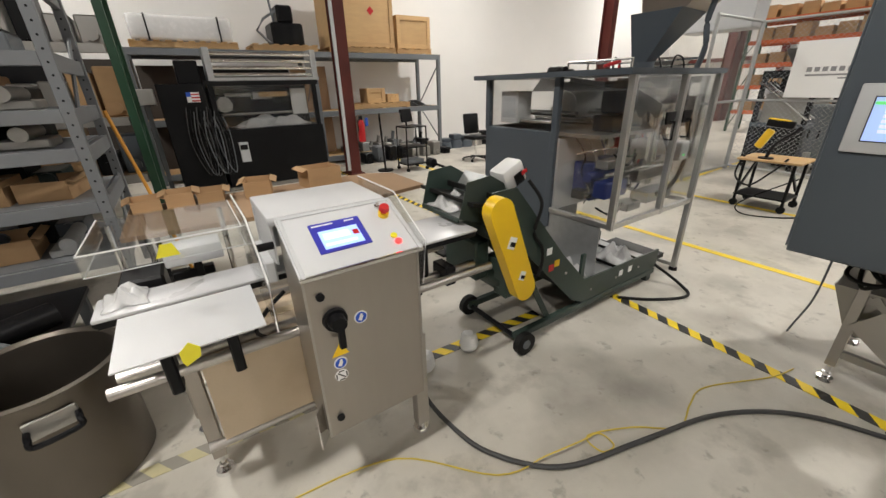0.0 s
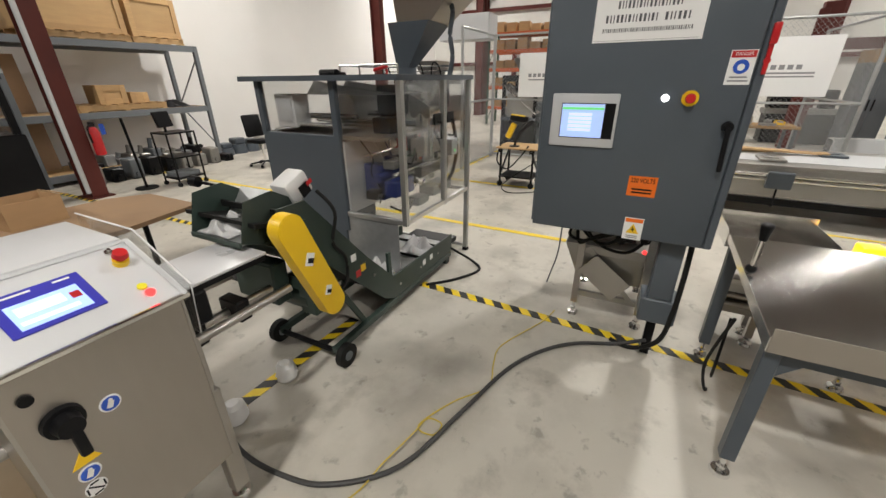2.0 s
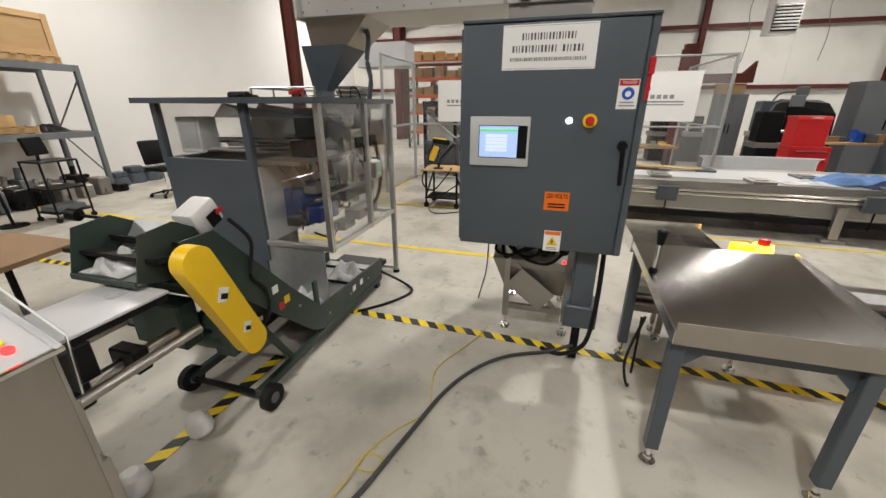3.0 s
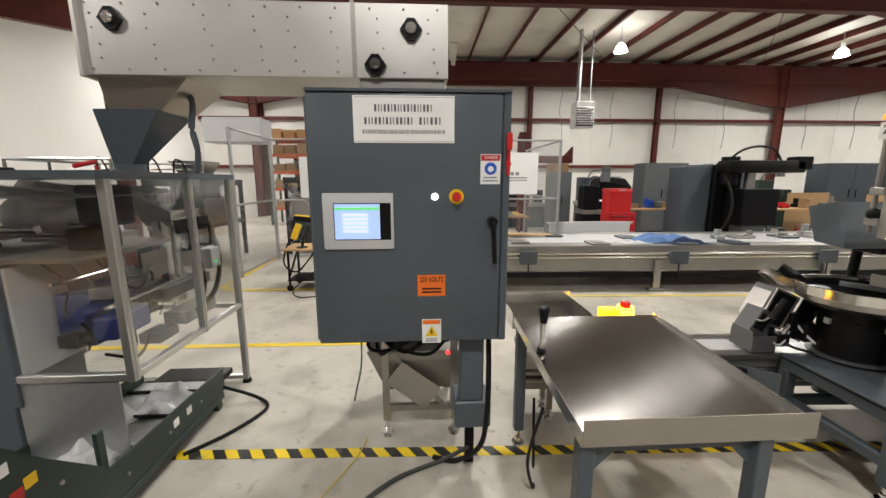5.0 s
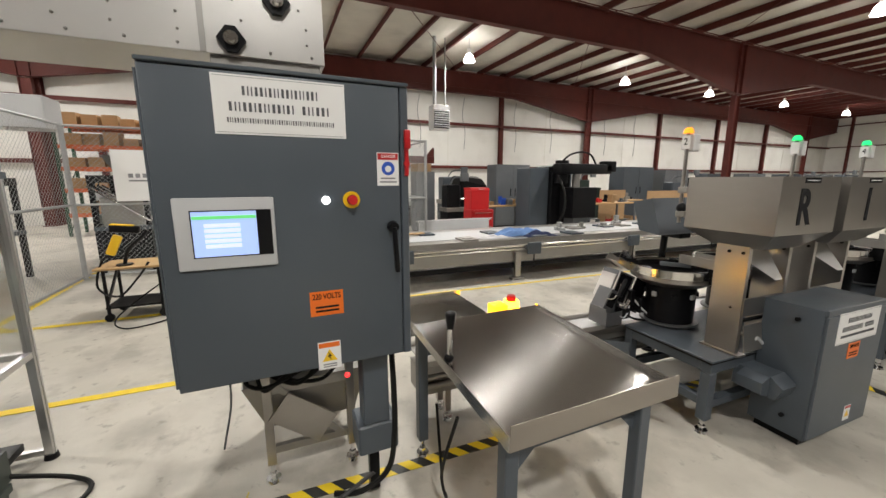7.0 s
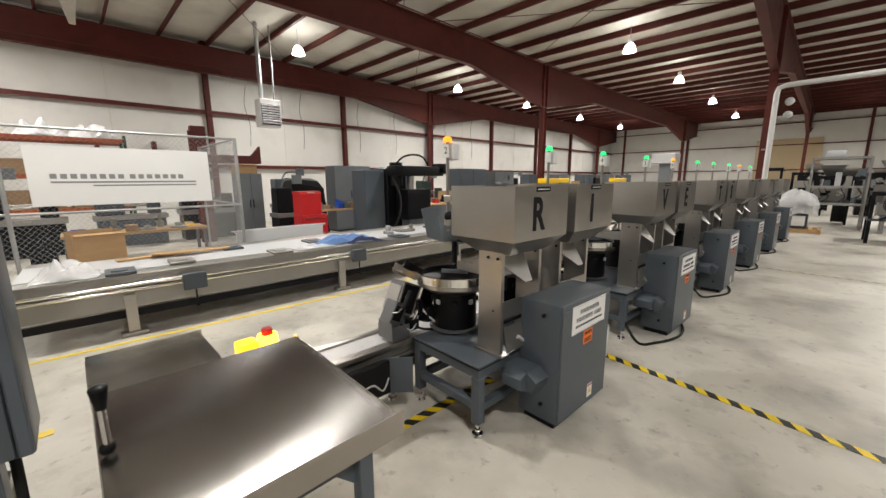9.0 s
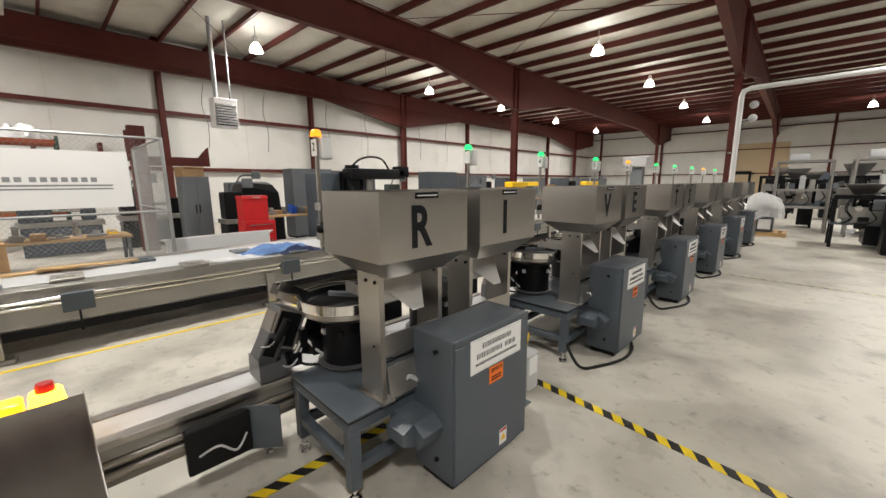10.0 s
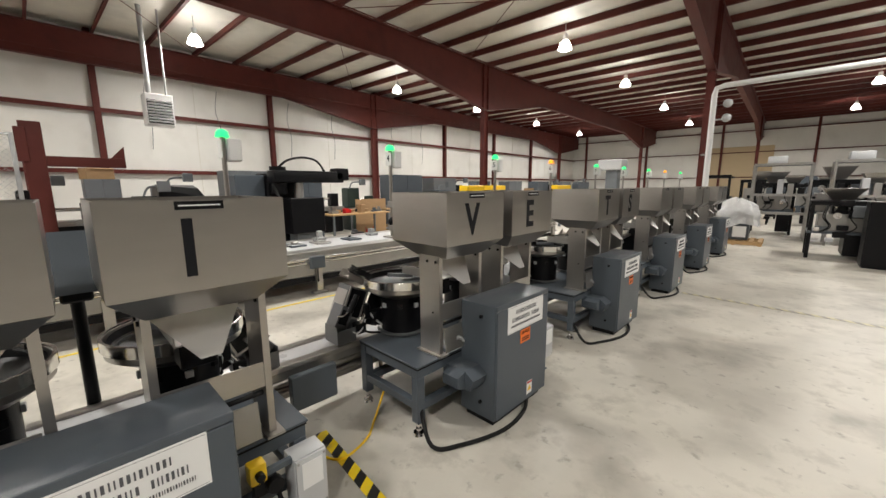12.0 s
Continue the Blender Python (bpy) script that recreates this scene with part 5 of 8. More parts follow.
stand, cab0, jbox = feeder_stand(), feeder_cabinet(), side_box()
hop_a, hop_b = hopper(-1.845), hopper(-2.53)
bowl_a, bowl_b = bowl_feeder(2.85, -2.09), bowl_feeder(2.85, -2.82)
out_a, out_b = outlet_unit(-1.62), outlet_unit(-3.29)
out_b.scale = (1, -1, 1)  # the second head is handed the other way
for k in range(1, UNITS):
    for ob in (stand, cab0, jbox, hop_a, hop_b, bowl_a, bowl_b, out_a, out_b):
        shifted(ob, (0, -PITCH * k, 0))
POLES = [(-1.86, AMBER_SOFT, "2"), (-3.07, GREEN_GLOW, ""), (-4.1, GREEN_GLOW, "4"), (-5.3, GREEN_GLOW, "5"), (-6.33, AMBER_SOFT, "6"), (-7.54, GREEN_GLOW, "7"), (-8.57, GREEN_GLOW, "8"), (-9.78, GREEN_GLOW, "9"), (-10.8, AMBER_SOFT, ""), (-12.0, GREEN_GLOW, "")]
for y, lens, no in POLES:
    status_pole(2.68, y, lens, no)
# stencilled letters on the first hoppers
firsts = [o for o in scene.objects if o.name.startswith("feed_hopper")]
firsts.sort(key=lambda o: -o.location.y)
for o, ch in zip(firsts, "RIVETS"):
    ORIGIN[o] = o.location.copy()
    yy = o.location.y + 0.05
    lettering("stencil_letter", ch, (2.1145, yy, 1.425), 0.2, -90, INK, o, depth=0.002, squeeze=0.78, bold=0.028)


# ---- belt conveyor behind the feeders ----
def line_conveyor():
    t = thing("line_conveyor", (3.06, -6, 0), "long low stainless belt conveyor with white belt", "conveyor")
    y0, y1 = -15.0, -0.1
    part("belt", Shape().box(3.0, y0, 0.462, 3.195, y1, 0.474), WHITE_BELT, t)
    for xa, xb in ((2.925, 2.998), (3.197, 3.255)):
        part("side_rail", Shape().box(xa, y0, 0.45, xb, y1, 0.488, 0.004), STEEL, t)
    part("web", Shape().box(2.955, y0, 0.385, 2.965, y1, 0.45), STEEL_DULL, t)
    for z in (0.3, 0.36):
        part("tie_tube", Shape().cyl((2.965, y0, z), (2.965, y1, z), 0.022, seg=12), STEEL, t)
    part("underframe", Shape().box(3.0, y0, 0.22, 3.2, y1, 0.4), STEEL_DULL, t)
    for i in range(12):
        y = -0.3 - i * 1.3
        for x in (3.03, 3.17):
            part("leg", Shape().box(x - 0.02, y - 0.02, 0.06, x + 0.02, y + 0.02, 0.222), STEEL, t)
            foot(t, x, y, 0.065)
    part("drive_cover", Shape().box(2.82, -1.45, 0.2, 2.872, -1.15, 0.44, 0.006), BLACK, t)
    part("panel_door", Shape().obox((2.8, -1.5, 0.32), (0.008, 0.2, 0.26), (0, 0, -40), 0.002), GREY_PAINT, t, "open grey drive cover")
    for i in range(1, 5):
        y = -1.45 - PITCH * i
        part("drive_cover", Shape().box(2.82, y - 0.02, 0.2, 2.872, y + 0.3, 0.44, 0.006), GREY_PAINT, t)
    part("wires", Shape().tube([(2.81, -1.2, 0.3), (2.77, -1.28, 0.34), (2.78, -1.36, 0.27), (2.8, -1.42, 0.33)], 0.006, 6), GREY_LIGHT, t)


line_conveyor()
d = thing("display_terminal", (3.3, -2.48, 0), "dark grey tilted display terminal on a black post", "display")
part("post", Shape().cyl((3.3, -2.48, 0), (3.24, -2.48, 1.22), 0.032, 0.028, 14).cyl((3.3, -2.48, 0), (3.3, -2.48, 0.02), 0.06, seg=16), BLACK, d)
part("housing", Shape().prism([(3.02, 1.15), (3.22, 1.17), (3.3, 1.4), (3.12, 1.44)], 1, -2.62, -2.13), GREY_PAINT, d, "wedge-shaped dark housing")
part("knob", Shape().cyl((3.16, -2.6, 1.36), (3.16, -2.66, 1.36), 0.032, seg=12), BLACK, d)
part("joint", Shape().ball((3.2, -2.48, 1.2), 0.06, 12).box(3.05, -2.54, 1.1, 3.22, -2.42, 1.17, 0.01), BLACK, d)
for k in range(UNITS - 1):
    y = -PITCH * k
    solo("power_cable", Shape().tube([(2.3, -4.0 + y, 0.2), (2.12, -3.93 + y, 0.03), (2.0, -4.1 + y, 0.014), (1.9, -4.4 + y, 0.014), (1.93, -4.7 + y, 0.014), (2.05, -4.9 + y, 0.05)], 0.014, 8), RUBBER, (2.1, -4 + y, 0), "thick black power cable looped on the concrete", "cable", "power cables")
solo("ground_wire", Shape().tube([(2.62, -3.3, 0.2), (2.55, -3.42, 0.02), (2.45, -3.5, 0.012), (2.5, -3.7, 0.01), (2.62, -3.85, 0.02), (2.66, -3.98, 0.2)], 0.008, 6), YELLOW, (2.5, -3.5, 0), "yellow-green wire lying under the stand", "wire")


def turned(pivot, degrees, shift=(0, 0, 0)):
    """A turn about an upright axis through the pivot, then a shift."""
    p = Vector(pivot)
    return Matrix.Translation(p + Vector(shift)) @ Matrix.Rotation(radians(degrees), 4, "Z") @ Matrix.Translation(-p)


# the whole feeder line stands slightly askew to the hall
LINE = turned((1.95, -2.5, 0), -2.1)
LINE_KINDS = ("feeder_stand", "feeder_cabinet", "junction_box", "feed_hopper", "bowl_feeder", "counting_head", "signal_pole", "line_conveyor", "display_terminal", "power_cable", "ground_wire")
for ob in list(scene.objects):
    if ob.parent is None and ob.name.split(".")[0] in LINE_KINDS:
        ob.matrix_basis = LINE @ ob.matrix_basis


# ---- long steel table beyond ----
def far_table():
    t = thing("transfer_table", (6.3, -5, 0), "long stainless transfer table with fixture plates", "table")
    x0, x1, y0, y1, z = 5.95, 7.45, -13.0, 0.45, 0.66
    part("top", Shape().box(x0 + 0.05, y0, z - 0.04, x1, y1, z, 0.003), STEEL_DULL, t)
    part("belt", Shape().box(x0 + 0.3, y0, z, x1 - 0.3, y1, z + 0.006), GREY_LIGHT, t)
    part("skirt", Shape().box(x0 + 0.05, y0, 0.3, x0 + 0.06, y1, z - 0.04), STEEL_DULL, t)
    part("back_skirt", Shape().box(x1 - 0.01, y0, 0.36, x1, y1, z - 0.04), STEEL_DULL, t)
    for zz in (0.5, 0.55):
        part("guide_tube", Shape().cyl((x0 + 0.02, y0, zz), (x0 + 0.02, y1, zz), 0.021, seg=12), STEEL_BRIGHT, t)
    part("lower_channel", Shape().box(x0 + 0.06, y0, 0.19, x0 + 0.1, y1, 0.27), BLACK, t)
    for i in range(7):
        y = -0.4 - 2.48 * i + 0.0
        for x in (x0 + 0.02, x1 - 0.2):
            part("leg", Shape().box(x - 0.03, y - 0.05, 0.05, x + 0.03, y + 0.05, 0.45, 0.003), STEEL, t)
            part("foot_pad", Shape().box(x - 0.06, y - 0.12, 0, x + 0.06, y + 0.12, 0.05, 0.01), STEEL_DULL, t)
    for i in range(7):
        y = -1.0 - 2.16 * i
        b = part("switch_box", Shape().box(x0 - 0.06, y - 0.12, 0.41, x0 + 0.0, y + 0.12, 0.6, 0.008), GREY_PAINT, t, "grey switch box on the rail")
        part("cord", Shape().cyl((x0 - 0.03, y, 0.41), (x0 - 0.03, y, 0.24), 0.01, seg=8).cyl((x0 - 0.03, y, 0.24), (x0 - 0.03, y, 0.2), 0.016, seg=8), BLACK, b)
    t.matrix_basis = turned((x0, -2.5, 0), -2.1) @ t.matrix_basis


far_table()
random.seed(4)
for i in range(13):
    y = -0.3 - 0.62 * i + random.uniform(-0.12, 0.12)
    x = random.choice((5.95, 6.15, 6.5, 6.75))
    solo("fixture_plate", Shape().box(x - 0.16, y - 0.13, 0.737, x + 0.16, y + 0.13, 0.765, 0.004).box(x - 0.08, y - 0.06, 0.765, x + 0.1, y + 0.08, 0.775), random.choice((STEEL_DULL, GREY_MID, GREY_PAINT)), (x, y, 0.737), "flat steel fixture plate on the transfer table", "fixture plate", "fixture plates")


def cloth(cx, cy, z, rx, ry, h, material, name, label, seed):
    noise_off = Vector((seed * 3.1, seed * 1.7, 0))
    bm = Shape()
    n = 18
    grid = []
    for i in range(n + 1):
        row = []
        for j in range(n + 1):
            u, v = 2 * i / n - 1, 2 * j / n - 1
            r = min(1.0, math.hypot(u, v))
            hh = h * max(0.0, 1 - r ** 3) * (0.55 + 0.9 * noise.noise(Vector((u * 2.2, v * 2.2, 0)) + noise_off))
            k = 1 + 0.22 * noise.noise(Vector((u * 1.5, v * 1.5, 5)) + noise_off)
            row.append(bm.bm.verts.new((cx + rx * u * k, cy + ry * v * k, z + 0.004 + max(0.0, hh))))
        grid.append(row)
    for i in range(n):
        for j in range(n):
            bm.bm.faces.new((grid[i][j], grid[i + 1][j], grid[i + 1][j + 1], grid[i][j + 1]))
    ob = solo(name, bm, material, (cx, cy, z), label, "cloth")
    md = ob.modifiers.new("thickness", "SOLIDIFY")
    md.thickness = 0.006
    return ob


cloth(6.2, -3.15, 0.737, 0.24, 0.48, 0.14, DENIM, "blue_jacket", "crumpled light blue work jacket on steel table", 1)
cloth(5.95, -3.4, 0.737, 0.14, 0.3, 0.1, DENIM_DARK, "navy_cloth", "crumpled navy cloth beside a blue jacket", 2)
cloth(6.0, -2.55, 0.737, 0.14, 0.28, 0.05, WHITE_BELT, "white_cloth", "flat white cloth on steel table", 3)
cloth(6.1, 0.05, 0.737, 0.25, 0.25, 0.2, WRAP, "plastic_bag", "crumpled clear plastic bag on steel table", 4)
for i, (x, y, w) in enumerate(((6.75, -0.7, 0.7), (6.68, -1.3, 0.6), (6.62, -0.95, 0.5))):
    solo("wood_board", Shape().obox((x, y, 0.752 + 0.02 * i), (0.14, w, 0.02), (0, 0, 8 - 9 * i), 0.002), PLYWOOD, (x, y, 0.74), "raw yellow wood board lying on table", "board", "wood boards")
# the table and its load stand askew to the hall as well
TABLE = turned((5.75, -2.5, 0), -2.1, (0.2, 0, -0.07))
for ob in list(scene.objects):
    if ob.parent is None and ob.name.split(".")[0] in ("fixture_plate", "blue_jacket", "navy_cloth", "white_cloth", "plastic_bag", "wood_board"):
        ob.matrix_basis = TABLE @ ob.matrix_basis
carton(7.6, -0.25, 0.0, 0.55, 0.5, 1.0, 8, True, "large torn open cardboard carton behind steel table")


# ---- things past the table ----
b = thing("divider_board", (9.05, -3.2, 0), "low white rounded divider board on feet", "board")
part("panel", Shape().box(9.02, -4.15, 0.03, 9.05, -2.35, 0.66, 0.012, 3), GREY_LIGHT, b)
part("edge_trim", Shape().tube([(9.035, -4.15, 0.05), (9.035, -4.16, 0.6), (9.035, -4.1, 0.665), (9.035, -2.4, 0.665), (9.035, -2.34, 0.6), (9.035, -2.34, 0.05)], 0.012, 6), WHITE_PLASTIC, b)
for y in (-2.6, -3.9):
    part("foot", Shape().box(8.9, y - 0.02, 0, 9.18, y + 0.02, 0.035), GREY_MID, b)


def tool_chest(x, y, w, h, material, label):
    t = thing("tool_chest", (x, y, 0), label, "tool chest")
    part("lower_cabinet", Shape().box(x, y - w / 2 - 0.12, 0.1, x + 0.45, y + w / 2, h * 0.62, 0.01), material, t)
    for i in range(4):
        z = 0.14 + i * (h * 0.62 - 0.16) / 4
        dr = part("drawer", Shape().box(x - 0.015, y - w / 2 - 0.1, z, x + 0.002, y + w / 2 - 0.02, z + (h * 0.62 - 0.2) / 4, 0.004), material, t)
        part("pull", Shape().box(x - 0.03, y - w / 2 - 0.05, z + 0.11, x - 0.014, y + w / 2 - 0.07, z + 0.125), CHROME, dr)
    part("upper_chest", Shape().box(x + 0.03, y - w / 2, h * 0.62, x + 0.42, y + w / 2, h - 0.06, 0.008), material, t)
    part("lid", Shape().prism([(x + 0.02, h - 0.06), (x + 0.43, h - 0.06), (x + 0.43, h), (x + 0.08, h)], 1, y - w / 2 - 0.01, y + w / 2 + 0.01), material, t)
    part("carry_handle", Shape().tube([(x + 0.02, y + 0.08, h - 0.03), (x - 0.02, y + 0.08, h - 0.03), (x - 0.02, y - 0.08, h - 0.03), (x + 0.02, y - 0.08, h - 0.03)], 0.01, 6, False), CHROME, t)
    for dx in (0.06, 0.38):
        for dy in (-w / 2 - 0.05, w / 2 - 0.06):
            part("caster", Shape().cyl((x + dx, y + dy - 0.02, 0.05), (x + dx, y + dy + 0.02, 0.05), 0.05, seg=14), RUBBER, t)


tool_chest(9.15, -4.0, 0.5, 1.4, RED, "red steel rolling tool chest with drawers")


def cabinet(x, y, w, dpt, h, material, label, z=0.0, handle=True):
    """A steel cabinet whose door looks to -x."""
    t = thing("steel_cabinet", (x, y, z), label, "cabinet")
    part("body", Shape().box(x, y - w / 2, z + 0.04, x + dpt, y + w / 2, z + h, 0.006), material, t)
    part("plinth", Shape().box(x + 0.03, y - w / 2 + 0.02, z, x + dpt - 0.02, y + w / 2 - 0.02, z + 0.041), BLACK, t)
    for a in (0, 1) if w > 0.6 else (0,):
        ww = w / (2 if w > 0.6 else 1)
        ya = y - w / 2 + a * ww
        dr = part("door", Shape().box(x - 0.014, ya + 0.008, z + 0.06, x + 0.002, ya + ww - 0.008, z + h - 0.02, 0.004), material, t)
        if handle:
            part("handle", Shape().box(x - 0.035, ya + ww * (0.85 if a == 0 else 0.12), z + h * 0.5, x - 0.013, ya + ww * (0.85 if a == 0 else 0.12) + 0.025, z + h * 0.62, 0.004), BLACK, dr)
    return t


cabinet(12.0, -3.65, 0.62, 0.5, 1.84, GREY_MID, "tall mid-grey steel cabinet behind a wire fence")
cabinet(12.0, -6.85, 1.35, 0.6, 2.1, GREY_MID, "wide grey electrical cabinet against the wall")
cabinet(11.0, -8.05, 0.9, 0.7, 2.05, GREY_PAINT, "dark slate machine cabinet with doors")
cabinet(12.0, -12.9, 1.7, 0.7, 2.1, GREY_PAINT, "dark slate guarded machine cabinet")
cabinet(12.0, -15.2, 1.5, 0.7, 2.0, GREY_MID, "grey machine enclosure with doors")
cabinet(13.0, -19.5, 1.2, 0.6, 1.9, GREY_PAINT, "dark slate cabinet beside a bench")

sf = thing("column_stub", (12.7, -2.7, 0), "dark red steel frame end standing behind a cabinet", "frame")
part("post", Shape().box(12.6, -2.86, 0, 12.8, -2.52, 3.05, 0.01), RED_STEEL, sf)
part("post_plate", Shape().box(12.56, -2.62, 2.2, 12.6, -2.44, 2.92, 0.01), RED_STEEL, sf)
part("beam", Shape().box(12.6, -4.2, 2.12, 12.8, -2.862, 2.34, 0.01), RED_STEEL, sf)
part("end_bracket", Shape().prism([(-4.2, 2.342), (-3.95, 2.342), (-4.2, 2.62)], 0, 12.62, 12.78), RED_STEEL, sf)
carton(12.25, -3.6, 1.84, 0.4, 0.5, 0.24, 14, True, "torn open brown carton on a steel cabinet")


def robot():
    t = thing("industrial_robot", (8.9, -6.4, 0), "black gantry robot with arm and cable loop", "robot")
    part("column", Shape().box(9.0, -6.65, 0.0, 9.6, -6.02, 1.95, 0.02), BLACK, t, "tall black machine column")
    part("side_cabinet", Shape().box(9.1, -6.01, 0.0, 9.7, -5.4, 1.9, 0.02), GREY_PAINT, t, "dark slate side cabinet")
    part("arm", Shape().box(8.6, -7.7, 1.74, 8.98, -6.0, 2.0, 0.03, 2), BLACK, t)
    part("shoulder", Shape().cyl((8.85, -6.2, 1.5), (8.85, -6.2, 2.08), 0.17, seg=20), BLACK, t)
    part("wrist", Shape().box(8.6, -7.85, 1.8, 8.9, -7.5, 2.08, 0.02), BLACK, t)
    part("spindle", Shape().cyl((8.75, -6.6, 1.38), (8.75, -6.6, 1.76), 0.1, seg=16), STEEL_DULL, t)
    part("tool_box", Shape().box(8.45, -7.05, 0.62, 8.95, -6.25, 1.4, 0.015), BLACK, t, "glossy black tool housing")
    part("pedestal", Shape().box(8.55, -6.9, 0, 8.9, -6.4, 0.63), GREY_MID, t)
    part("cable_loop", Shape().tube([(8.85, -6.2, 2.05), (8.8, -6.4, 2.22), (8.8, -6.75, 2.3), (8.8, -7.1, 2.24), (8.8, -7.3, 2.0)], 0.025, 8), RUBBER, t)
    part("hose", Shape().tube([(8.8, -6.05, 1.7), (8.6, -6.1, 1.3), (8.5, -6.05, 0.9), (8.55, -5.9, 0.5), (8.8, -5.7, 0.4)], 0.03, 8), RUBBER, t)


robot()


def bench(x, y, w, dpt, h, label, top=WOOD):
    t = thing("workbench", (x, y, 0), label, "workbench")
    part("top", Shape().box(x - dpt / 2, y - w / 2, h - 0.04, x + dpt / 2, y + w / 2, h, 0.004), top, t)
    for a in (-1, 1):
        for b in (-1, 1):
            px, py = x + a * (dpt / 2 - 0.05), y + b * (w / 2 - 0.05)
            part("leg", Shape().box(px - 0.025, py - 0.025, 0, px + 0.025, py + 0.025, h - 0.04), GREY_MID, t)
    part("shelf", Shape().box(x - dpt / 2 + 0.03, y - w / 2 + 0.03, 0.2, x + dpt / 2 - 0.03, y + w / 2 - 0.03, 0.22), GREY_MID, t)
    return t


def clutter(x0, x1, y0, y1, z, n, seed, big=1.0):
    """Loose shop items set down on a surface."""
    rnd = random.Random(seed)
    for i in range(n):
        x, y = rnd.uniform(x0, x1), y0 + (y1 - y0) * (i + 0.5) / n
        k = rnd.random()
        w, dd, h = rnd.uniform(0.1, 0.24) * big, rnd.uniform(0.1, 0.22) * big, rnd.uniform(0.06, 0.24) * big
        if k < 0.3:
            t = thing("parts_bin", (x, y, z), "small open plastic parts bin with hardware", "parts bin", "shop clutter")
            c = rnd.choice((BLUE, RED, YELLOW, GREY_MID, BLACK))
            part("tray", Shape().box(x - w / 2, y - dd / 2, z, x + w / 2, y + dd / 2, z + 0.008).box(x - w / 2, y - dd / 2, z, x - w / 2 + 0.006, y + dd / 2, z + h * 0.6).box(x + w / 2 - 0.006, y - dd / 2, z, x + w / 2, y + dd / 2, z + h).box(x - w / 2, y - dd / 2, z, x + w / 2, y - dd / 2 + 0.006, z + h * 0.8).box(x - w / 2, y + dd / 2 - 0.006, z, x + w / 2, y + dd / 2, z + h * 0.8), c, t)
            part("contents", Shape().ball((x, y, z + 0.03), w * 0.36, 8, 0.5), STEEL_DULL, t)
        elif k < 0.5:
            solo("machine_part", Shape().cyl((x, y, z), (x, y, z + h * 0.5), w * 0.45, seg=18).cyl((x, y, z + h * 0.5), (x, y, z + h), w * 0.22, seg=14), rnd.choice((STEEL_DULL, BLACK, GREY_MID)), (x, y, z), "turned metal machine part set on its end", "machine part", "shop clutter")
        elif k < 0.75:
            solo("machine_part", Shape().box(x - w / 2, y - dd / 2, z, x + w / 2, y + dd / 2, z + h * 0.4, 0.008).box(x - w / 4, y - dd / 4, z + h * 0.4, x + w / 3, y + dd / 4, z + h, 0.008).cyl((x, y - dd / 2 - 0.03, z + h * 0.2), (x, y + dd / 2 + 0.03, z + h * 0.2), 0.02, seg=8), rnd.choice((STEEL_DULL, BLACK, GREY_PAINT, GALV)), (x, y, z), "blocky metal machine part with a shaft", "machine part", "shop clutter")
        else:
            carton(x, y, z, w * 1.2, dd * 1.2, h, rnd.uniform(-15, 15), rnd.random() < 0.4, "small brown cardboard carton among shop parts", group="shop clutter")


bench(10.2, -5.2, 1.6, 0.7, 0.9, "work bench with tools and parts")
clutter(10.0, 10.4, -4.6, -5.9, 0.9, 7, 3)
bench(9.9, -8.9, 2.0, 0.8, 0.9, "work bench crowded with bins and parts")
clutter(9.7, 10.1, -8.1, -9.8, 0.9, 9, 5)
bench(11.0, -10.6, 1.8, 0.8, 0.9, "work bench crowded with tools")
clutter(10.8, 11.2, -9.9, -11.4, 0.9, 8, 6)
clutter(10.3, 10.9, -9.0, -12.0, 0.0, 5, 16, 2.2)
for (x, y, w, h) in ((10.6, -13.0, 2.6, 1.2), (10.6, -10.0, 1.2, 1.25), (12.5, -19.0, 3.0, 1.4), (12.5, -24.5, 3.0, 1.5)):
    p = thing("cardboard_screen", (x, y, 0), "tall sheet of tan cardboard standing as a screen", "cardboard sheet", "cardboard screens")
    part("sheet", Shape().box(x, y - w / 2, 0, x + 0.012, y + w / 2, h), CARDBOARD, p)
    part("prop", Shape().obox((x + 0.2, y, 0.3), (0.03, 0.03, 0.72), (0, -36, 0)), WOOD, p)
solo("black_tarp", Shape().loft([[(11.4, -5.6, 0), (12.2, -5.6, 0), (12.2, -4.5, 0), (11.4, -4.5, 0)], [(11.45, -5.5, 1.4), (12.1, -5.5, 1.5), (12.1, -4.55, 1.62), (11.45, -4.55, 1.6)], [(11.6, -5.4, 1.62), (12.0, -5.4, 1.7), (12.0, -4.6, 1.72), (11.6, -4.6, 1.7)]]), BLACK, (11.8, -5, 0), "machine shrouded in a black tarp", "covered machine")
for i in range(4):
    y = -14.5 - 3.2 * i
    bench(9.5 + 0.3 * i, y, 2.2, 0.8, 0.9, "work bench along the far aisle")
    clutter(9.3 + 0.3 * i, 9.7 + 0.3 * i, y + 1.0, y - 1.0, 0.9, 6, 20 + i, 1.5)
    cabinet(12.2, -21.5 - 3.4 * i, 1.4, 0.7, 1.9, GREY_PAINT if i % 2 else GREY_MID, "row of machine cabinets by the far wall")
for x, y, w in ((8.0, -13.5, 0.9), (7.2, -17.0, 1.2), (7.0, -10.9, 0.8)):
    b = thing("yellow_guard", (x, y, 0), "bright yellow steel machine guard on post", "guard", "yellow guards")
    part("hood", Shape().box(x, y - w / 2, 1.5, x + 0.3, y + w / 2, 1.66, 0.02), YELLOW, b)
    part("post", Shape().box(x + 0.1, y - 0.05, 0, x + 0.2, y + 0.05, 1.51), GREY_MID, b)


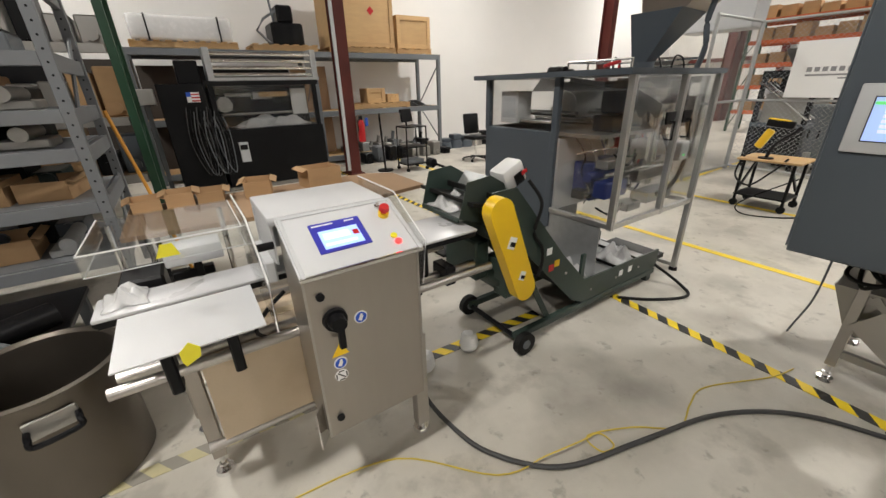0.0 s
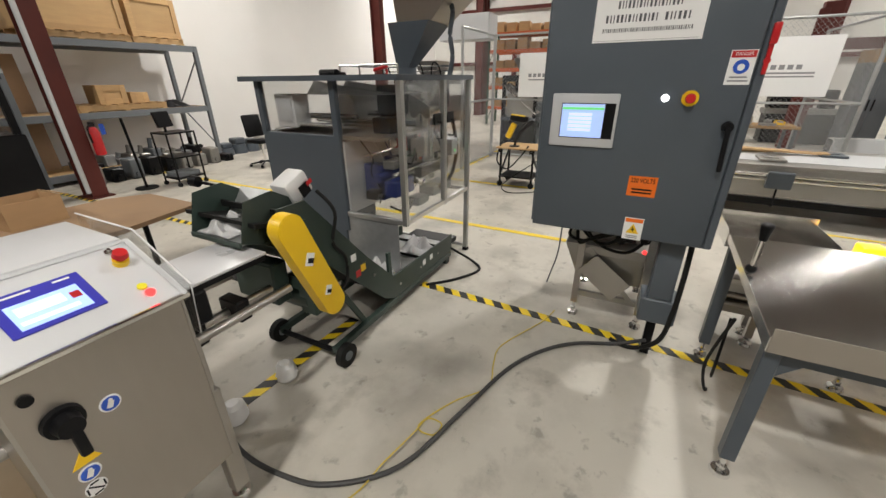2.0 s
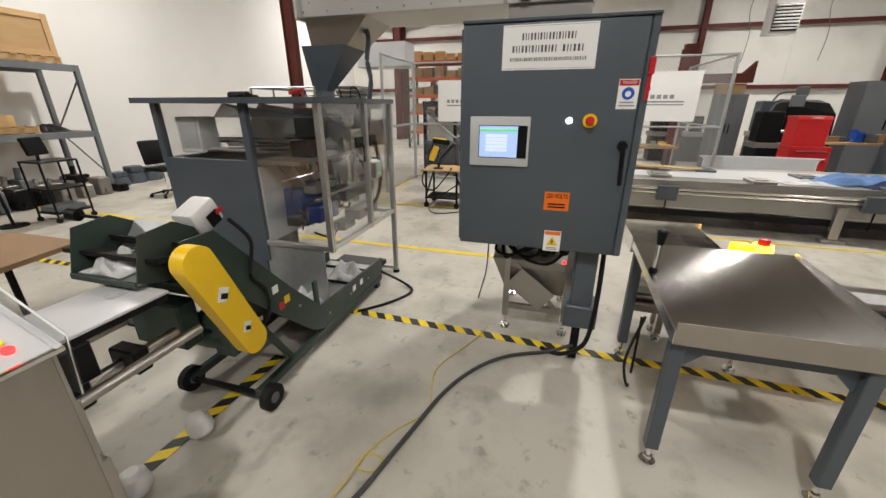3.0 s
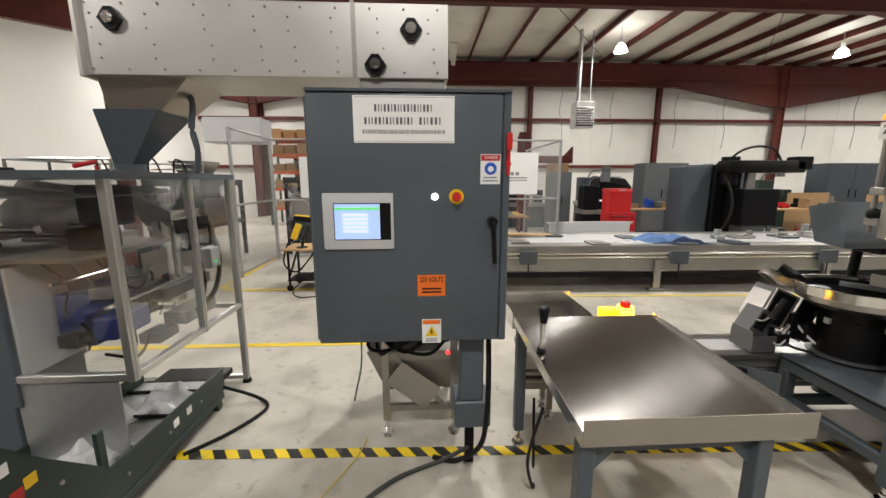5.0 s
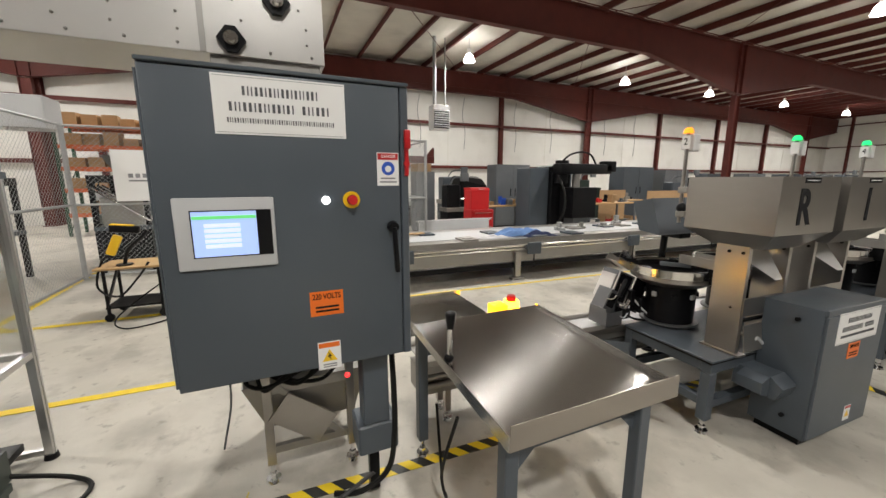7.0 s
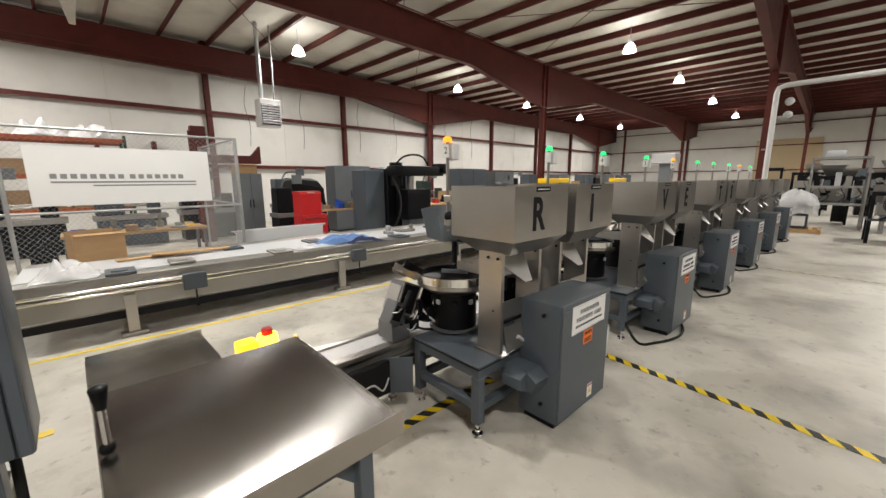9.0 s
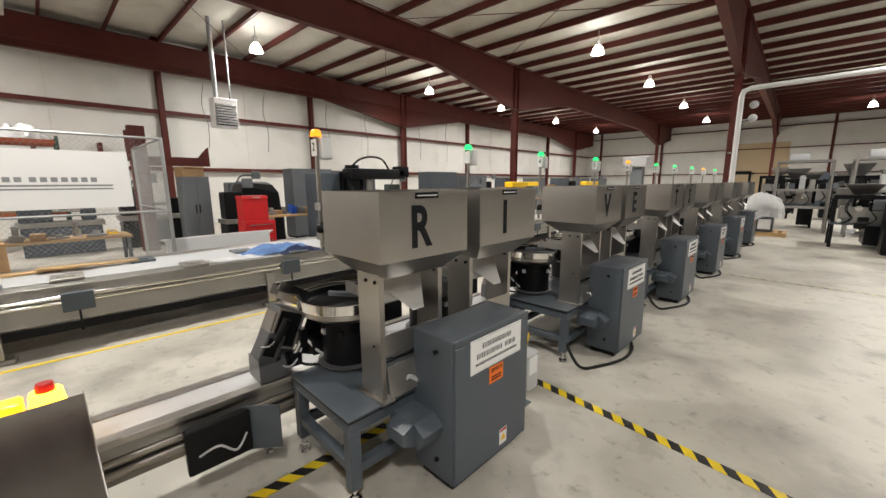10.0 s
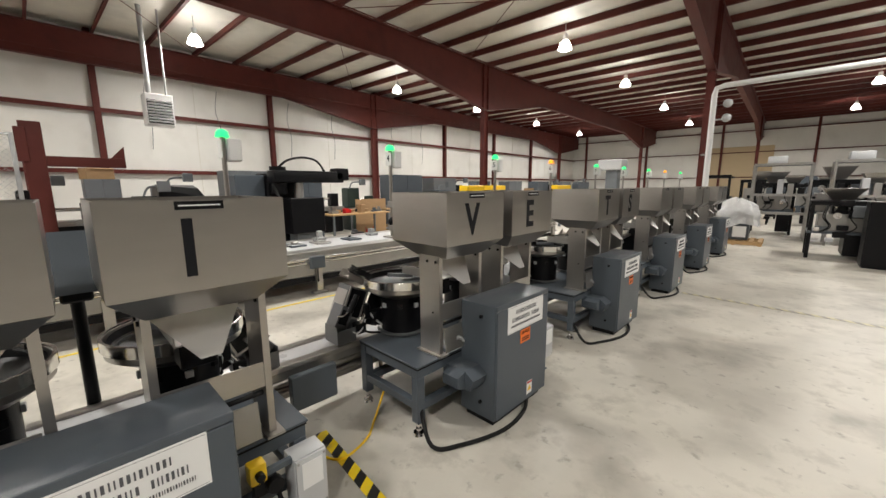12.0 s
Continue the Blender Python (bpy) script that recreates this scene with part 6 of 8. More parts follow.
def shop_machine(x, y, w, h, material, label):
    """A lathe-like machine tool on a cabinet base."""
    t = thing("machine_tool", (x, y, 0), label, "machine tool", "machine tools")
    part("base", Shape().box(x, y - w / 2, 0, x + 0.6, y + w / 2, h * 0.45, 0.02), material, t)
    part("bed", Shape().box(x - 0.04, y - w / 2 - 0.06, h * 0.45, x + 0.55, y + w / 2 + 0.06, h * 0.53, 0.01), STEEL_DULL, t)
    part("headstock", Shape().box(x + 0.05, y + w * 0.1, h * 0.53, x + 0.5, y + w * 0.5, h, 0.03), material, t)
    part("tailstock", Shape().box(x + 0.12, y - w * 0.45, h * 0.53, x + 0.4, y - w * 0.25, h * 0.8, 0.02), material, t)
    part("spindle", Shape().cyl((x + 0.25, y - w * 0.25, h * 0.7), (x + 0.25, y + w * 0.1, h * 0.7), 0.05, seg=14), STEEL_BRIGHT, t)
    part("handwheel", Shape().lathe((x - 0.02, y - w * 0.1, h * 0.5), [(0.07, -0.01), (0.09, -0.01), (0.09, 0.01), (0.07, 0.01), (0.07, -0.01)], 18), STEEL, t)
    part("control_arm", Shape().tube([(x + 0.3, y + w * 0.3, h), (x + 0.3, y + w * 0.2, h + 0.2), (x + 0.1, y, h + 0.22)], 0.025, 8), GREY_MID, t)
    part("control_box", Shape().box(x, y - 0.14, h + 0.1, x + 0.12, y + 0.1, h + 0.34, 0.01), GREY_MID, t)


for x, y, w, h, m in ((11.2, -4.6, 1.1, 1.45, BLACK), (13.2, -5.6, 1.6, 1.7, GREY_PAINT), (12.8, -9.6, 1.5, 1.75, BLACK), (12.8, -11.3, 1.3, 1.6, GREEN_DARK), (12.4, -17.2, 1.6, 1.7, BLACK), (11.2, -14.6, 1.3, 1.5, GREY_PAINT), (13.5, -3.0, 1.4, 1.6, BLACK), (13.5, -1.2, 1.4, 1.5, GREY_PAINT), (13.0, 0.8, 1.5, 1.6, BLACK), (12.0, -26.5, 2.0, 1.7, BLACK), (11.6, -30.0, 2.0, 1.8, GREY_PAINT)):
    shop_machine(x, y, w, h, m, "dark machine tool with headstock and handwheel")
clutter(8.2, 8.6, -7.6, -11.5, 0.0, 8, 71, 2.6)
clutter(7.6, 8.2, -2.4, -6.0, 0.0, 7, 72, 2.2)
clutter(6.4, 6.8, -3.9, -12.0, 0.667, 14, 73, 0.9)


# ---- chain-link cage with banners ----
def fence_run(ax, ay, bx, by, h, step=0.075, tag=""):
    d = Vector((bx - ax, by - ay, 0))
    n = d.normalized()
    t = thing("chain_link_fence", (ax, ay, 0), "galvanised chain-link fence panel on round posts", "fence", "cage fences")
    ln = d.length
    cnt = max(1, round(ln / 2.4))
    for i in range(cnt + 1):
        p = Vector((ax, ay, 0)) + d * i / cnt
        part("post", Shape().cyl(p, p + Vector((0, 0, h)), 0.026, seg=10), GALV, t)
    for z in (0.06, 1.2, h - 0.02):
        part("rail", Shape().cyl(Vector((ax, ay, z)), Vector((bx, by, z)), 0.02, seg=8), GALV, t)
    verts, faces = [], []
    w = 0.002
    side = Vector((-n.y, n.x, 0)) * w

    def wire(p, q):
        dd = (q - p).normalized()
        nz = dd.cross(side).normalized() * w
        k = len(verts)
        for c in (p, q):
            verts.extend([c + side, c + nz, c - side - nz * 0.5])
        faces.extend([(k, k + 1, k + 4, k + 3), (k + 1, k + 2, k + 5, k + 4), (k + 2, k, k + 3, k + 5)])
    o = Vector((ax, ay, 0))
    s = -h
    while s < ln:
        for up in (1, -1):
            a, b = s, s + h
            lo, hi = max(a, 0), min(b, ln)
            if hi > lo:
                z1, z2 = (lo - a), (hi - a)
                if up < 0:
                    z1, z2 = h - z1, h - z2
                wire(o + n * lo + Vector((0, 0, z1)), o + n * hi + Vector((0, 0, z2)))
        s += step
    me = bpy.data.meshes.new("mesh_wire")
    me.from_pydata([v - o for v in verts], [], faces)
    me.materials.append(GALV)
    wob = new("mesh_wire", me)
    wob.parent = t
    tagged(wob, "fine diagonal wire mesh", kind="stuff")
    return t


fence_run(8.75, -2.4, 8.75, 3.5, 2.42)
fence_run(7.1, 3.5, 8.7, 3.5, 2.42)
fence_run(8.78, -2.4, 11.4, -2.4, 2.42)


def banner(x, y0, y1, z0, z1, rows, label):
    t = thing("banner", (x, (y0 + y1) / 2, z0), label, "banner")
    part("sheet", Shape().box(x - 0.006, y1, z0, x, y0, z1), PAPER, t)
    w = y0 - y1
    for zf, hf, a, b, ink in rows:
        zc, h = z0 + (z1 - z0) * zf, (z1 - z0) * hf
        part("print_line", Shape().box(x - 0.008, y0 - w * b, zc - h / 2, x - 0.005, y0 - w * a, zc + h / 2), ink, t)
    for y in (y0 - 0.05, y1 + 0.05):
        part("cable_tie", Shape().box(x - 0.002, y - 0.01, z1 - 0.06, x + 0.03, y + 0.01, z1 - 0.05), BLACK, t)


BIG = [(0.5, 0.08, 0.1 + 0.048 * i, 0.1 + 0.048 * i + 0.032, INK_GREY) for i in range(8)] + [(0.5, 0.08, 0.5 + 0.048 * i, 0.532 + 0.048 * i, INK_GREY) for i in range(7)] + [(0.4, 0.03, 0.1, 0.9, INK_GREY), (0.34, 0.025, 0.3, 0.9, INK_GREY)]
banner(8.715, 0.3, -1.92, 1.3, 2.15, BIG, "long white banner with faded print on fence")
banner(8.715, 2.95, 1.0, 1.25, 2.06, BIG, "white banner with faded print on fence")
cabinet(9.6, 2.6, 1.0, 0.5, 1.1, GREY_MID, "low grey cabinet inside the cage")
bench(9.5, -0.9, 2.0, 0.7, 0.8, "bench inside the wire cage")
clutter(9.3, 9.7, 0.0, -1.8, 0.8, 8, 31)
clutter(9.2, 9.8, 2.0, -2.0, 0.0, 6, 33, 2.0)
clutter(8.9, 11.0, 3.2, 1.8, 0.0, 5, 34, 2.4)


def pallet_rack(x, y0, y1, levels, h, dpt=1.0, upright=GREEN_RACK, beam=ORANGE_RACK, label=""):
    t = thing("pallet_rack", (x, (y0 + y1) / 2, 0), label or "tall pallet rack with orange beams and cartons", "pallet rack", "pallet racks")
    for y in (y0, y1):
        for xx in (x, x + dpt):
            part("upright", Shape().box(xx - 0.04, y - 0.035, 0, xx + 0.04, y + 0.035, h, 0.003), upright, t)
        for i in range(int(h)):
            part("brace", Shape().cyl((x, y, i + 0.1), (x + dpt, y, i + 0.9), 0.015, seg=6), upright, t)
    for z in levels:
        for xx in (x, x + dpt):
            part("beam", Shape().box(xx - 0.025, y0 + 0.035, z - 0.06, xx + 0.025, y1 - 0.035, z + 0.05, 0.003), beam, t)
        part("shelf_deck", Shape().box(x + 0.025, y0 + 0.04, z + 0.03, x + dpt - 0.025, y1 - 0.04, z + 0.05), WOOD, t)
    return t


pallet_rack(15.0, 3.2, 6.0, (0.6, 1.3, 1.9, 2.5, 3.05), 3.2)
pallet_rack(15.0, -1.4, 1.4, (0.9, 1.8, 2.75), 2.9)
rnd = random.Random(9)
for z in (0.65, 1.35, 1.95, 2.55, 3.1):
    for i in range(6):
        carton(15.4, 3.5 + 0.44 * i, z, 0.4, 0.36, rnd.uniform(0.22, 0.4), rnd.uniform(-6, 6), False, "sealed brown carton on the rack", group="rack cartons")
for z in (0.95, 1.85):
    for i in range(4):
        carton(15.4, -1.0 + 0.62 * i, z, 0.5, 0.5, rnd.uniform(0.3, 0.6), rnd.uniform(-8, 8), False, "sealed brown carton on the rack", group="rack cartons")
for y in (-0.8, 0.2):
    cloth(15.4, y, 2.8, 0.45, 0.55, 0.45, WRAP, "wrapped_load", "load under clear plastic wrap on rack", 7 + y)


# ---- checkweigher ----
def checkweigher():
    t = thing("checkweigher", (0.7, 1.8, 0), "stainless checkweigher with sloped control console", "checkweigher")
    x0, x1, y0, yt, zt = 0.535, 0.945, 1.62, 1.86, 1.15
    prof = [(y0, 0.36), (yt, 0.36), (yt, zt - 0.012), (y0, 1.018)]
    part("console", Shape().prism(prof, 0, x0, x1), STEEL_W, t, "grained stainless console body")
    n = Vector((0, 1.03 - zt, yt - y0)).normalized()
    ang = math.degrees(math.atan2(zt - 1.03, yt - y0))
    up = Vector((0, yt - y0, zt - 1.03)).normalized()
    xc = (x0 + x1) / 2

    def onface(x, v, dn=0.0):
        """A point of the sloped face: x, the way up the slope from its lower edge, and the height off it."""
        return Vector((x, y0, 1.03)) + up * v + n * dn
    part("control_face", Shape().obox(onface(xc + 0.008, 0.13, -0.005), (x1 - x0 + 0.025, 0.285, 0.012), (ang, 0, 0), 0.004, 2), FACE_WHITE, t, "pale sloped control face")
    part("face_frame", Shape().obox(onface(x0 + 0.008, 0.13, 0.002), (0.014, 0.285, 0.006), (ang, 0, 0), 0.002).obox(onface(x1 + 0.008, 0.13, 0.002), (0.014, 0.285, 0.006), (ang, 0, 0), 0.002).obox(onface(xc + 0.008, 0.265, 0.002), (x1 - x0, 0.014, 0.006), (ang, 0, 0), 0.002), GREY_LIGHT, t)
    part("front_lip", Shape().box(x0 - 0.004, y0 - 0.014, 1.012, x1 + 0.02, y0 + 0.004, 1.03, 0.004), STEEL_BRIGHT, t)
    for xe in (x0 + 0.002, x1 - 0.002):
        part("door_edge", Shape().box(xe - 0.004, y0 - 0.003, 0.36, xe + 0.004, y0 + 0.001, 1.01), STEEL, t)
    s = part("touch_screen", Shape().obox(onface(0.713, 0.137, 0.003), (0.182, 0.14, 0.006), (ang, 0, 0), 0.002), BLUE_FRAME, t, "blue bezel touch screen")
    part("display", Shape().obox(onface(0.712, 0.122, 0.0065), (0.138, 0.084, 0.002), (ang, 0, 0)), SCREEN, s, "lit pale blue page")
    part("page_field", Shape().obox(onface(0.7, 0.135, 0.0078), (0.09, 0.03, 0.001), (ang, 0, 0)), SCREEN_WHITE, s)
    part("page_row", Shape().obox(onface(0.705, 0.098, 0.0078), (0.11, 0.012, 0.001), (ang, 0, 0)), SCREEN_WHITE, s)
    part("page_block", Shape().obox(onface(0.766, 0.13, 0.0078), (0.02, 0.022, 0.001), (ang, 0, 0)), RED, s)
    part("title_strip", Shape().obox(onface(0.668, 0.193, 0.0065), (0.075, 0.006, 0.001), (ang, 0, 0)).obox(onface(0.765, 0.193, 0.0065), (0.035, 0.006, 0.001), (ang, 0, 0)), PAPER, s)
    e = part("emergency_stop", Shape().cyl(onface(0.898, 0.185), onface(0.898, 0.185, 0.018), 0.02, seg=20), YELLOW, t, "red stop button with yellow collar")
    part("button", Shape().cyl(onface(0.898, 0.185, 0.018), onface(0.898, 0.185, 0.03), 0.012, seg=16).cyl(onface(0.898, 0.185, 0.03), onface(0.898, 0.185, 0.045), 0.02, 0.017, 20), RED, e)
    part("start_button", Shape().cyl(onface(0.888, 0.074), onface(0.888, 0.074, 0.006), 0.012, seg=16), LEMON, t)
    part("stop_lamp", Shape().cyl(onface(0.891, 0.043), onface(0.891, 0.043, 0.008), 0.012, seg=16), RED_GLOW, t, "lit red button")
    part("key_switch", Shape().cyl(onface(0.895, 0.235), onface(0.895, 0.235, 0.008), 0.011, seg=14).cyl(onface(0.895, 0.235, 0.008), onface(0.895, 0.235, 0.018), 0.005, seg=8), STEEL_BRIGHT, t)
    part("hood", Shape().box(x0 - 0.025, yt + 0.012, zt - 0.025, x1 + 0.005, 2.22, zt + 0.008, 0.006, 2).box(x0 - 0.025, 2.19, 0.93, x1 + 0.005, 2.218, zt - 0.026, 0.004).box(x0 - 0.02, yt + 0.02, 0.98, x0 - 0.012, 2.188, zt - 0.026), FACE_WHITE, t, "white weigh cell hood")
    part("weigh_block", Shape().box(x0 - 0.06, 1.9, 0.905, x0 - 0.022, 2.16, 0.99, 0.006), FACE_WHITE, t)
    for a in (x0 - 0.09, x1 + 0.03):
        p = part("side_shield", Shape().prism([(y0 + 0.02, 0.86), (2.2, 0.86), (2.2, zt + 0.03), (yt - 0.02, zt + 0.03), (y0 - 0.01, 1.05)], 0, a, a + 0.005), CLEAR_TRAY, t, "clear side shield")
        p.visible_shadow = False
        part("shield_edge", Shape().tube([(a, 2.2, zt + 0.031), (a, yt - 0.02, zt + 0.031), (a, y0 - 0.01, 1.05), (a, y0 + 0.02, 0.86)], 0.003, 6, False), WHITE_PLASTIC, p, "bright polished shield edge")
    part("shield_knob", Shape().cyl((x0 - 0.085, y0 + 0.17, 1.09), (x0 - 0.03, y0 + 0.17, 1.09), 0.013, seg=12), BLACK, t)
    for z in (0.948, 0.435):
        part("door_lock", Shape().cyl((x0 + 0.047, y0, z), (x0 + 0.047, y0 - 0.008, z), 0.014, seg=14), BLACK, t)
    sx, sz = 0.617, 0.853
    h = part("main_switch", Shape().cyl((sx, y0, sz), (sx, y0 - 0.016, sz), 0.042, 0.04, 24).cyl((sx, y0 - 0.016, sz), (sx, y0 - 0.05, sz), 0.03, 0.026, 20), BLACK, t, "black rotary main switch")
    part("lever", Shape().obox((sx + 0.003, y0 - 0.042, sz - 0.052), (0.024, 0.02, 0.085), (0, 0, 0), 0.006, 2), BLACK, h)
    part("warning_triangle", Shape().prism([(sx - 0.03, sz - 0.15), (sx + 0.032, sz - 0.15), (sx + 0.002, sz - 0.1)], 1, y0 - 0.002, y0 + 0.001), YELLOW, t)
    for px, z, m in ((0.706, 0.826, BLUE), (0.613, 0.672, BLUE), (0.61, 0.619, INK)):
        k = part("mandatory_label", Shape().cyl((px, y0 + 0.001, z), (px, y0 - 0.002, z), 0.024, seg=24), PAPER, t, "round printed label")
        if m is INK:
            part("symbol", Shape().obox((px, y0 - 0.0025, z), (0.038, 0.001, 0.004), (0, 45, 0)).obox((px, y0 - 0.0025, z + 0.018), (0.02, 0.001, 0.004)).obox((px, y0 - 0.0025, z - 0.018), (0.02, 0.001, 0.004)).obox((px - 0.018, y0 - 0.0025, z), (0.004, 0.001, 0.02)).obox((px + 0.018, y0 - 0.0025, z), (0.004, 0.001, 0.02)), INK, k)
        else:
            part("symbol", Shape().cyl((px, y0 - 0.002, z), (px, y0 - 0.003, z), 0.02, seg=20), m, k)
        if m is BLUE:
            part("figure", Shape().obox((px - 0.001, y0 - 0.0035, z - 0.002), (0.013, 0.001, 0.02), (0, 25, 0)).cyl((px + 0.002, y0 - 0.003, z + 0.01), (px + 0.002, y0 - 0.004, z + 0.01), 0.005, seg=10), PAPER, k)
    part("corner_post", Shape().box(x1 - 0.01, y0 + 0.06, 0.1, x1 + 0.05, y0 + 0.11, 0.6, 0.003), STEEL, t)
    part("leg", Shape().box(x1 + 0.01, y0 + 0.1, 0.1, x1 + 0.055, y0 + 0.145, 0.8, 0.003), STEEL, t)
    foot(t, x1 + 0.04, y0 + 0.13, 0.1)
    part("leg_panel", Shape().obox((x0 - 0.012, y0 + 0.035, 0.4), (0.075, 0.004, 0.17), (0, 0, 50)), STEEL_BRIGHT, t)
    for x, y in ((0.15, 2.06), (0.1, 2.36), (0.97, 2.3)):
        part("leg", Shape().box(x - 0.026, y - 0.026, 0.1, x + 0.026, y + 0.026, 0.68, 0.003), STEEL_W, t)
        foot(t, x, y, 0.1)
    for y, z in ((1.86, 0.7), (2.0, 0.66), (2.3, 0.66)):
        part("frame_tube", Shape().cyl((-0.04, y, z), (1.5, y, z), 0.02, seg=14), STEEL, t)
    for y, z in ((1.93, 0.27), (2.36, 0.27)):
        part("lower_tube", Shape().cyl((0.14, y, z), (0.95, y, z), 0.02, seg=12), STEEL, t)
    # infeed belt, front guide plate, and outfeed belt
    for a, b, ya, yb, nm in ((-0.04, 0.47, 1.985, 2.15, "infeed_belt"), (1.0, 1.45, 1.9, 2.2, "outfeed_belt"), (0.5, 0.93, 2.0, 2.17, "weigh_belt")):
        bb = part(nm, Shape().box(a, ya, 0.885, b, yb, 0.9, 0.006, 2), WHITE_BELT, t, "white conveyor belt")
        part("bed", Shape().box(a + 0.01, ya + 0.004, 0.862, b - 0.01, yb - 0.004, 0.885), BLACK, bb)
        part("roller", Shape().cyl((a + 0.012, ya + 0.01, 0.878), (a + 0.012, yb - 0.01, 0.878), 0.014, seg=10), BLACK, bb)
    part("guide_plate", Shape().obox((0.225, 1.82, 0.885), (0.39, 0.29, 0.006), (3, 0, 0), 0.001), FACE_WHITE, t, "white front guide plate")
    for x in (0.13, 0.32):
        part("clamp", Shape().box(x - 0.018, 1.83, 0.63, x + 0.018, 1.9, 0.87, 0.006), BLACK, t)
    for x in (1.1, 1.3):
        part("clamp", Shape().box(x - 0.03, 1.92, 0.62, x + 0.03, 2.05, 0.72, 0.006), BLACK, t)
    part("motor", Shape().box(1.02, 1.9, 0.72, 1.16, 2.02, 0.86, 0.008), BLACK, t)
    part("diamond_label", Shape().prism([(0.195, 0.83), (0.235, 0.85), (0.24, 0.88), (0.215, 0.905), (0.188, 0.88), (0.188, 0.85)], 1, 1.668, 1.671), LEMON, t)
    for nm, g in (("cover_top", Shape().box(-0.02, 2.056, 1.09, 0.44, 2.5, 1.096, 0.002)), ("cover_front", Shape().box(-0.02, 2.05, 1.02, 0.44, 2.055, 1.096)),
                  ("cover_end", Shape().box(-0.026, 2.05, 1.02, -0.021, 2.5, 1.096)), ("cover_end", Shape().box(0.441, 2.05, 1.02, 0.446, 2.5, 1.096))):
        tr = part(nm, g, CLEAR_TRAY, t, "clear acrylic tunnel cover panel")
        tr.visible_shadow = False
    part("cover_edge", Shape().tube([(-0.024, 2.5, 1.094), (-0.024, 2.052, 1.094), (0.444, 2.052, 1.094), (0.444, 2.5, 1.094)], 0.003, 6, False), WHITE_PLASTIC, t, "bright polished acrylic edge")
    part("cover_edge", Shape().tube([(-0.024, 2.5, 1.02), (-0.024, 2.052, 1.02), (0.444, 2.052, 1.02), (0.444, 2.5, 1.02)], 0.0022, 6, False), GREY_LIGHT, t)
    for x in (0.02, 0.4):
        part("cover_arm", Shape().cyl((x, 2.4, 0.66), (x, 2.4, 1.09), 0.012, seg=10), STEEL_BRIGHT, t)
    part("cover_label", Shape().prism([(0.17, 1.04), (0.24, 1.04), (0.225, 1.085), (0.19, 1.085)], 1, 2.04, 2.044), LEMON, t)
    part("photo_eye", Shape().box(0.17, 2.2, 0.935, 0.37, 2.32, 1.005, 0.008, 2), FACE_WHITE, t, "white sensor box over the belt")
    part("photo_eye_bracket", Shape().box(0.255, 2.33, 0.66, 0.285, 2.345, 0.99, 0.002).box(0.22, 2.318, 0.95, 0.32, 2.332, 0.99, 0.002), BLACK, t)
    part("drive_box", Shape().box(0.02, 2.17, 0.72, 0.16, 2.34, 0.93, 0.01), BLACK, t)
    part("cable", Shape().tube([(0.52, 1.9, 0.86), (0.44, 1.86, 0.82), (0.4, 1.9, 0.72), (0.5, 1.95, 0.62)], 0.008, 6), BLACK, t)


checkweigher()
cloth(0.05, 2.09, 0.902, 0.06, 0.07, 0.06, WRAP, "poly_bag", "crumpled clear poly bag on the white belt", 17)
carton(0.42, 2.145, 0.289, 0.44, 0.46, 0.355, 0, False, "closed pale kraft carton resting on the lower tubes", KRAFT_PALE)
for x, y in ((1.22, 2.1), (1.55, 2.1)):
    solo("floor_pad", Shape().loft([[(x + r * (1 + 0.22 * noise.noise(Vector((k * 0.9, z * 40, x)))) * math.cos(k * math.pi / 7), y + r * (1 + 0.25 * noise.noise(Vector((z * 40, k * 0.8, y + x)))) * math.sin(k * math.pi / 7), z) for k in range(14)] for r, z in ((0.05, 0.005), (0.062, 0.03), (0.055, 0.07), (0.05, 0.1), (0.03, 0.118))]), WHITE_PLASTIC, (x, y, 0.005), "small crumpled white foam block on tape", "foam block", "foam blocks")


# ---- stock pot ----
def stock_pot():
    cx, cy = -0.375, 2.46
    t = thing("stock_pot", (cx, cy, 0), "large dull stainless stock pot with loop handles", "pot")
    part("pot", Shape().lathe((cx, cy, 0), [(0.0001, 0.0), (0.25, 0.0), (0.262, 0.015), (0.265, 0.54), (0.285, 0.545), (0.288, 0.56), (0.27, 0.566), (0.256, 0.55), (0.254, 0.03), (0.0001, 0.02)], 48), POT_STEEL, t)
    for a in (-75, 105):
        r = radians(a)
        o = Vector((cx + 0.265 * math.cos(r), cy + 0.265 * math.sin(r), 0.45))
        u, v = Vector((-math.sin(r), math.cos(r), 0)), Vector((math.cos(r), math.sin(r), 0))
        hd = part("handle", Shape().tube([o + u * 0.07, o + u * 0.07 + v * 0.05, o + u * 0.06 + v * 0.06 - Vector((0, 0, 0.03)), o - u * 0.06 + v * 0.06 - Vector((0, 0, 0.03)), o - u * 0.07 + v * 0.05, o - u * 0.07], 0.011, 8), BLACK, t, "black coated loop handle")
        part("mount_plate", Shape().obox(o + v * 0.004, (0.012, 0.15, 0.08), (0, 0, a), 0.004), STEEL_DULL, hd)


stock_pot()


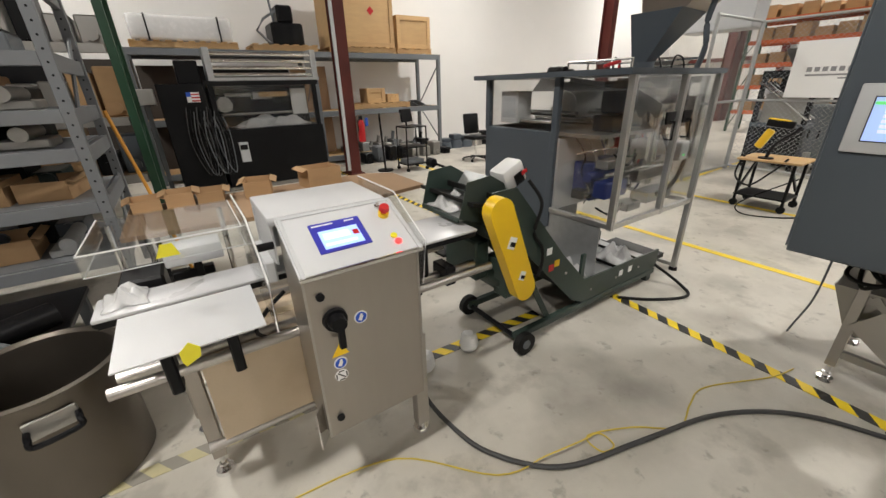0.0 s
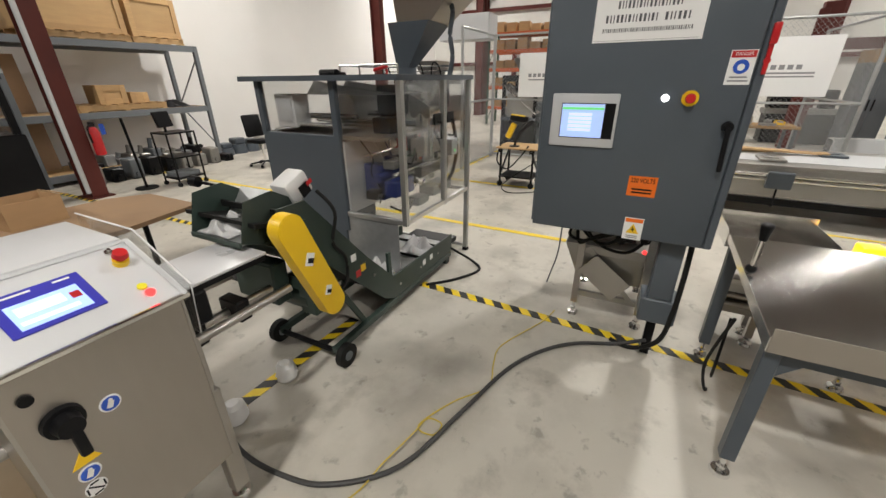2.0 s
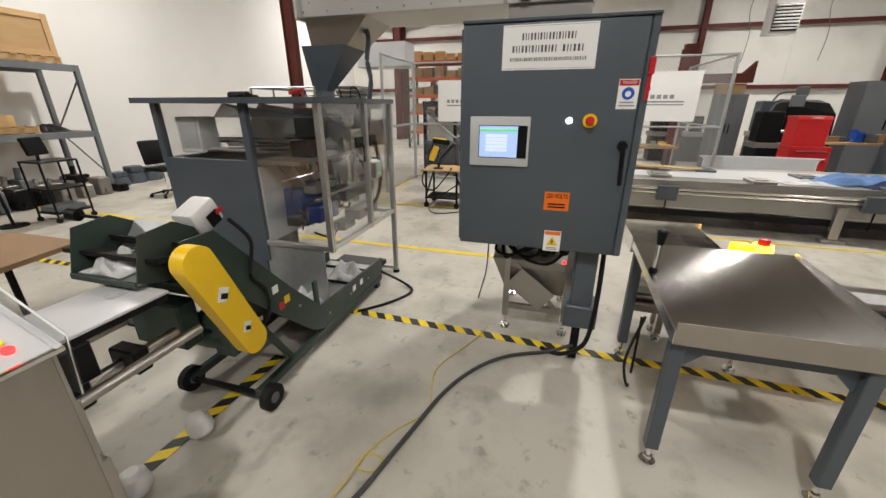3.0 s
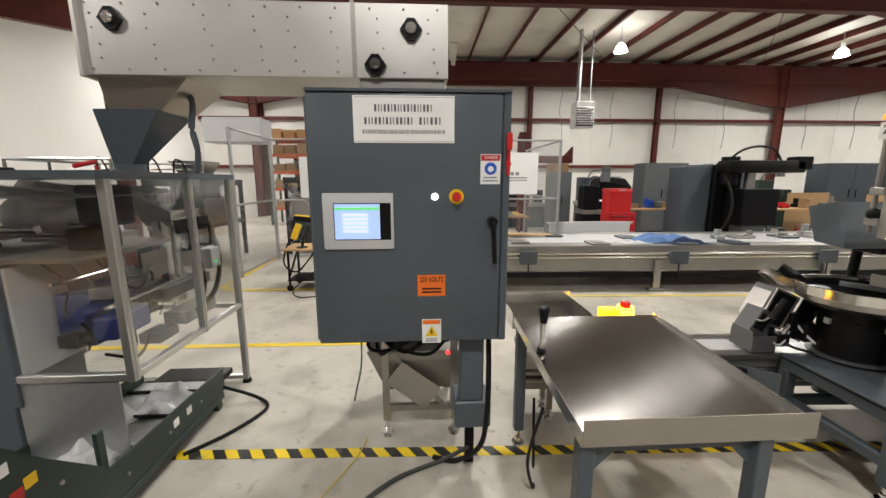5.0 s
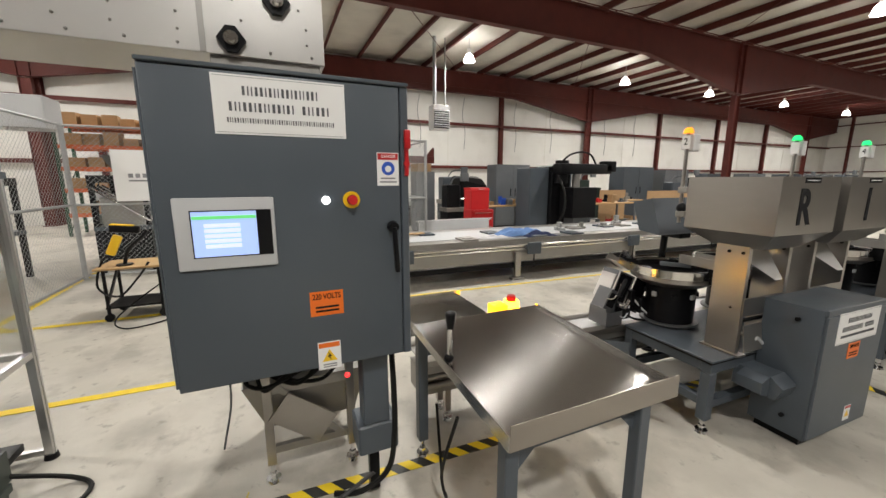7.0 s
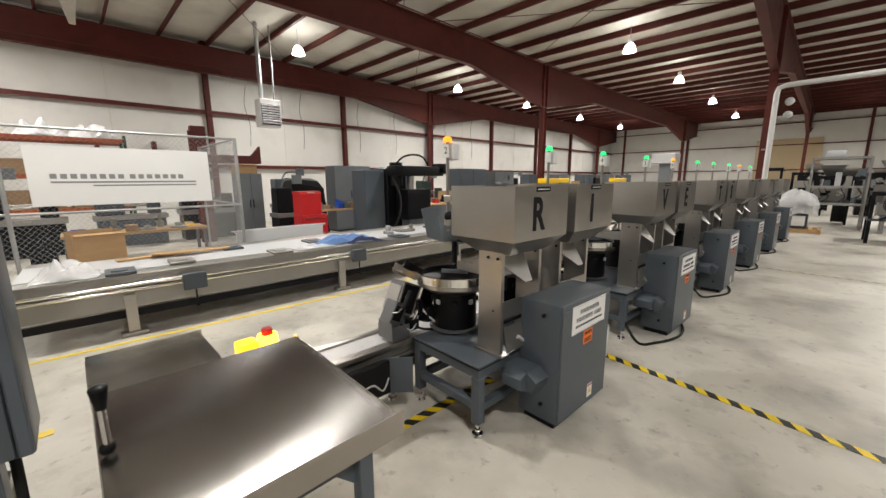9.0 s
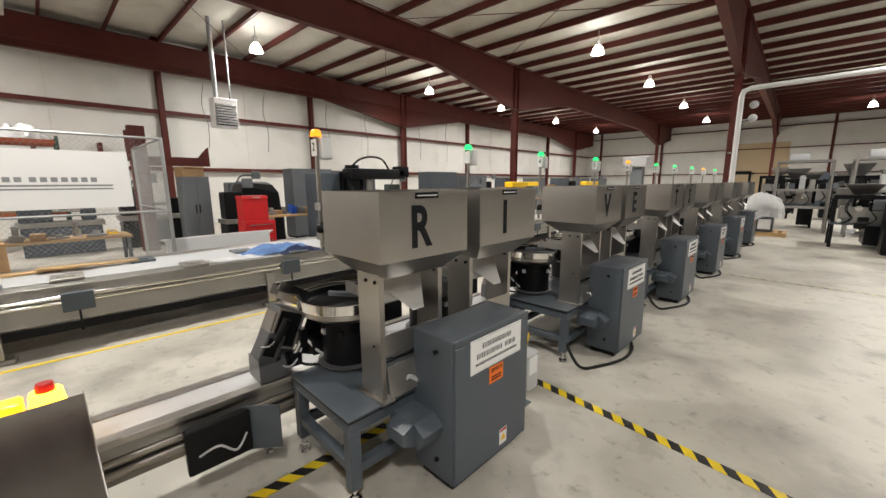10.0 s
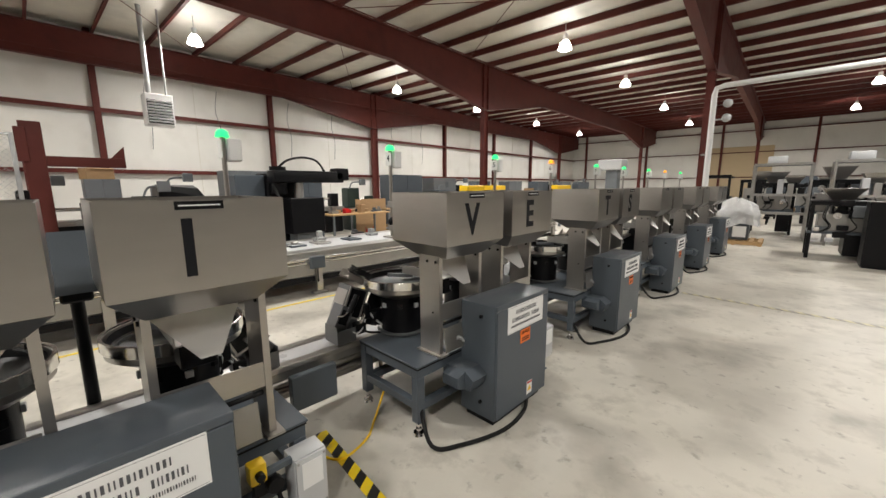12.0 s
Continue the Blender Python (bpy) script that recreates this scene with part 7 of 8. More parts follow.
# ---- inclined take-away conveyor ----
def incline():
    t = thing("incline_conveyor", (2.3, 2.2, 0), "dark green inclined parts conveyor on wheeled frame", "conveyor")
    ya, yb = 1.92, 2.46
    path = [(3.38, 0.2), (2.38, 0.2), (1.62, 0.98), (1.45, 1.02)]
    for y in (ya, yb):
        s = Shape().prism([(3.38, 0.12), (2.42, 0.12), (2.3, 0.18), (1.62, 0.86), (1.55, 1.06), (1.72, 1.06), (2.16, 0.56), (2.42, 0.3), (3.38, 0.28)], 1, y - 0.006, y + 0.006)
        sd = part("side_wall", s, GREEN_DARK, t, "dark green folded side wall")
        part("bolt", Shape().cyl((2.5, y - 0.012, 0.2), (2.5, y + 0.012, 0.2), 0.01, seg=6).cyl((2.8, y - 0.012, 0.2), (2.8, y + 0.012, 0.2), 0.01, seg=6).cyl((3.1, y - 0.012, 0.2), (3.1, y + 0.012, 0.2), 0.01, seg=6).cyl((2.2, y - 0.012, 0.42), (2.2, y + 0.012, 0.42), 0.01, seg=6), STEEL_DULL, sd)
    bl = Shape()
    for (xa, za), (xb, zb) in zip(path, path[1:]):
        bl.prism([(xa, za - 0.02), (xb, zb - 0.02), (xb, zb), (xa, za)], 1, ya + 0.02, yb - 0.02)
    part("belt", bl, RUBBER, t, "black cleated belt")
    for i in range(7):
        x = 3.2 - 0.27 * i
        z = 0.2 if x > 2.38 else 0.2 + (2.38 - x) * 1.026
        part("cleat", Shape().obox((x, (ya + yb) / 2, z + 0.012), (0.012, yb - ya - 0.06, 0.03), (0, 0, 0)), RUBBER, t)
    part("head_box", Shape().prism([(1.56, 0.86), (1.66, 0.74), (1.86, 0.95), (1.7, 1.06)], 1, 1.99, 2.4), GREEN_DARK, t)
    for ye in (1.985, 2.34):
        part("chute_end", Shape().prism([(1.4, 0.935), (1.45, 1.115), (1.6, 1.13), (1.74, 1.05), (1.68, 0.9), (1.5, 0.9)], 1, ye, ye + 0.005), GREEN_DARK, t, "dark green chute end plate")
    arc = [(1.4 + 0.3 * i / 8, 0.93 + 0.16 * (i / 8) ** 3) for i in range(9)]
    part("chute_sheet", Shape().prism(arc + [(x, z - 0.006) for x, z in arc[::-1]], 1, 1.991, 2.339), GALV, t, "curved bare metal chute sheet")
    part("chute_lip", Shape().box(1.392, 1.99, 0.915, 1.404, 2.34, 0.94, 0.002), GREEN_DARK, t)
    part("tension_bolt", Shape().cyl((1.62, 2.345, 1.1), (1.56, 2.48, 1.13), 0.008, seg=8).cyl((1.56, 2.46, 1.13), (1.55, 2.5, 1.135), 0.028, seg=12), BLACK, t)
    part("bed_plate", Shape().box(2.46, 1.95, 0.202, 3.34, 2.43, 0.206), GALV, t, "bare metal bed plate")
    y = 1.85
    g = Shape()
    pts = []
    (xa, za), (xb, zb) = (1.535, 0.985), (1.735, 0.5)
    dv = Vector((xb - xa, zb - za)).normalized()
    pv = Vector((-dv.y, dv.x))
    for i in range(13):
        a = math.pi * i / 12
        pts.append((xa + 0.074 * (pv.x * math.cos(a) - dv.x * math.sin(a)), za + 0.074 * (pv.y * math.cos(a) - dv.y * math.sin(a))))
    for i in range(13):
        a = math.pi * i / 12
        pts.append((xb + 0.07 * (-pv.x * math.cos(a) + dv.x * math.sin(a)), zb + 0.07 * (-pv.y * math.cos(a) + dv.y * math.sin(a))))
    g.prism(pts, 1, y - 0.035, y + 0.035)
    bmesh.ops.bevel(g.bm, geom=[e for e in g.bm.edges if len(e.link_faces) == 2 and e.calc_face_angle(0) > 1.2], offset=0.008, segments=2, affect="EDGES")
    gd = part("drive_guard", g, YELLOW, t, "bright yellow chain guard with warning labels")
    for fx, w in ((0.36, 0.05), (0.8, 0.04)):
        px, pz = xa + (xb - xa) * fx, za + (zb - za) * fx
        lb = part("warning_label", Shape().obox((px, y - 0.036, pz), (w, 0.002, w * 1.3), (0, 22, 0)), PAPER, gd)
        part("label_print", Shape().obox((px + 0.003, y - 0.038, pz - 0.008), (w * 0.7, 0.002, w * 0.5), (0, 22, 0)), INK, lb)
    part("guard_mount", Shape().box(1.6, 1.88, 0.9, 1.68, 1.93, 0.98), GREEN_DARK, t)
    part("guard_mount", Shape().box(1.68, 1.88, 0.55, 1.76, 2.1, 0.63), GREEN_DARK, t)
    part("gearmotor", Shape().cyl((1.78, 2.0, 0.46), (1.78, 2.3, 0.46), 0.085, seg=20).box(1.7, 1.94, 0.38, 1.88, 2.06, 0.56, 0.012), GREEN_DARK, t)
    mb = part("motor_switch", Shape().obox((1.76, 2.03, 1.105), (0.15, 0.12, 0.125), (0, -25, 0), 0.018, 2), WHITE_PLASTIC, t, "white switch box on the head")
    part("switch_face", Shape().obox((1.78, 1.962, 1.095), (0.06, 0.006, 0.06), (0, -25, 0)), BLACK, mb)
    part("switch_label", Shape().obox((1.81, 1.96, 1.125), (0.04, 0.006, 0.02), (0, -25, 0)), RED, mb)
    part("cable", Shape().tube([(1.86, 1.97, 1.07), (1.9, 1.9, 0.95), (1.86, 1.9, 0.78), (1.94, 1.9, 0.66), (1.92, 1.9, 0.5), (1.84, 1.96, 0.46)], 0.01, 6), RUBBER, t)
    for x, z, m in ((2.02, 0.62, PAPER), (2.1, 0.52, YELLOW), (2.86, 0.22, PAPER), (2.98, 0.22, PAPER), (2.05, 0.5, RED)):
        part("sticker", Shape().box(x - 0.022, ya - 0.009, z - 0.022, x + 0.022, ya - 0.005, z + 0.022), m, t)
    # carriage
    for yy in (1.93, 2.4):
        part("base_rail", Shape().box(1.78, yy - 0.022, 0.07, 3.36, yy + 0.022, 0.115, 0.004), GREEN_DARK, t)
    part("axle", Shape().cyl((1.8, 1.84, 0.075), (1.8, 2.44, 0.075), 0.018, seg=10), BLACK, t)
    for yy in (1.86, 2.42):
        w = part("wheel", Shape().cyl((1.8, yy - 0.02, 0.075), (1.8, yy + 0.02, 0.075), 0.075, seg=24), RUBBER, t)
        part("hub", Shape().cyl((1.8, yy - 0.025, 0.075), (1.8, yy + 0.025, 0.075), 0.03, seg=14), GREY_MID, w)
    for x in (2.0, 2.42):
        part("strut", Shape().obox((x, 1.95, 0.28), (0.035, 0.02, 0.4), (0, -30 if x < 2.2 else 0, 0)), GREEN_DARK, t)
        part("strut", Shape().obox((x, 2.4, 0.28), (0.035, 0.02, 0.4), (0, -30 if x < 2.2 else 0, 0)), GREEN_DARK, t)
    for yy in (1.93, 2.37):
        part("rear_foot", Shape().box(3.3, yy, 0.0, 3.36, yy + 0.04, 0.075), GREEN_DARK, t)
    part("skirt_tray", Shape().box(1.56, 2.05, 0.5, 1.66, 2.36, 0.74, 0.01), GREEN_DARK, t)


incline()
for i, (x, y) in enumerate(((2.55, 2.15), (2.85, 2.3), (3.1, 2.12))):
    cloth(x, y, 0.208, 0.15, 0.13, 0.13, WRAP, "poly_bag", "crumpled clear poly bag on black belt", 11 + i)
cloth(1.5, 2.2, 0.94, 0.09, 0.11, 0.1, WRAP, "poly_bag", "crumpled clear poly bag in the chute", 15)

# ---- cables on the floor ----
solo("drop_cable", Shape().tube([(1.1, 2.0, 0.2), (1.1, 1.9, 0.02), (1.1, 1.66, 0.018), (1.16, 1.43, 0.018), (1.37, 1.2, 0.018), (1.76, 1.08, 0.018), (2.16, 0.97, 0.018), (2.42, 0.83, 0.018), (2.6, 0.65, 0.018), (2.72, 0.4, 0.02), (2.72, 0.25, 0.1)], 0.0115, 10), CABLE_GREY, (1.5, 1.2, 0), "thick grey-black power cable snaking over concrete", "cable")
solo("extension_cord", Shape().tube([(0.2, 1.72, 0.006), (0.37, 1.74, 0.006), (0.8, 1.66, 0.006), (1.12, 1.34, 0.006), (1.35, 1.27, 0.03), (1.54, 1.23, 0.03), (1.66, 1.22, 0.006), (1.66, 1.14, 0.006), (1.58, 1.15, 0.012), (1.6, 1.24, 0.012), (1.82, 1.15, 0.006), (2.0, 1.02, 0.01), (2.2, 1.06, 0.006), (2.39, 1.07, 0.006), (2.76, 0.9, 0.006), (2.95, 0.85, 0.006)], 0.004, 6), CORD, (1.5, 1.2, 0), "thin yellow extension cord lying in loops", "cord")
solo("drop_cable", Shape().tube([(3.36, 1.95, 0.16), (3.42, 1.72, 0.03), (3.3, 1.6, 0.012), (3.05, 1.72, 0.012), (2.86, 1.9, 0.012)], 0.012, 8), RUBBER, (3.3, 1.7, 0), "black motor cable looping onto concrete", "cable")
solo("drop_cable", Shape().tube([(3.35, 0.93, 0.6), (3.36, 0.94, 0.3), (3.35, 0.98, 0.1), (3.36, 1.0, 0.008)], 0.006, 6), GREY_MID, (3.35, 0.95, 0), "thin grey wire hanging to the concrete", "wire")
solo("drop_cable", Shape().tube([(2.3, -0.02, 0.6), (2.42, 0.0, 0.25), (2.5, -0.06, 0.02), (2.7, -0.12, 0.015), (2.86, -0.16, 0.3)], 0.008, 6), RUBBER, (2.5, 0, 0), "black wire looped under the steel table", "wire")


# ---- brown folding table with cartons ----
def brown_table():
    t = thing("folding_table", (0.9, 3.7, 0), "brown hardboard table with clipped corners on folding legs", "table")
    top = [(-0.12, 3.4), (1.5, 3.3), (2.05, 3.42), (2.05, 4.05), (1.8, 4.2), (-0.12, 4.2)]
    part("top", Shape().prism(top, 2, 0.72, 0.75), BROWN_TOP, t)
    for x in (0.0, 1.7):
        for y in (3.48, 4.0):
            part("leg", Shape().cyl((x, y, 0), (x, y, 0.72), 0.018, seg=10), BLACK, t)
        part("leg_brace", Shape().cyl((x, 3.48, 0.2), (x, 4.0, 0.2), 0.012, seg=8), BLACK, t)


brown_table()
carton(1.3, 4.0, 0.75, 0.3, 0.26, 0.17, 6)
carton(0.78, 4.0, 0.75, 0.2, 0.26, 0.13, -12)
for i, x in enumerate((0.0, 0.22, 0.43)):
    carton(x, 4.05, 0.75, 0.18, 0.24, 0.09 + 0.02 * (i % 2), 4 - 5 * i, True, "shallow open brown carton on the table")
b = thing("broom", (0.14, 4.42, 0), "broom with orange wooden handle leaning on the rack", "broom")
part("handle", Shape().cyl((0.14, 4.42, 0.05), (-0.11, 4.62, 1.44), 0.014, seg=10), mat("orange_broom_handle", (0.7, 0.32, 0.04), 0.45, 0, 0.1, 9), b)
part("bristles", Shape().box(-0.03, 4.37, 0, 0.31, 4.47, 0.08, 0.01), BLACK, b)


# ---- storage racks by the north wall ----
def steel_rack(x0, x1, y0, y1, levels, h, label, deck=WOOD):
    t = thing("storage_rack", ((x0 + x1) / 2, (y0 + y1) / 2, 0), label, "rack", "storage racks")
    n = max(1, round((x1 - x0) / 2.9))
    for i in range(n + 1):
        x = x0 + (x1 - x0) * i / n
        for y in (y0, y1):
            part("upright", Shape().box(x - 0.04, y - 0.035, 0, x + 0.04, y + 0.035, h, 0.004), GREY_MID, t)
        part("brace", Shape().cyl((x, y0, 0.3), (x, y1, 1.1), 0.014, seg=6), GREY_MID, t)
        part("brace", Shape().cyl((x, y1, 1.1), (x, y0, h - 0.2), 0.014, seg=6), GREY_MID, t)
    for z in levels:
        for y in (y0, y1):
            part("beam", Shape().box(x0, y - 0.03, z - 0.11, x1, y + 0.03, z, 0.004), GREY_MID, t)
        part("deck", Shape().box(x0 + 0.02, y0 + 0.03, z - 0.02, x1 - 0.02, y1 - 0.03, z), deck, t)
    return t


steel_rack(-0.1, 5.92, 9.0, 10.0, (0.18, 1.12, 2.25), 2.25, "grey steel rack loaded with crates and machines")
pallet(0.8, 9.45, 2.25, 1.6, 0.9)
w = solo("wrapped_slab", Shape().box(0.05, 9.05, 2.37, 1.55, 9.85, 2.75, 0.05, 3), WRAP, (0.8, 9.45, 2.37), "long white slab in plastic wrap on pallet", "slab")
solo("wrapped_slab", Shape().box(0.1, 9.1, 2.369, 1.5, 9.8, 2.7, 0.02), WHITE_PLASTIC, (0.8, 9.45, 2.369), "stack of white plastic panels", "bundle")
for x in (0.3, 1.35):
    solo("strap", Shape().box(x - 0.012, 9.04, 2.37, x + 0.012, 9.86, 2.756, 0.006), BLACK, (x, 9.45, 2.37), "black strap round a wrapped bundle", "strap")
pallet(2.45, 9.45, 2.25, 1.2, 0.9)
m = thing("stored_machine", (2.45, 9.45, 2.37), "small black machine with arm under plastic", "machine")
part("body", Shape().box(2.25, 9.15, 2.368, 2.85, 9.7, 2.75, 0.03).box(2.4, 9.2, 2.75, 2.7, 9.6, 3.05, 0.03), BLACK, m)
part("arm", Shape().tube([(2.2, 9.2, 2.4), (2.0, 9.2, 2.6), (2.15, 9.2, 2.8), (2.4, 9.25, 2.95)], 0.025, 6, False), GREY_MID, m)
part("mast", Shape().cyl((2.35, 9.3, 2.75), (2.3, 9.3, 3.3), 0.02, seg=8), GREY_MID, m)


def crate(x0, x1, y0, y1, z0, z1, label):
    t = thing("wooden_crate", ((x0 + x1) / 2, (y0 + y1) / 2, z0), label, "crate", "crates")
    part("box", Shape().box(x0 + 0.02, y0 + 0.02, z0, x1 - 0.02, y1 - 0.02, z1), PLYWOOD, t)
    for x in (x0, x1 - 0.09):
        part("batten", Shape().box(x, y0, z0, x + 0.09, y0 + 0.022, z1, 0.002), WOOD, t)
    for z in (z0, z1 - 0.09):
        part("batten", Shape().box(x0 + 0.09, y0, z, x1 - 0.09, y0 + 0.022, z + 0.09, 0.002), WOOD, t)
    return t


pallet(4.05, 9.45, 2.25, 1.5, 0.95)
c = crate(3.35, 4.8, 9.05, 9.9, 2.368, 3.6, "tall plywood shipping crate on pallet")
part("stamp", Shape().prism([(4.2, 3.05), (4.28, 3.13), (4.36, 3.05), (4.28, 2.97)], 1, 9.064, 9.069), RED, c)
pallet(5.3, 9.45, 2.25, 0.9, 0.9)
crate(4.88, 5.75, 9.05, 9.85, 2.368, 3.02, "plywood crate with battens on pallet")
pallet(4.4, 9.45, 1.12, 1.4, 0.9)
crate(4.05, 4.5, 9.1, 9.6, 1.238, 1.55, "small open wooden crate on pallet")
crate(4.55, 4.85, 9.1, 9.6, 1.238, 1.42, "low wooden box on pallet")
cloth(5.35, 9.35, 1.125, 0.36, 0.3, 0.16, BLACK, "black_hose_pile", "pile of black cable on rack deck", 21)
clutter(9.2, 9.6, 9.3, 9.5, 0.0, 1, 77)
rnd = random.Random(12)
for i in range(12):
    x = 3.5 + 0.2 * i
    h = rnd.uniform(0.12, 0.4)
    solo("machine_part", Shape().box(x - 0.08, 9.1, 0.18, x + 0.08, 9.5, 0.18 + h * 0.5, 0.01).cyl((x, 9.3, 0.18 + h * 0.5), (x + 0.03, 9.3, 0.18 + h), 0.04, seg=10), rnd.choice((BLACK, STEEL_DULL, GREY_MID, GALV)), (x, 9.3, 0.18), "oily machine part stored on the rack", "machine part", "stored parts")
for i in range(9):
    x = 3.4 + 0.3 * i
    solo("floor_part", Shape().box(x - 0.1, 8.5, 0, x + 0.1, 8.8, rnd.uniform(0.1, 0.35), 0.02).cyl((x, 8.45, 0.08), (x, 8.85, 0.08), 0.05, seg=10), rnd.choice((BLACK, GREY_MID, STEEL_DULL)), (x, 8.6, 0), "heavy machine part on the concrete by the rack", "machine part", "stored parts")
for i in range(6):
    x = 6.2 + 0.35 * i
    h = rnd.uniform(0.15, 0.45)
    solo("floor_part", Shape().cyl((x, 9.2, 0), (x, 9.2, h * 0.6), 0.2, 0.17, 18).box(x - 0.12, 9.1, h * 0.6, x + 0.15, 9.35, h, 0.02), rnd.choice((BLACK, GREY_PAINT, STEEL_DULL)), (x, 9.2, 0), "dark machine housing on the concrete by the wall", "machine part", "stored parts")


def black_machine():
    t = thing("wrapping_machine", (1.5, 7.9, 0), "large black machine with roller head and cables", "machine")
    part("front_panel", Shape().box(0.85, 7.75, 0.06, 2.55, 8.7, 0.98, 0.015), BLACK, t, "glossy black front panel")
    part("base", Shape().box(0.3, 7.72, 0.0, 2.6, 8.75, 0.06).box(0.6, 7.7, 0.02, 2.6, 7.75, 0.06), STEEL_DULL, t)
    part("side_cabinet", Shape().box(0.2, 7.7, 0.06, 0.8, 8.6, 1.68, 0.01), BLACK, t, "tall black side cabinet")
    part("frame", Shape().box(0.86, 7.8, 0.98, 0.93, 7.87, 1.7).box(2.46, 7.8, 0.98, 2.53, 7.87, 1.7).box(0.82, 7.78, 1.64, 2.56, 7.86, 1.72).box(0.86, 8.5, 0.98, 2.53, 8.56, 1.7), BLACK, t)
    p = part("window", Shape().box(0.94, 7.81, 0.99, 2.45, 7.816, 1.64), CLEAR, t, "clear machine window")
    p.visible_shadow = False
    part("mechanism", Shape().cyl((1.05, 7.95, 1.36), (1.05, 8.3, 1.36), 0.12, seg=18).cyl((1.1, 8.1, 1.5), (2.3, 8.1, 1.5), 0.03, seg=10).box(1.5, 8.0, 1.42, 1.8, 8.2, 1.55, 0.01).cyl((1.0, 8.05, 1.2), (2.4, 8.05, 1.2), 0.02, seg=8), STEEL_DULL, t)
    part("wood_block", Shape().box(1.6, 7.95, 1.46, 2.05, 8.05, 1.54), WOOD, t)
    part("white_plate", Shape().box(2.12, 8.0, 1.16, 2.38, 8.03, 1.58), WHITE_PLASTIC, t)
    for z in (1.8, 1.9, 2.0, 2.1):
        part("roller", Shape().cyl((0.98, 7.85, z), (2.52, 7.85, z), 0.028, seg=12), STEEL_BRIGHT, t)
    for x in (0.9, 2.5):
        part("roller_frame", Shape().box(x, 7.8, 1.72, x + 0.09, 8.2, 2.18, 0.004), GALV, t)
    part("roller_sill", Shape().box(0.9, 7.78, 1.71, 2.6, 8.2, 1.76), GALV, t)
    part("head_box", Shape().box(0.5, 7.85, 1.68, 0.8, 8.3, 2.0, 0.01), BLACK, t)
    part("keypad", Shape().box(1.1, 7.72, 0.46, 1.24, 7.752, 0.78, 0.006), GREY_LIGHT, t, "grey keypad box")
    part("keypad_screen", Shape().box(1.115, 7.716, 0.66, 1.225, 7.721, 0.74), BLACK, t)
    f = part("flag_sticker", Shape().box(0.55, 7.692, 1.42, 0.72, 7.701, 1.56), PAPER, t, "small flag sticker")
    part("canton", Shape().box(0.55, 7.69, 1.5, 0.61, 7.693, 1.56), BLUE, f)
    for i in range(3):
        part("stripe", Shape().box(0.61, 7.69, 1.43 + 0.045 * i, 0.72, 7.693, 1.45 + 0.045 * i), RED, f)
    for i in range(9):
        x = 0.5 + 0.045 * i
        part("hanging_cable", Shape().tube([(x, 7.66, 1.35 - 0.03 * (i % 3)), (x - 0.05, 7.62, 0.9), (x + 0.02, 7.6, 0.5 - 0.03 * (i % 4)), (x + 0.12, 7.62, 0.35), (x + 0.15, 7.66, 0.9), (x + 0.1, 7.69, 1.2)], 0.007 + 0.003 * (i % 2), 6), (CABLE_GREY, BLACK, GREY_MID)[i % 3], t)
    part("white_box", Shape().box(-0.05, 7.9, 1.4, 0.16, 8.0, 1.62, 0.01), WHITE_PLASTIC, t)
    part("box_post", Shape().box(0.0, 7.95, 0.0, 0.06, 8.0, 1.41), GREY_MID, t)
    return t


black_machine()
cloth(1.75, 8.1, 0.985, 0.6, 0.22, 0.24, WRAP, "plastic_sheet", "crumpled plastic sheeting inside the machine", 31)
e = thing("fire_extinguisher", (3.2, 7.6, 0.55), "red fire extinguisher hung on the column", "fire extinguisher")
part("cylinder", Shape().lathe((3.2, 7.56, 0.62), [(0.0001, 0), (0.06, 0), (0.065, 0.02), (0.065, 0.32), (0.04, 0.38), (0.02, 0.4), (0.0001, 0.4)], 20), RED, e)
part("valve", Shape().box(3.17, 7.53, 1.01, 3.23, 7.59, 1.08, 0.006).tube([(3.2, 7.53, 1.05), (3.12, 7.5, 1.0), (3.12, 7.5, 0.8)], 0.012, 6), BLACK, e)
part("hanger", Shape().box(3.18, 7.6, 0.95, 3.22, 7.66, 1.0), STEEL_DULL, e)
part("blue_tag", Shape().box(3.26, 7.5, 0.9, 3.32, 7.504, 1.05), BLUE, e)
solo("column_conduit", Shape().cyl((2.9, 7.62, 0.1), (2.9, 7.62, 4.8), 0.03, seg=10), GREY_LIGHT, (2.9, 7.62, 0.1), "pale conduit strapped to the red column", "conduit", kind="structure")


def rolling_cart(x, y):
    t = thing("rolling_cart", (x, y, 0), "black tubular cart with shelves and tools", "cart")
    for dx in (-0.22, 0.22):
        for dy in (-0.2, 0.2):
            part("post", Shape().cyl((x + dx, y + dy, 0.06), (x + dx, y + dy, 0.85), 0.014, seg=8), BLACK, t)
            part("caster", Shape().cyl((x + dx, y + dy - 0.015, 0.035), (x + dx, y + dy + 0.015, 0.035), 0.035, seg=12), RUBBER, t)
    for z in (0.12, 0.45, 0.83):
        part("shelf", Shape().box(x - 0.23, y - 0.21, z, x + 0.23, y + 0.21, z + 0.025, 0.004), BLACK, t)
    part("monitor", Shape().obox((x - 0.1, y, 1.05), (0.3, 0.05, 0.24), (-12, 0, 20), 0.01), BLACK, t)
    part("stalk", Shape().cyl((x - 0.1, y, 0.85), (x - 0.1, y, 1.0), 0.02, seg=8), BLACK, t)
    part("tool_tray", Shape().box(x - 0.2, y - 0.16, 0.145, x + 0.18, y + 0.16, 0.22, 0.008), GREY_MID, t)


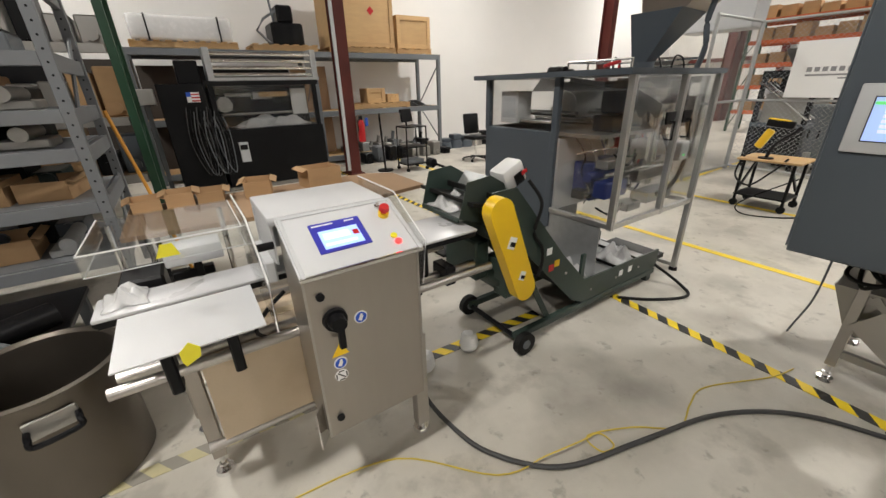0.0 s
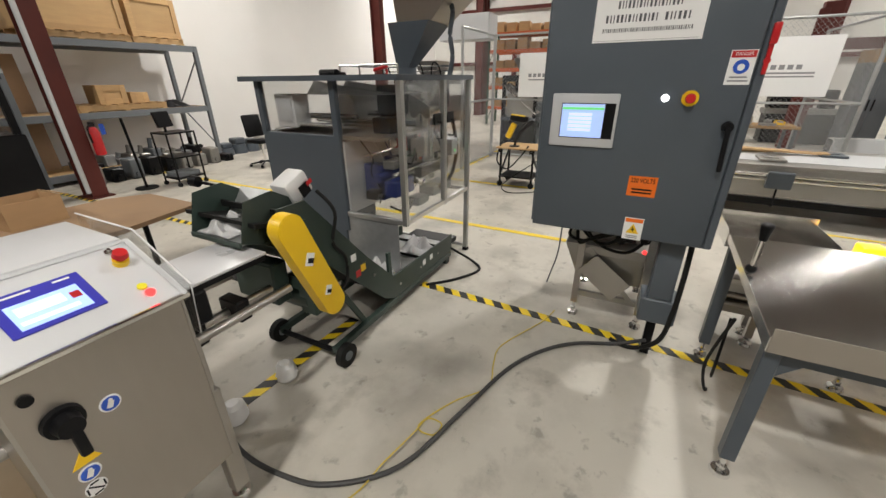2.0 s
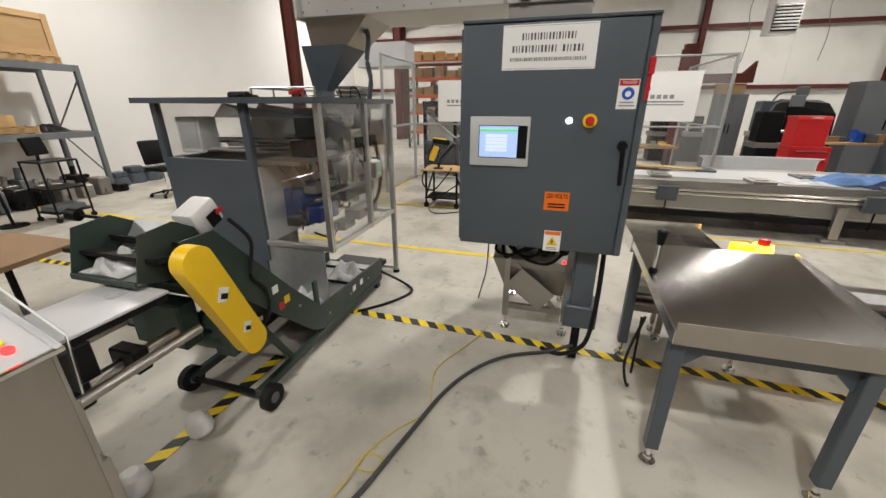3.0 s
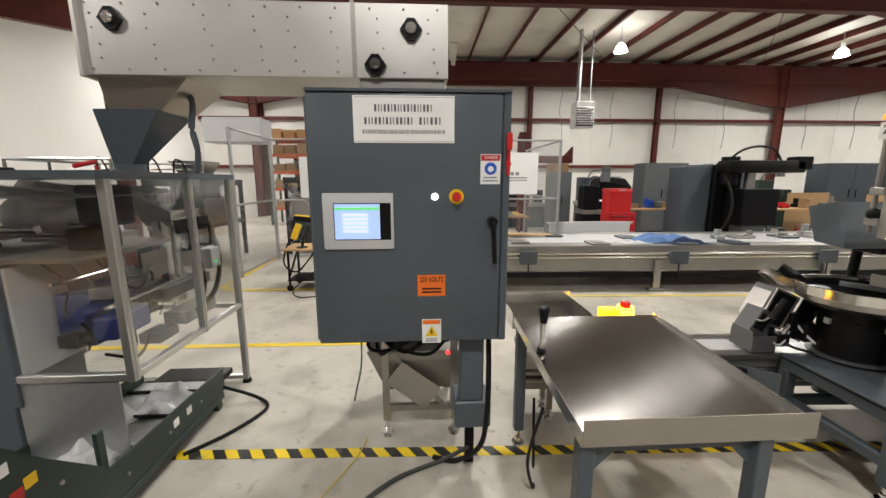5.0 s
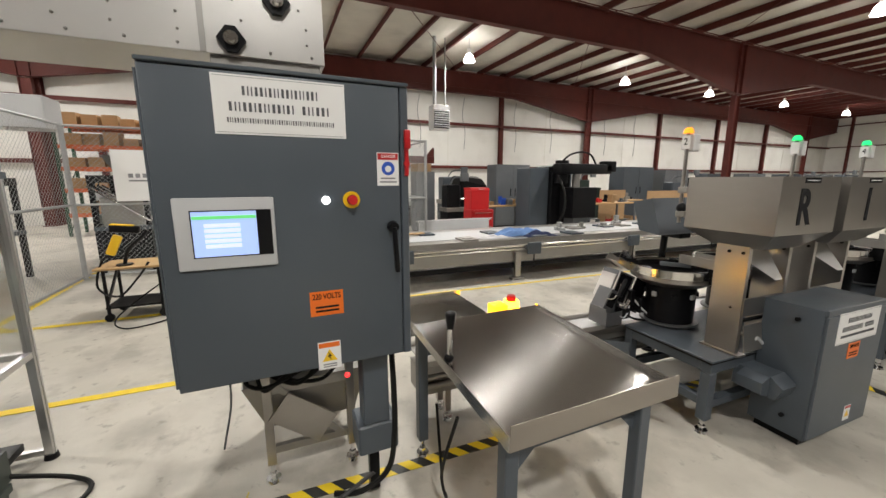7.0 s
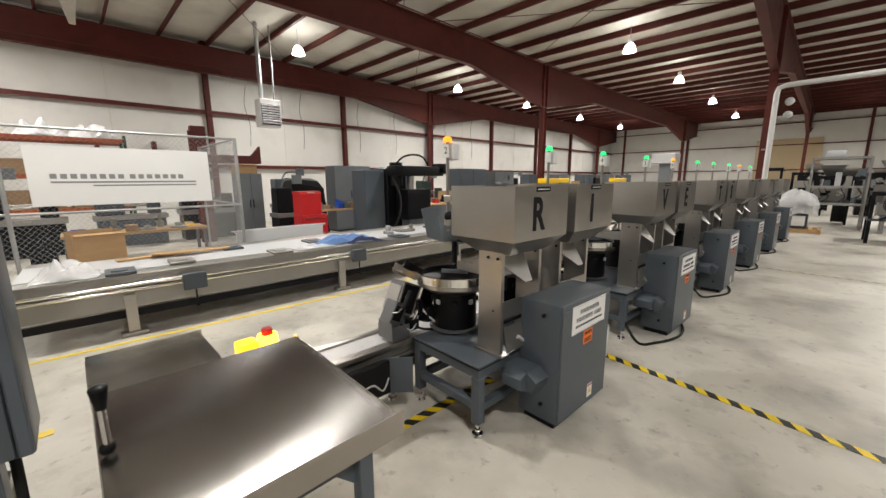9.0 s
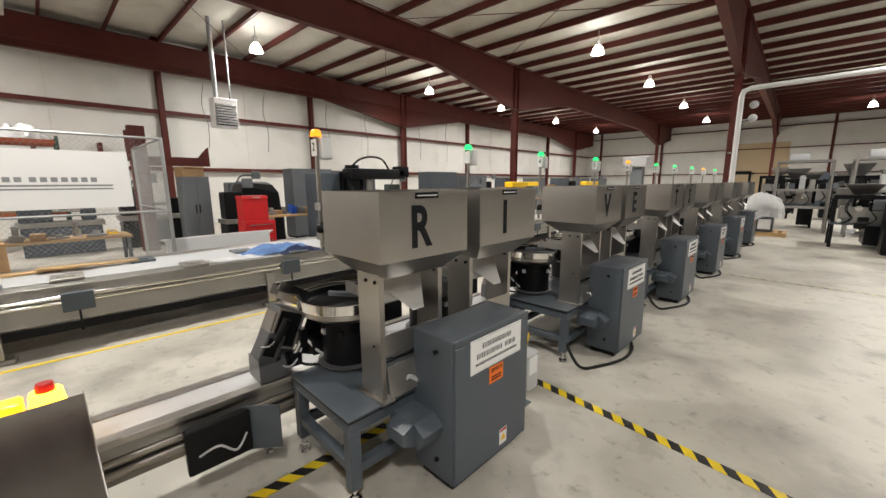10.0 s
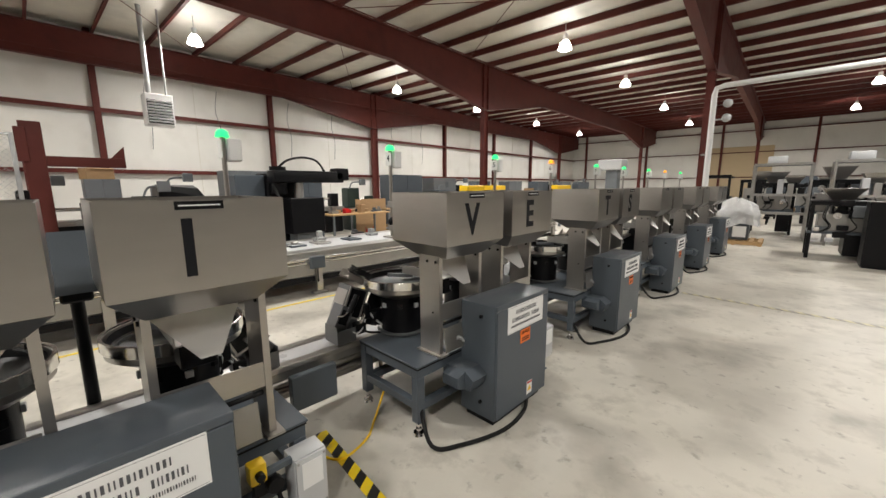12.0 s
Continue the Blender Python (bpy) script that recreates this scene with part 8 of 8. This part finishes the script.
rolling_cart(4.15, 7.35)
s = thing("sign_stand", (3.65, 7.6, 0), "thin black upright stand by the column", "stand")
part("pole", Shape().cyl((3.65, 7.6, 0), (3.6, 7.6, 1.1), 0.02, seg=8), BLACK, s)
part("foot", Shape().cyl((3.65, 7.6, 0), (3.65, 7.6, 0.02), 0.16, seg=16), BLACK, s)
ch = thing("shop_stool", (5.75, 7.3, 0), "black padded shop chair on castor base", "chair")
part("seat", Shape().box(5.55, 7.1, 0.46, 5.95, 7.5, 0.54, 0.03, 2), BLACK, ch)
part("backrest", Shape().obox((5.75, 7.48, 0.78), (0.4, 0.06, 0.42), (-8, 0, 0), 0.03, 2), BLACK, ch)
part("column", Shape().cyl((5.75, 7.3, 0.1), (5.75, 7.3, 0.47), 0.025, seg=10), CHROME, ch)
for i in range(5):
    a = 2 * math.pi * i / 5
    part("base_leg", Shape().cyl((5.75, 7.3, 0.1), (5.75 + 0.28 * math.cos(a), 7.3 + 0.28 * math.sin(a), 0.06), 0.016, seg=8).ball((5.75 + 0.28 * math.cos(a), 7.3 + 0.28 * math.sin(a), 0.03), 0.03, 8), BLACK, ch)
d = thing("hand_dolly", (2.35, 3.55, 0), "white roll on a small black dolly", "dolly")
part("frame", Shape().cyl((2.15, 3.4, 0.62), (2.6, 3.55, 0.62), 0.02, seg=8).cyl((2.35, 3.48, 0.0), (2.35, 3.48, 0.63), 0.02, seg=8).box(2.2, 3.35, 0, 2.5, 3.6, 0.02), BLACK, d)
part("roll", Shape().cyl((2.42, 3.4, 0.55), (2.42, 3.6, 0.55), 0.09, seg=18), WHITE_PLASTIC, d)
part("knob", Shape().ball((2.14, 3.4, 0.62), 0.05, 12), BLACK, d)


# ---- tall grey shelving beside the start ----
def shelving():
    t = thing("parts_shelving", (-1.6, 5.2, 0), "grey bolted steel shelving crammed with parts", "shelving")
    x0, x1 = -3.2, -0.235
    for x, y in ((x1, 4.1), (x1, 5.2), (-1.75, 4.1), (-1.75, 5.2), (x0, 4.1), (x0, 5.2)):
        p = Shape().box(x - 0.035, y - 0.03, 0, x + 0.035, y + 0.03, 3.1, 0.003)
        up = part("upright", p, RACK_GREY, t)
        hs = Shape()
        for i in range(40):
            hs.cyl((x, y - 0.031, 0.1 + 0.075 * i), (x, y - 0.0295, 0.1 + 0.075 * i), 0.008, seg=6)
        part("bolt_hole", hs, BLACK, up, kind="stuff")
    for z in (0.45, 0.86, 1.226, 1.475, 1.813, 2.3):
        part("front_beam", Shape().box(x0, 4.07, z - 0.085, x1 - 0.036, 4.1, z, 0.003), RACK_GREY, t)
        part("shelf", Shape().box(x0, 4.12, z - 0.02, x1 - 0.036, 5.17, z), RACK_GREY, t)
        part("side_beam", Shape().box(x1 - 0.02, 4.13, z - 0.11, x1 + 0.02, 5.17, z, 0.003), RACK_GREY, t)
    for za in (0.1, 1.2, 2.2):
        part("side_brace", Shape().cyl((x1, 4.1, za), (x1, 5.2, za + 0.8), 0.014, seg=6), RACK_GREY, t)


shelving()
rnd = random.Random(41)
for z in (0.45, 0.86, 1.226, 1.475, 1.813):
    for i in range(7):
        x = -2.7 + 0.36 * i
        if rnd.random() < 0.5:
            carton(x, 4.5, z, 0.3, 0.4, rnd.uniform(0.1, 0.19), rnd.uniform(-10, 10), rnd.random() < 0.5, "brown carton on the grey shelving", group="shelf stock")
        else:
            solo("machine_part", Shape().box(x - 0.13, 4.25, z, x + 0.13, 4.6, z + rnd.uniform(0.06, 0.12), 0.01).cyl((x, 4.2, z + 0.1), (x, 4.66, z + 0.1), 0.05, seg=12), rnd.choice((BLACK, STEEL_DULL, GALV, GREY_MID)), (x, 4.4, z), "dark metal machine part on grey shelving", "machine part", "shelf stock")
for z in (0.45, 0.86, 1.226, 1.475, 1.813, 2.3):
    for i in range(13):
        x = -3.0 + 0.2 * i
        solo("machine_part", Shape().box(x - 0.09, 4.7, z, x + 0.09, 5.1, z + rnd.uniform(0.14, 0.22), 0.01).cyl((x, 4.66, z + 0.1), (x, 5.0, z + 0.1), 0.05, seg=10), rnd.choice((BLACK, BLACK, BLACK, GREY_PAINT, GREEN_DARK, CARDBOARD)), (x, 4.9, z), "dark machine part at the back of the shelving", "machine part", "shelf stock")
for x in (-2.4, -1.2):
    solo("wrapped_part", Shape().ball((x, 4.25, 1.58), 0.11, 12, 0.9), WRAP, (x, 4.25, 1.475), "machine part in clear plastic wrap", "machine part", "shelf stock")
# brown panel, plus near-black sheets added as the shade behind the stock
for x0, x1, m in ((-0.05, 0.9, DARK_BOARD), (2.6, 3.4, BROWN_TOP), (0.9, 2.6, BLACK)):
    solo("leaning_board", Shape().obox(((x0 + x1) / 2, 9.75, 1.1), (x1 - x0 - 0.02, 0.02, 1.85), (-3, 0, 0)), m, ((x0 + x1) / 2, 9.75, 0.18), "dark sheet of board backing the gaps in the rack", "board", "leaning boards")
# added sheets: they hide the white wall where the gaps are in shade
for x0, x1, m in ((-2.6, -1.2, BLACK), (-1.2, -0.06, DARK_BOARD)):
    solo("leaning_board", Shape().obox(((x0 + x1) / 2, 9.75, 1.06), (x1 - x0 - 0.02, 0.02, 2.12), (-3, 0, 0)), m, ((x0 + x1) / 2, 9.75, 0), "dark sheet added to darken gaps by the north wall", "board", "leaning boards")
pr = thing("pallet_rack", (-1.6, 7.4, 0), "green pallet rack upright with loaded beams", "pallet rack")
for y in (6.8, 7.8):
    part("upright", Shape().box(-0.13, y - 0.05, 0, -0.04, y + 0.05, 4.2, 0.004), GREEN_RACK, pr)
    part("upright", Shape().box(-3.4, y - 0.05, 0, -3.31, y + 0.05, 4.2, 0.004), GREEN_RACK, pr)
for i in range(4):
    part("brace", Shape().cyl((-0.085, 6.8, 0.3 + i), (-0.085, 7.8, 1.2 + i), 0.02, seg=6), GREEN_RACK, pr)
for z in (0.6, 1.3, 2.1, 2.9):
    part("beam", Shape().box(-3.3, 6.77, z - 0.1, -0.14, 6.83, z, 0.004), STEEL_DULL, pr)
    part("deck", Shape().box(-3.3, 6.84, z - 0.03, -0.14, 7.8, z), BROWN_TOP, pr)
for z in (0.6, 1.3, 2.1, 2.9):
    for i in range(12):
        x = -3.1 + 0.26 * i
        solo("machine_part", Shape().box(x - 0.11, 6.95, z, x + 0.11, 7.4, z + rnd.uniform(0.25, 0.6), 0.015).cyl((x, 6.9, z + 0.1), (x, 7.5, z + 0.1), 0.07, seg=12), rnd.choice((BLACK, BLACK, STEEL_DULL, GREY_PAINT, CARDBOARD)), (x, 7.2, z), "dusty machine part on the green rack", "machine part", "rack stock")
g = thing("lift_table", (-0.85, 3.4, 0), "low grey steel frame with black parts tray", "frame")
part("bed", Shape().box(-1.9, 2.95, 0.3, -0.45, 3.85, 0.34, 0.006), BLACK, g)
part("edge_rail", Shape().box(-1.95, 2.9, 0.28, -0.4, 2.95, 0.36, 0.004), GREY_MID, g)
for x in (-1.85, -0.5):
    for y in (3.0, 3.8):
        part("leg", Shape().box(x - 0.03, y - 0.03, 0, x + 0.03, y + 0.03, 0.3), GREY_MID, g)
part("strut", Shape().cyl((-1.9, 3.2, 1.3), (-0.5, 2.95, 0.36), 0.02, seg=8), GREY_MID, g)
part("strut_post", Shape().cyl((-1.9, 3.2, 0.34), (-1.9, 3.2, 1.32), 0.02, seg=8), GREY_MID, g)
part("drive_block", Shape().box(-1.4, 3.2, 0.34, -0.9, 3.6, 0.48, 0.02), BLACK, g)
part("roller", Shape().cyl((-0.8, 3.1, 0.42), (-0.5, 3.3, 0.42), 0.07, seg=12), BLACK, g)


# ---- scanner cart past the panel ----
def scan_cart():
    t = thing("scanner_cart", (6.45, 2.15, 0), "small wheeled cart with wooden top", "cart")
    part("top", Shape().box(6.2, 1.85, 0.6, 6.75, 2.5, 0.625, 0.004), PLYWOOD, t)
    for x in (6.26, 6.69):
        for y in (1.92, 2.43):
            part("leg", Shape().cyl((x, y, 0.08), (x, y, 0.6), 0.018, seg=8), BLACK, t)
            part("caster", Shape().cyl((x - 0.015, y, 0.045), (x + 0.015, y, 0.045), 0.045, seg=14), RUBBER, t)
    part("shelf", Shape().box(6.24, 1.9, 0.15, 6.71, 2.45, 0.17), BLACK, t)
    part("scissor", Shape().obox((6.45, 1.93, 0.38), (0.5, 0.02, 0.035), (0, 38, 0)), BLACK, t)
    part("scissor", Shape().obox((6.45, 2.42, 0.38), (0.5, 0.02, 0.035), (0, -38, 0)), BLACK, t)


scan_cart()
s = thing("barcode_scanner", (6.35, 2.2, 0.625), "yellow and black handheld scanner in a stand", "scanner")
part("stand", Shape().cyl((6.35, 2.25, 0.625), (6.35, 2.25, 0.64), 0.08, seg=16).tube([(6.35, 2.25, 0.63), (6.35, 2.2, 0.8), (6.35, 2.05, 0.95), (6.35, 2.0, 1.02)], 0.02, 8), BLACK, s)
part("grip", Shape().obox((6.35, 2.32, 0.86), (0.06, 0.09, 0.24), (24, 0, 0), 0.02, 2), YELLOW, s)
part("head", Shape().obox((6.35, 2.2, 1.04), (0.08, 0.28, 0.09), (6, 0, 0), 0.02, 2), BLACK, s)
part("head_cap", Shape().obox((6.35, 2.22, 1.085), (0.07, 0.22, 0.02), (6, 0, 0), 0.008), YELLOW, s)
part("cord", Shape().tube([(6.35, 2.36, 0.75), (6.33, 2.45, 0.68), (6.28, 2.5, 0.4), (6.2, 2.3, 0.3), (6.18, 2.1, 0.5), (6.25, 2.0, 0.66)], 0.012, 6), BLACK, s)
solo("drop_cable", Shape().tube([(6.5, 1.9, 0.4), (6.1, 2.3, 0.1), (5.9, 2.2, 0.012), (6.0, 1.9, 0.01), (6.25, 1.7, 0.01)], 0.008, 6), RUBBER, (6.2, 2.0, 0), "black cord looping under the scanner cart", "cord")


# ---- ducts, heater and pipes high on the wall ----
def unit_heater(x, y):
    t = thing("unit_heater", (x, y, 3.5), "white louvred unit heater hung from the roof", "heater")
    part("casing", Shape().box(x, y - 0.36, 3.54, x + 0.5, y + 0.36, 4.48, 0.015), WHITE_PLASTIC, t)
    part("grille", Shape().box(x - 0.006, y - 0.32, 3.6, x + 0.002, y + 0.32, 4.3), BLACK, t)
    for i in range(8):
        part("louvre", Shape().obox((x - 0.02, y, 3.66 + 0.085 * i), (0.06, 0.62, 0.012), (0, 35, 0)), WHITE_PLASTIC, t)
    part("flue", Shape().cyl((x + 0.25, y + 0.2, 4.48), (x + 0.25, y + 0.2, 6.998), 0.07, seg=16), GALV, t)
    part("gas_pipe", Shape().cyl((x + 0.25, y - 0.25, 4.48), (x + 0.25, y - 0.25, 6.998), 0.03, seg=10), GALV, t)


unit_heater(15.2, -5.6)
p = thing("roof_pipe", (2.4, -16.2, 0), "white insulated pipe rising beside the column", "pipe", kind="structure")
part("riser", Shape().tube([(2.42, -16.15, 0.05), (2.42, -16.15, 4.2), (2.38, -16.15, 4.36), (2.2, -16.15, 4.42), (-8.0, -16.15, 4.5)], 0.075, 12, False), WHITE_PLASTIC, p)
part("bracket", Shape().box(2.45, -16.2, 2.5, 2.6, -16.1, 2.55), STEEL_DULL, p)
part("camera_ball", Shape().ball((2.1, -16.3, 3.55), 0.12, 12).ball((2.1, -16.3, 3.95), 0.12, 12).box(2.08, -16.32, 3.5, 2.5, -16.28, 3.54), GREY_LIGHT, p)
for i, y in enumerate((-11.5, -13.9, -18.0, -20.5, -8.4, -6.0)):
    solo("hanging_wire", Shape().tube([(18.75, y, 5.6), (18.78, y + 0.1, 4.8), (18.76, y - 0.05, 4.0), (18.78, y, 3.1)], 0.012, 6), GREY_MID, (18.75, y, 3.1), "thin wire hanging down the insulated wall", "wire", "wall wires")
for y, x in ((6.2, 18.9), (-1.0, 18.9), (-2.6, 18.9)):
    solo("wall_brace", Shape().box(18.6, y - 0.06, 1.5, 18.99, y + 0.06, 3.1, 0.01), RED_STEEL, (18.8, y, 1.5), "dark bracket fixed on the wall", "bracket", kind="structure")
solo("wall_fan", Shape().box(9.9, 4.1, 2.45, 10.5, 5.4, 3.0, 0.02), GREY_LIGHT, (10.2, 4.75, 2.45), "grey duct box on the column line", "duct", kind="structure")
solo("torn_facing", Shape().loft([[(17.0, -1.0, 6.995), (17.3, -1.0, 6.995), (17.3, -0.6, 6.995), (17.0, -0.6, 6.995)], [(17.1, -0.9, 6.2), (17.15, -0.9, 6.2), (17.15, -0.75, 6.2), (17.1, -0.75, 6.2)]]), ROOF_LINER, (17.1, -0.8, 6.2), "torn flap of insulation facing hanging down", "insulation", kind="structure")


# ---- far end of the hall ----
dd = thing("roll_up_door", (4.0, -44.8, 0), "closed tan roll-up door in end wall", "door", kind="structure")
part("curtain", Shape().box(1.7, -44.99, 0, 6.0, -44.9, 4.9), TAN, dd)
for i in range(12):
    part("slat_rib", Shape().box(1.7, -44.9, 0.35 + 0.4 * i, 6.0, -44.87, 0.4 + 0.4 * i), TAN, dd)


def packer(x, y, w, d, h, label, yaw=0.0, screen=True):
    t = thing("packing_machine", (x, y, 0), label, "packing machine", "far machines")
    for a in (-1, 1):
        for b in (-1, 1):
            part("leg", Shape().box(x + a * (w / 2 - 0.04) - 0.035, y + b * (d / 2 - 0.04) - 0.035, 0, x + a * (w / 2 - 0.04) + 0.035, y + b * (d / 2 - 0.04) + 0.035, h * 0.9, 0.003), BLACK, t)
    part("deck", Shape().box(x - w / 2, y - d / 2, h * 0.42, x + w / 2, y + d / 2, h * 0.46), GREY_PAINT, t)
    part("body", Shape().box(x - w / 2 + 0.1, y - d / 2 + 0.1, h * 0.46, x + w / 2 - 0.15, y + d / 2 - 0.1, h * 0.74, 0.01), STEEL_DULL, t)
    part("head", Shape().box(x - w / 2, y - d / 2, h * 0.88, x + w / 2, y + d / 2, h * 0.95).box(x - w * 0.2, y - d * 0.3, h * 0.74, x + w * 0.15, y + d * 0.3, h * 0.88), BLACK, t)
    part("hopper", Shape().loft([[(x - 0.15, y - 0.15, h * 0.95), (x + 0.15, y - 0.15, h * 0.95), (x + 0.15, y + 0.15, h * 0.95), (x - 0.15, y + 0.15, h * 0.95)], [(x - 0.35, y - 0.3, h * 1.15), (x + 0.35, y - 0.3, h * 1.15), (x + 0.35, y + 0.3, h * 1.15), (x - 0.35, y + 0.3, h * 1.15)]]), STEEL, t)
    if screen:
        part("screen_box", Shape().box(x - w / 2 - 0.05, y + d / 2, h * 0.7, x - w / 2 + 0.35, y + d / 2 + 0.08, h * 0.88, 0.01), GREY_MID, t)
    for i in range(4):
        part("tube", Shape().cyl((x - w / 2 + 0.2 * i, y - d / 2, h * 0.5), (x - w / 2 + 0.2 * i, y + d / 2, h * 0.85), 0.02, seg=8), STEEL_BRIGHT, t)
    rp = random.Random(round(x * 31 + y * 7))
    for i in range(9):
        px, pz, k = x + rp.uniform(-0.45, 0.4) * w, h * rp.uniform(0.3, 0.95), rp.uniform(0.05, 0.14)
        if i % 3 == 0:
            part("cylinder", Shape().cyl((px, y + d / 2 - 0.02, pz), (px, y + d / 2 + 0.06, pz), k * 0.6, seg=12), rp.choice((STEEL_BRIGHT, BLACK, STEEL_DULL)), t)
        else:
            part("fitting", Shape().box(px - k, y + d / 2 - 0.06, pz - k * 0.6, px + k, y + d / 2 + 0.03, pz + k * 0.6, 0.008), rp.choice((BLACK, BLACK, STEEL_DULL, GREY_MID, GREY_LIGHT)), t)
    for i in range(3):
        px = x + rp.uniform(-0.4, 0.3) * w
        part("hose", Shape().tube([(px, y + d / 2 + 0.03, h * 0.9), (px + 0.06, y + d / 2 + 0.1, h * 0.7), (px - 0.05, y + d / 2 + 0.08, h * 0.55), (px + 0.08, y + d / 2 + 0.02, h * 0.45)], 0.012, 6), BLACK, t)
    part("drive_box", Shape().box(x - w / 2 + 0.05, y - d / 2 + 0.05, 0.1, x - w / 2 + 0.4, y + d / 2 - 0.05, h * 0.42, 0.01), BLACK, t)


packer(-0.35, -14.6, 1.0, 0.9, 1.35, "dark framed packing machine with steel deck")
cabinet(-1.25, -13.6, 0.5, 0.6, 1.3, BLACK, "black machine cabinet with white note")
pallet(1.55, -16.0, 0.0, 1.25, 1.1, "raw pine pallet carrying a wrapped machine")
wm = thing("wrapped_machine", (1.6, -16.0, 0.118), "grey machine under white plastic wrap on pallet", "machine")
part("body", Shape().box(1.25, -16.3, 0.12, 1.85, -15.7, 0.95, 0.02), GREY_PAINT, wm)
part("lower_plate", Shape().box(1.3, -15.69, 0.2, 1.6, -15.66, 0.5), PAPER, wm)
rings = []
for q in range(9):
    f = q / 8
    ring, shrink = [], (0.0, 0.02, 0.03, 0.03, 0.05, 0.08, 0.13, 0.22, 0.4)[q]
    for a in range(28):
        ang = 2 * math.pi * a / 28
        c0, s0 = math.cos(ang), math.sin(ang)
        r = 1 / max(abs(c0) / 0.44, abs(s0) / 0.42) ** 0.9
        k = (1 - shrink * 2) * (1 + 0.12 * noise.noise(Vector((c0 * 2.2, s0 * 2.2, f * 3))) + 0.16 * noise.noise(Vector((c0 * 6, s0 * 6, f * 5))))
        ring.append((1.52 + c0 * r * k, -15.98 + s0 * r * k, 0.52 + 0.72 * f + 0.1 * noise.noise(Vector((c0 * 1.5, s0 * 1.5, 9))) * (1 if q > 4 else 1.6)))
    rings.append(ring)
solo("plastic_cover", Shape().loft(rings), WRAP, (1.52, -15.98, 0.95), "crumpled white plastic sheet wrapped over a machine", "plastic sheet")
rnd = random.Random(61)
for i, (x, y) in enumerate(((-0.5, -18.5), (0.9, -19.5), (-2.2, -17.5), (-1.6, -21.5), (0.4, -23.5), (-3.6, -20.0), (-4.5, -24.0), (1.6, -27.0), (-0.8, -28.0), (-5.5, -18.0))):
    packer(x, y, rnd.uniform(0.9, 1.5), rnd.uniform(0.8, 1.2), rnd.uniform(1.3, 2.0), "dark framed machine waiting in the far aisle", screen=i % 2 == 0)
for i in range(7):
    x = -5.0 + 1.1 * i
    cabinet(x, -31.0 - (i % 3), 0.8, 0.7, rnd.uniform(1.4, 2.2), rnd.choice((GREY_PAINT, GREY_MID, BLACK)), "steel machine cabinet at the far end")
for i in range(5):
    carton(-4.0 + 1.3 * i, -34.5, 0, 1.0, 0.8, rnd.uniform(1.0, 2.0), rnd.uniform(-5, 5), False, "large brown carton stacked at the far end", group="far cartons")
for x, y, w in ((0.75, -18.0, 1.3), (-0.9, -17.2, 1.2), (-2.6, -16.2, 1.4), (-3.4, -22.5, 1.6)):
    t = thing("tall_machine", (x, y, 0), "tall open machine frame with pale head box", "packing machine", "far machines")
    for a in (-1, 1):
        for b2 in (-1, 1):
            part("post", Shape().box(x + a * w / 2 - 0.04, y + b2 * 0.4 - 0.04, 0, x + a * w / 2 + 0.015, y + b2 * 0.4 + 0.015, 2.25), STEEL_DULL, t)
    for z in (0.75, 1.3, 2.2):
        part("crossbar", Shape().box(x - w / 2, y + 0.36, z, x + w / 2, y + 0.44, z + 0.07), STEEL_DULL, t)
        part("deck", Shape().box(x - w / 2, y - 0.36, z, x + w / 2, y + 0.36, z + 0.04), GREY_MID, t)
    for i in range(5):
        part("unit", Shape().box(x - w / 2 + 0.1 + i * w / 5.5, y + 0.1, 1.34, x - w / 2 + 0.24 + i * w / 5.5, y + 0.42, 1.55 + 0.12 * (i % 3), 0.01), (BLACK, STEEL_DULL, GREY_LIGHT, GREY_PAINT)[i % 4], t)
    part("head_box", Shape().box(x - 0.1, y - 0.2, 2.24, x + 0.35, y + 0.3, 2.48, 0.03, 2), GREY_LIGHT, t, "pale head box")
f = thing("forklift", (3.0, -25.0, 0), "dark forklift parked in the far aisle", "forklift")
part("body", Shape().box(2.5, -25.6, 0.2, 3.7, -24.6, 1.1, 0.05, 2), BLACK, f)
part("mast", Shape().box(2.55, -24.6, 0.1, 2.65, -24.5, 2.1).box(3.45, -24.6, 0.1, 3.55, -24.5, 2.1).box(2.55, -24.6, 2.0, 3.55, -24.5, 2.1), BLACK, f)
part("roof_guard", Shape().box(2.5, -25.6, 1.95, 3.6, -24.65, 2.02), BLACK, f)
part("red_panel", Shape().box(3.72, -25.3, 0.6, 3.76, -24.9, 1.0), RED, f)
for x in (2.6, 3.5):
    part("wheel", Shape().cyl((x, -24.7, 0.25), (x + 0.18, -24.7, 0.25), 0.25, seg=18), RUBBER, f)
g = thing("green_hopper_tower", (6.2, -20.0, 0), "tall feeder with pale green hopper head", "hopper tower")
part("hopper", Shape().box(5.9, -20.4, 2.3, 6.9, -19.6, 2.75, 0.03), GREY_LIGHT, g)
part("tower", Shape().box(6.1, -20.2, 0, 6.6, -19.8, 2.3, 0.01), GREY_MID, g)

packer(9.9, 3.05, 1.5, 0.8, 1.75, "dark framed machine standing inside the wire cage", screen=False)
packer(8.6, 4.9, 1.6, 1.0, 1.7, "dark framed machine standing by the fence", screen=False)
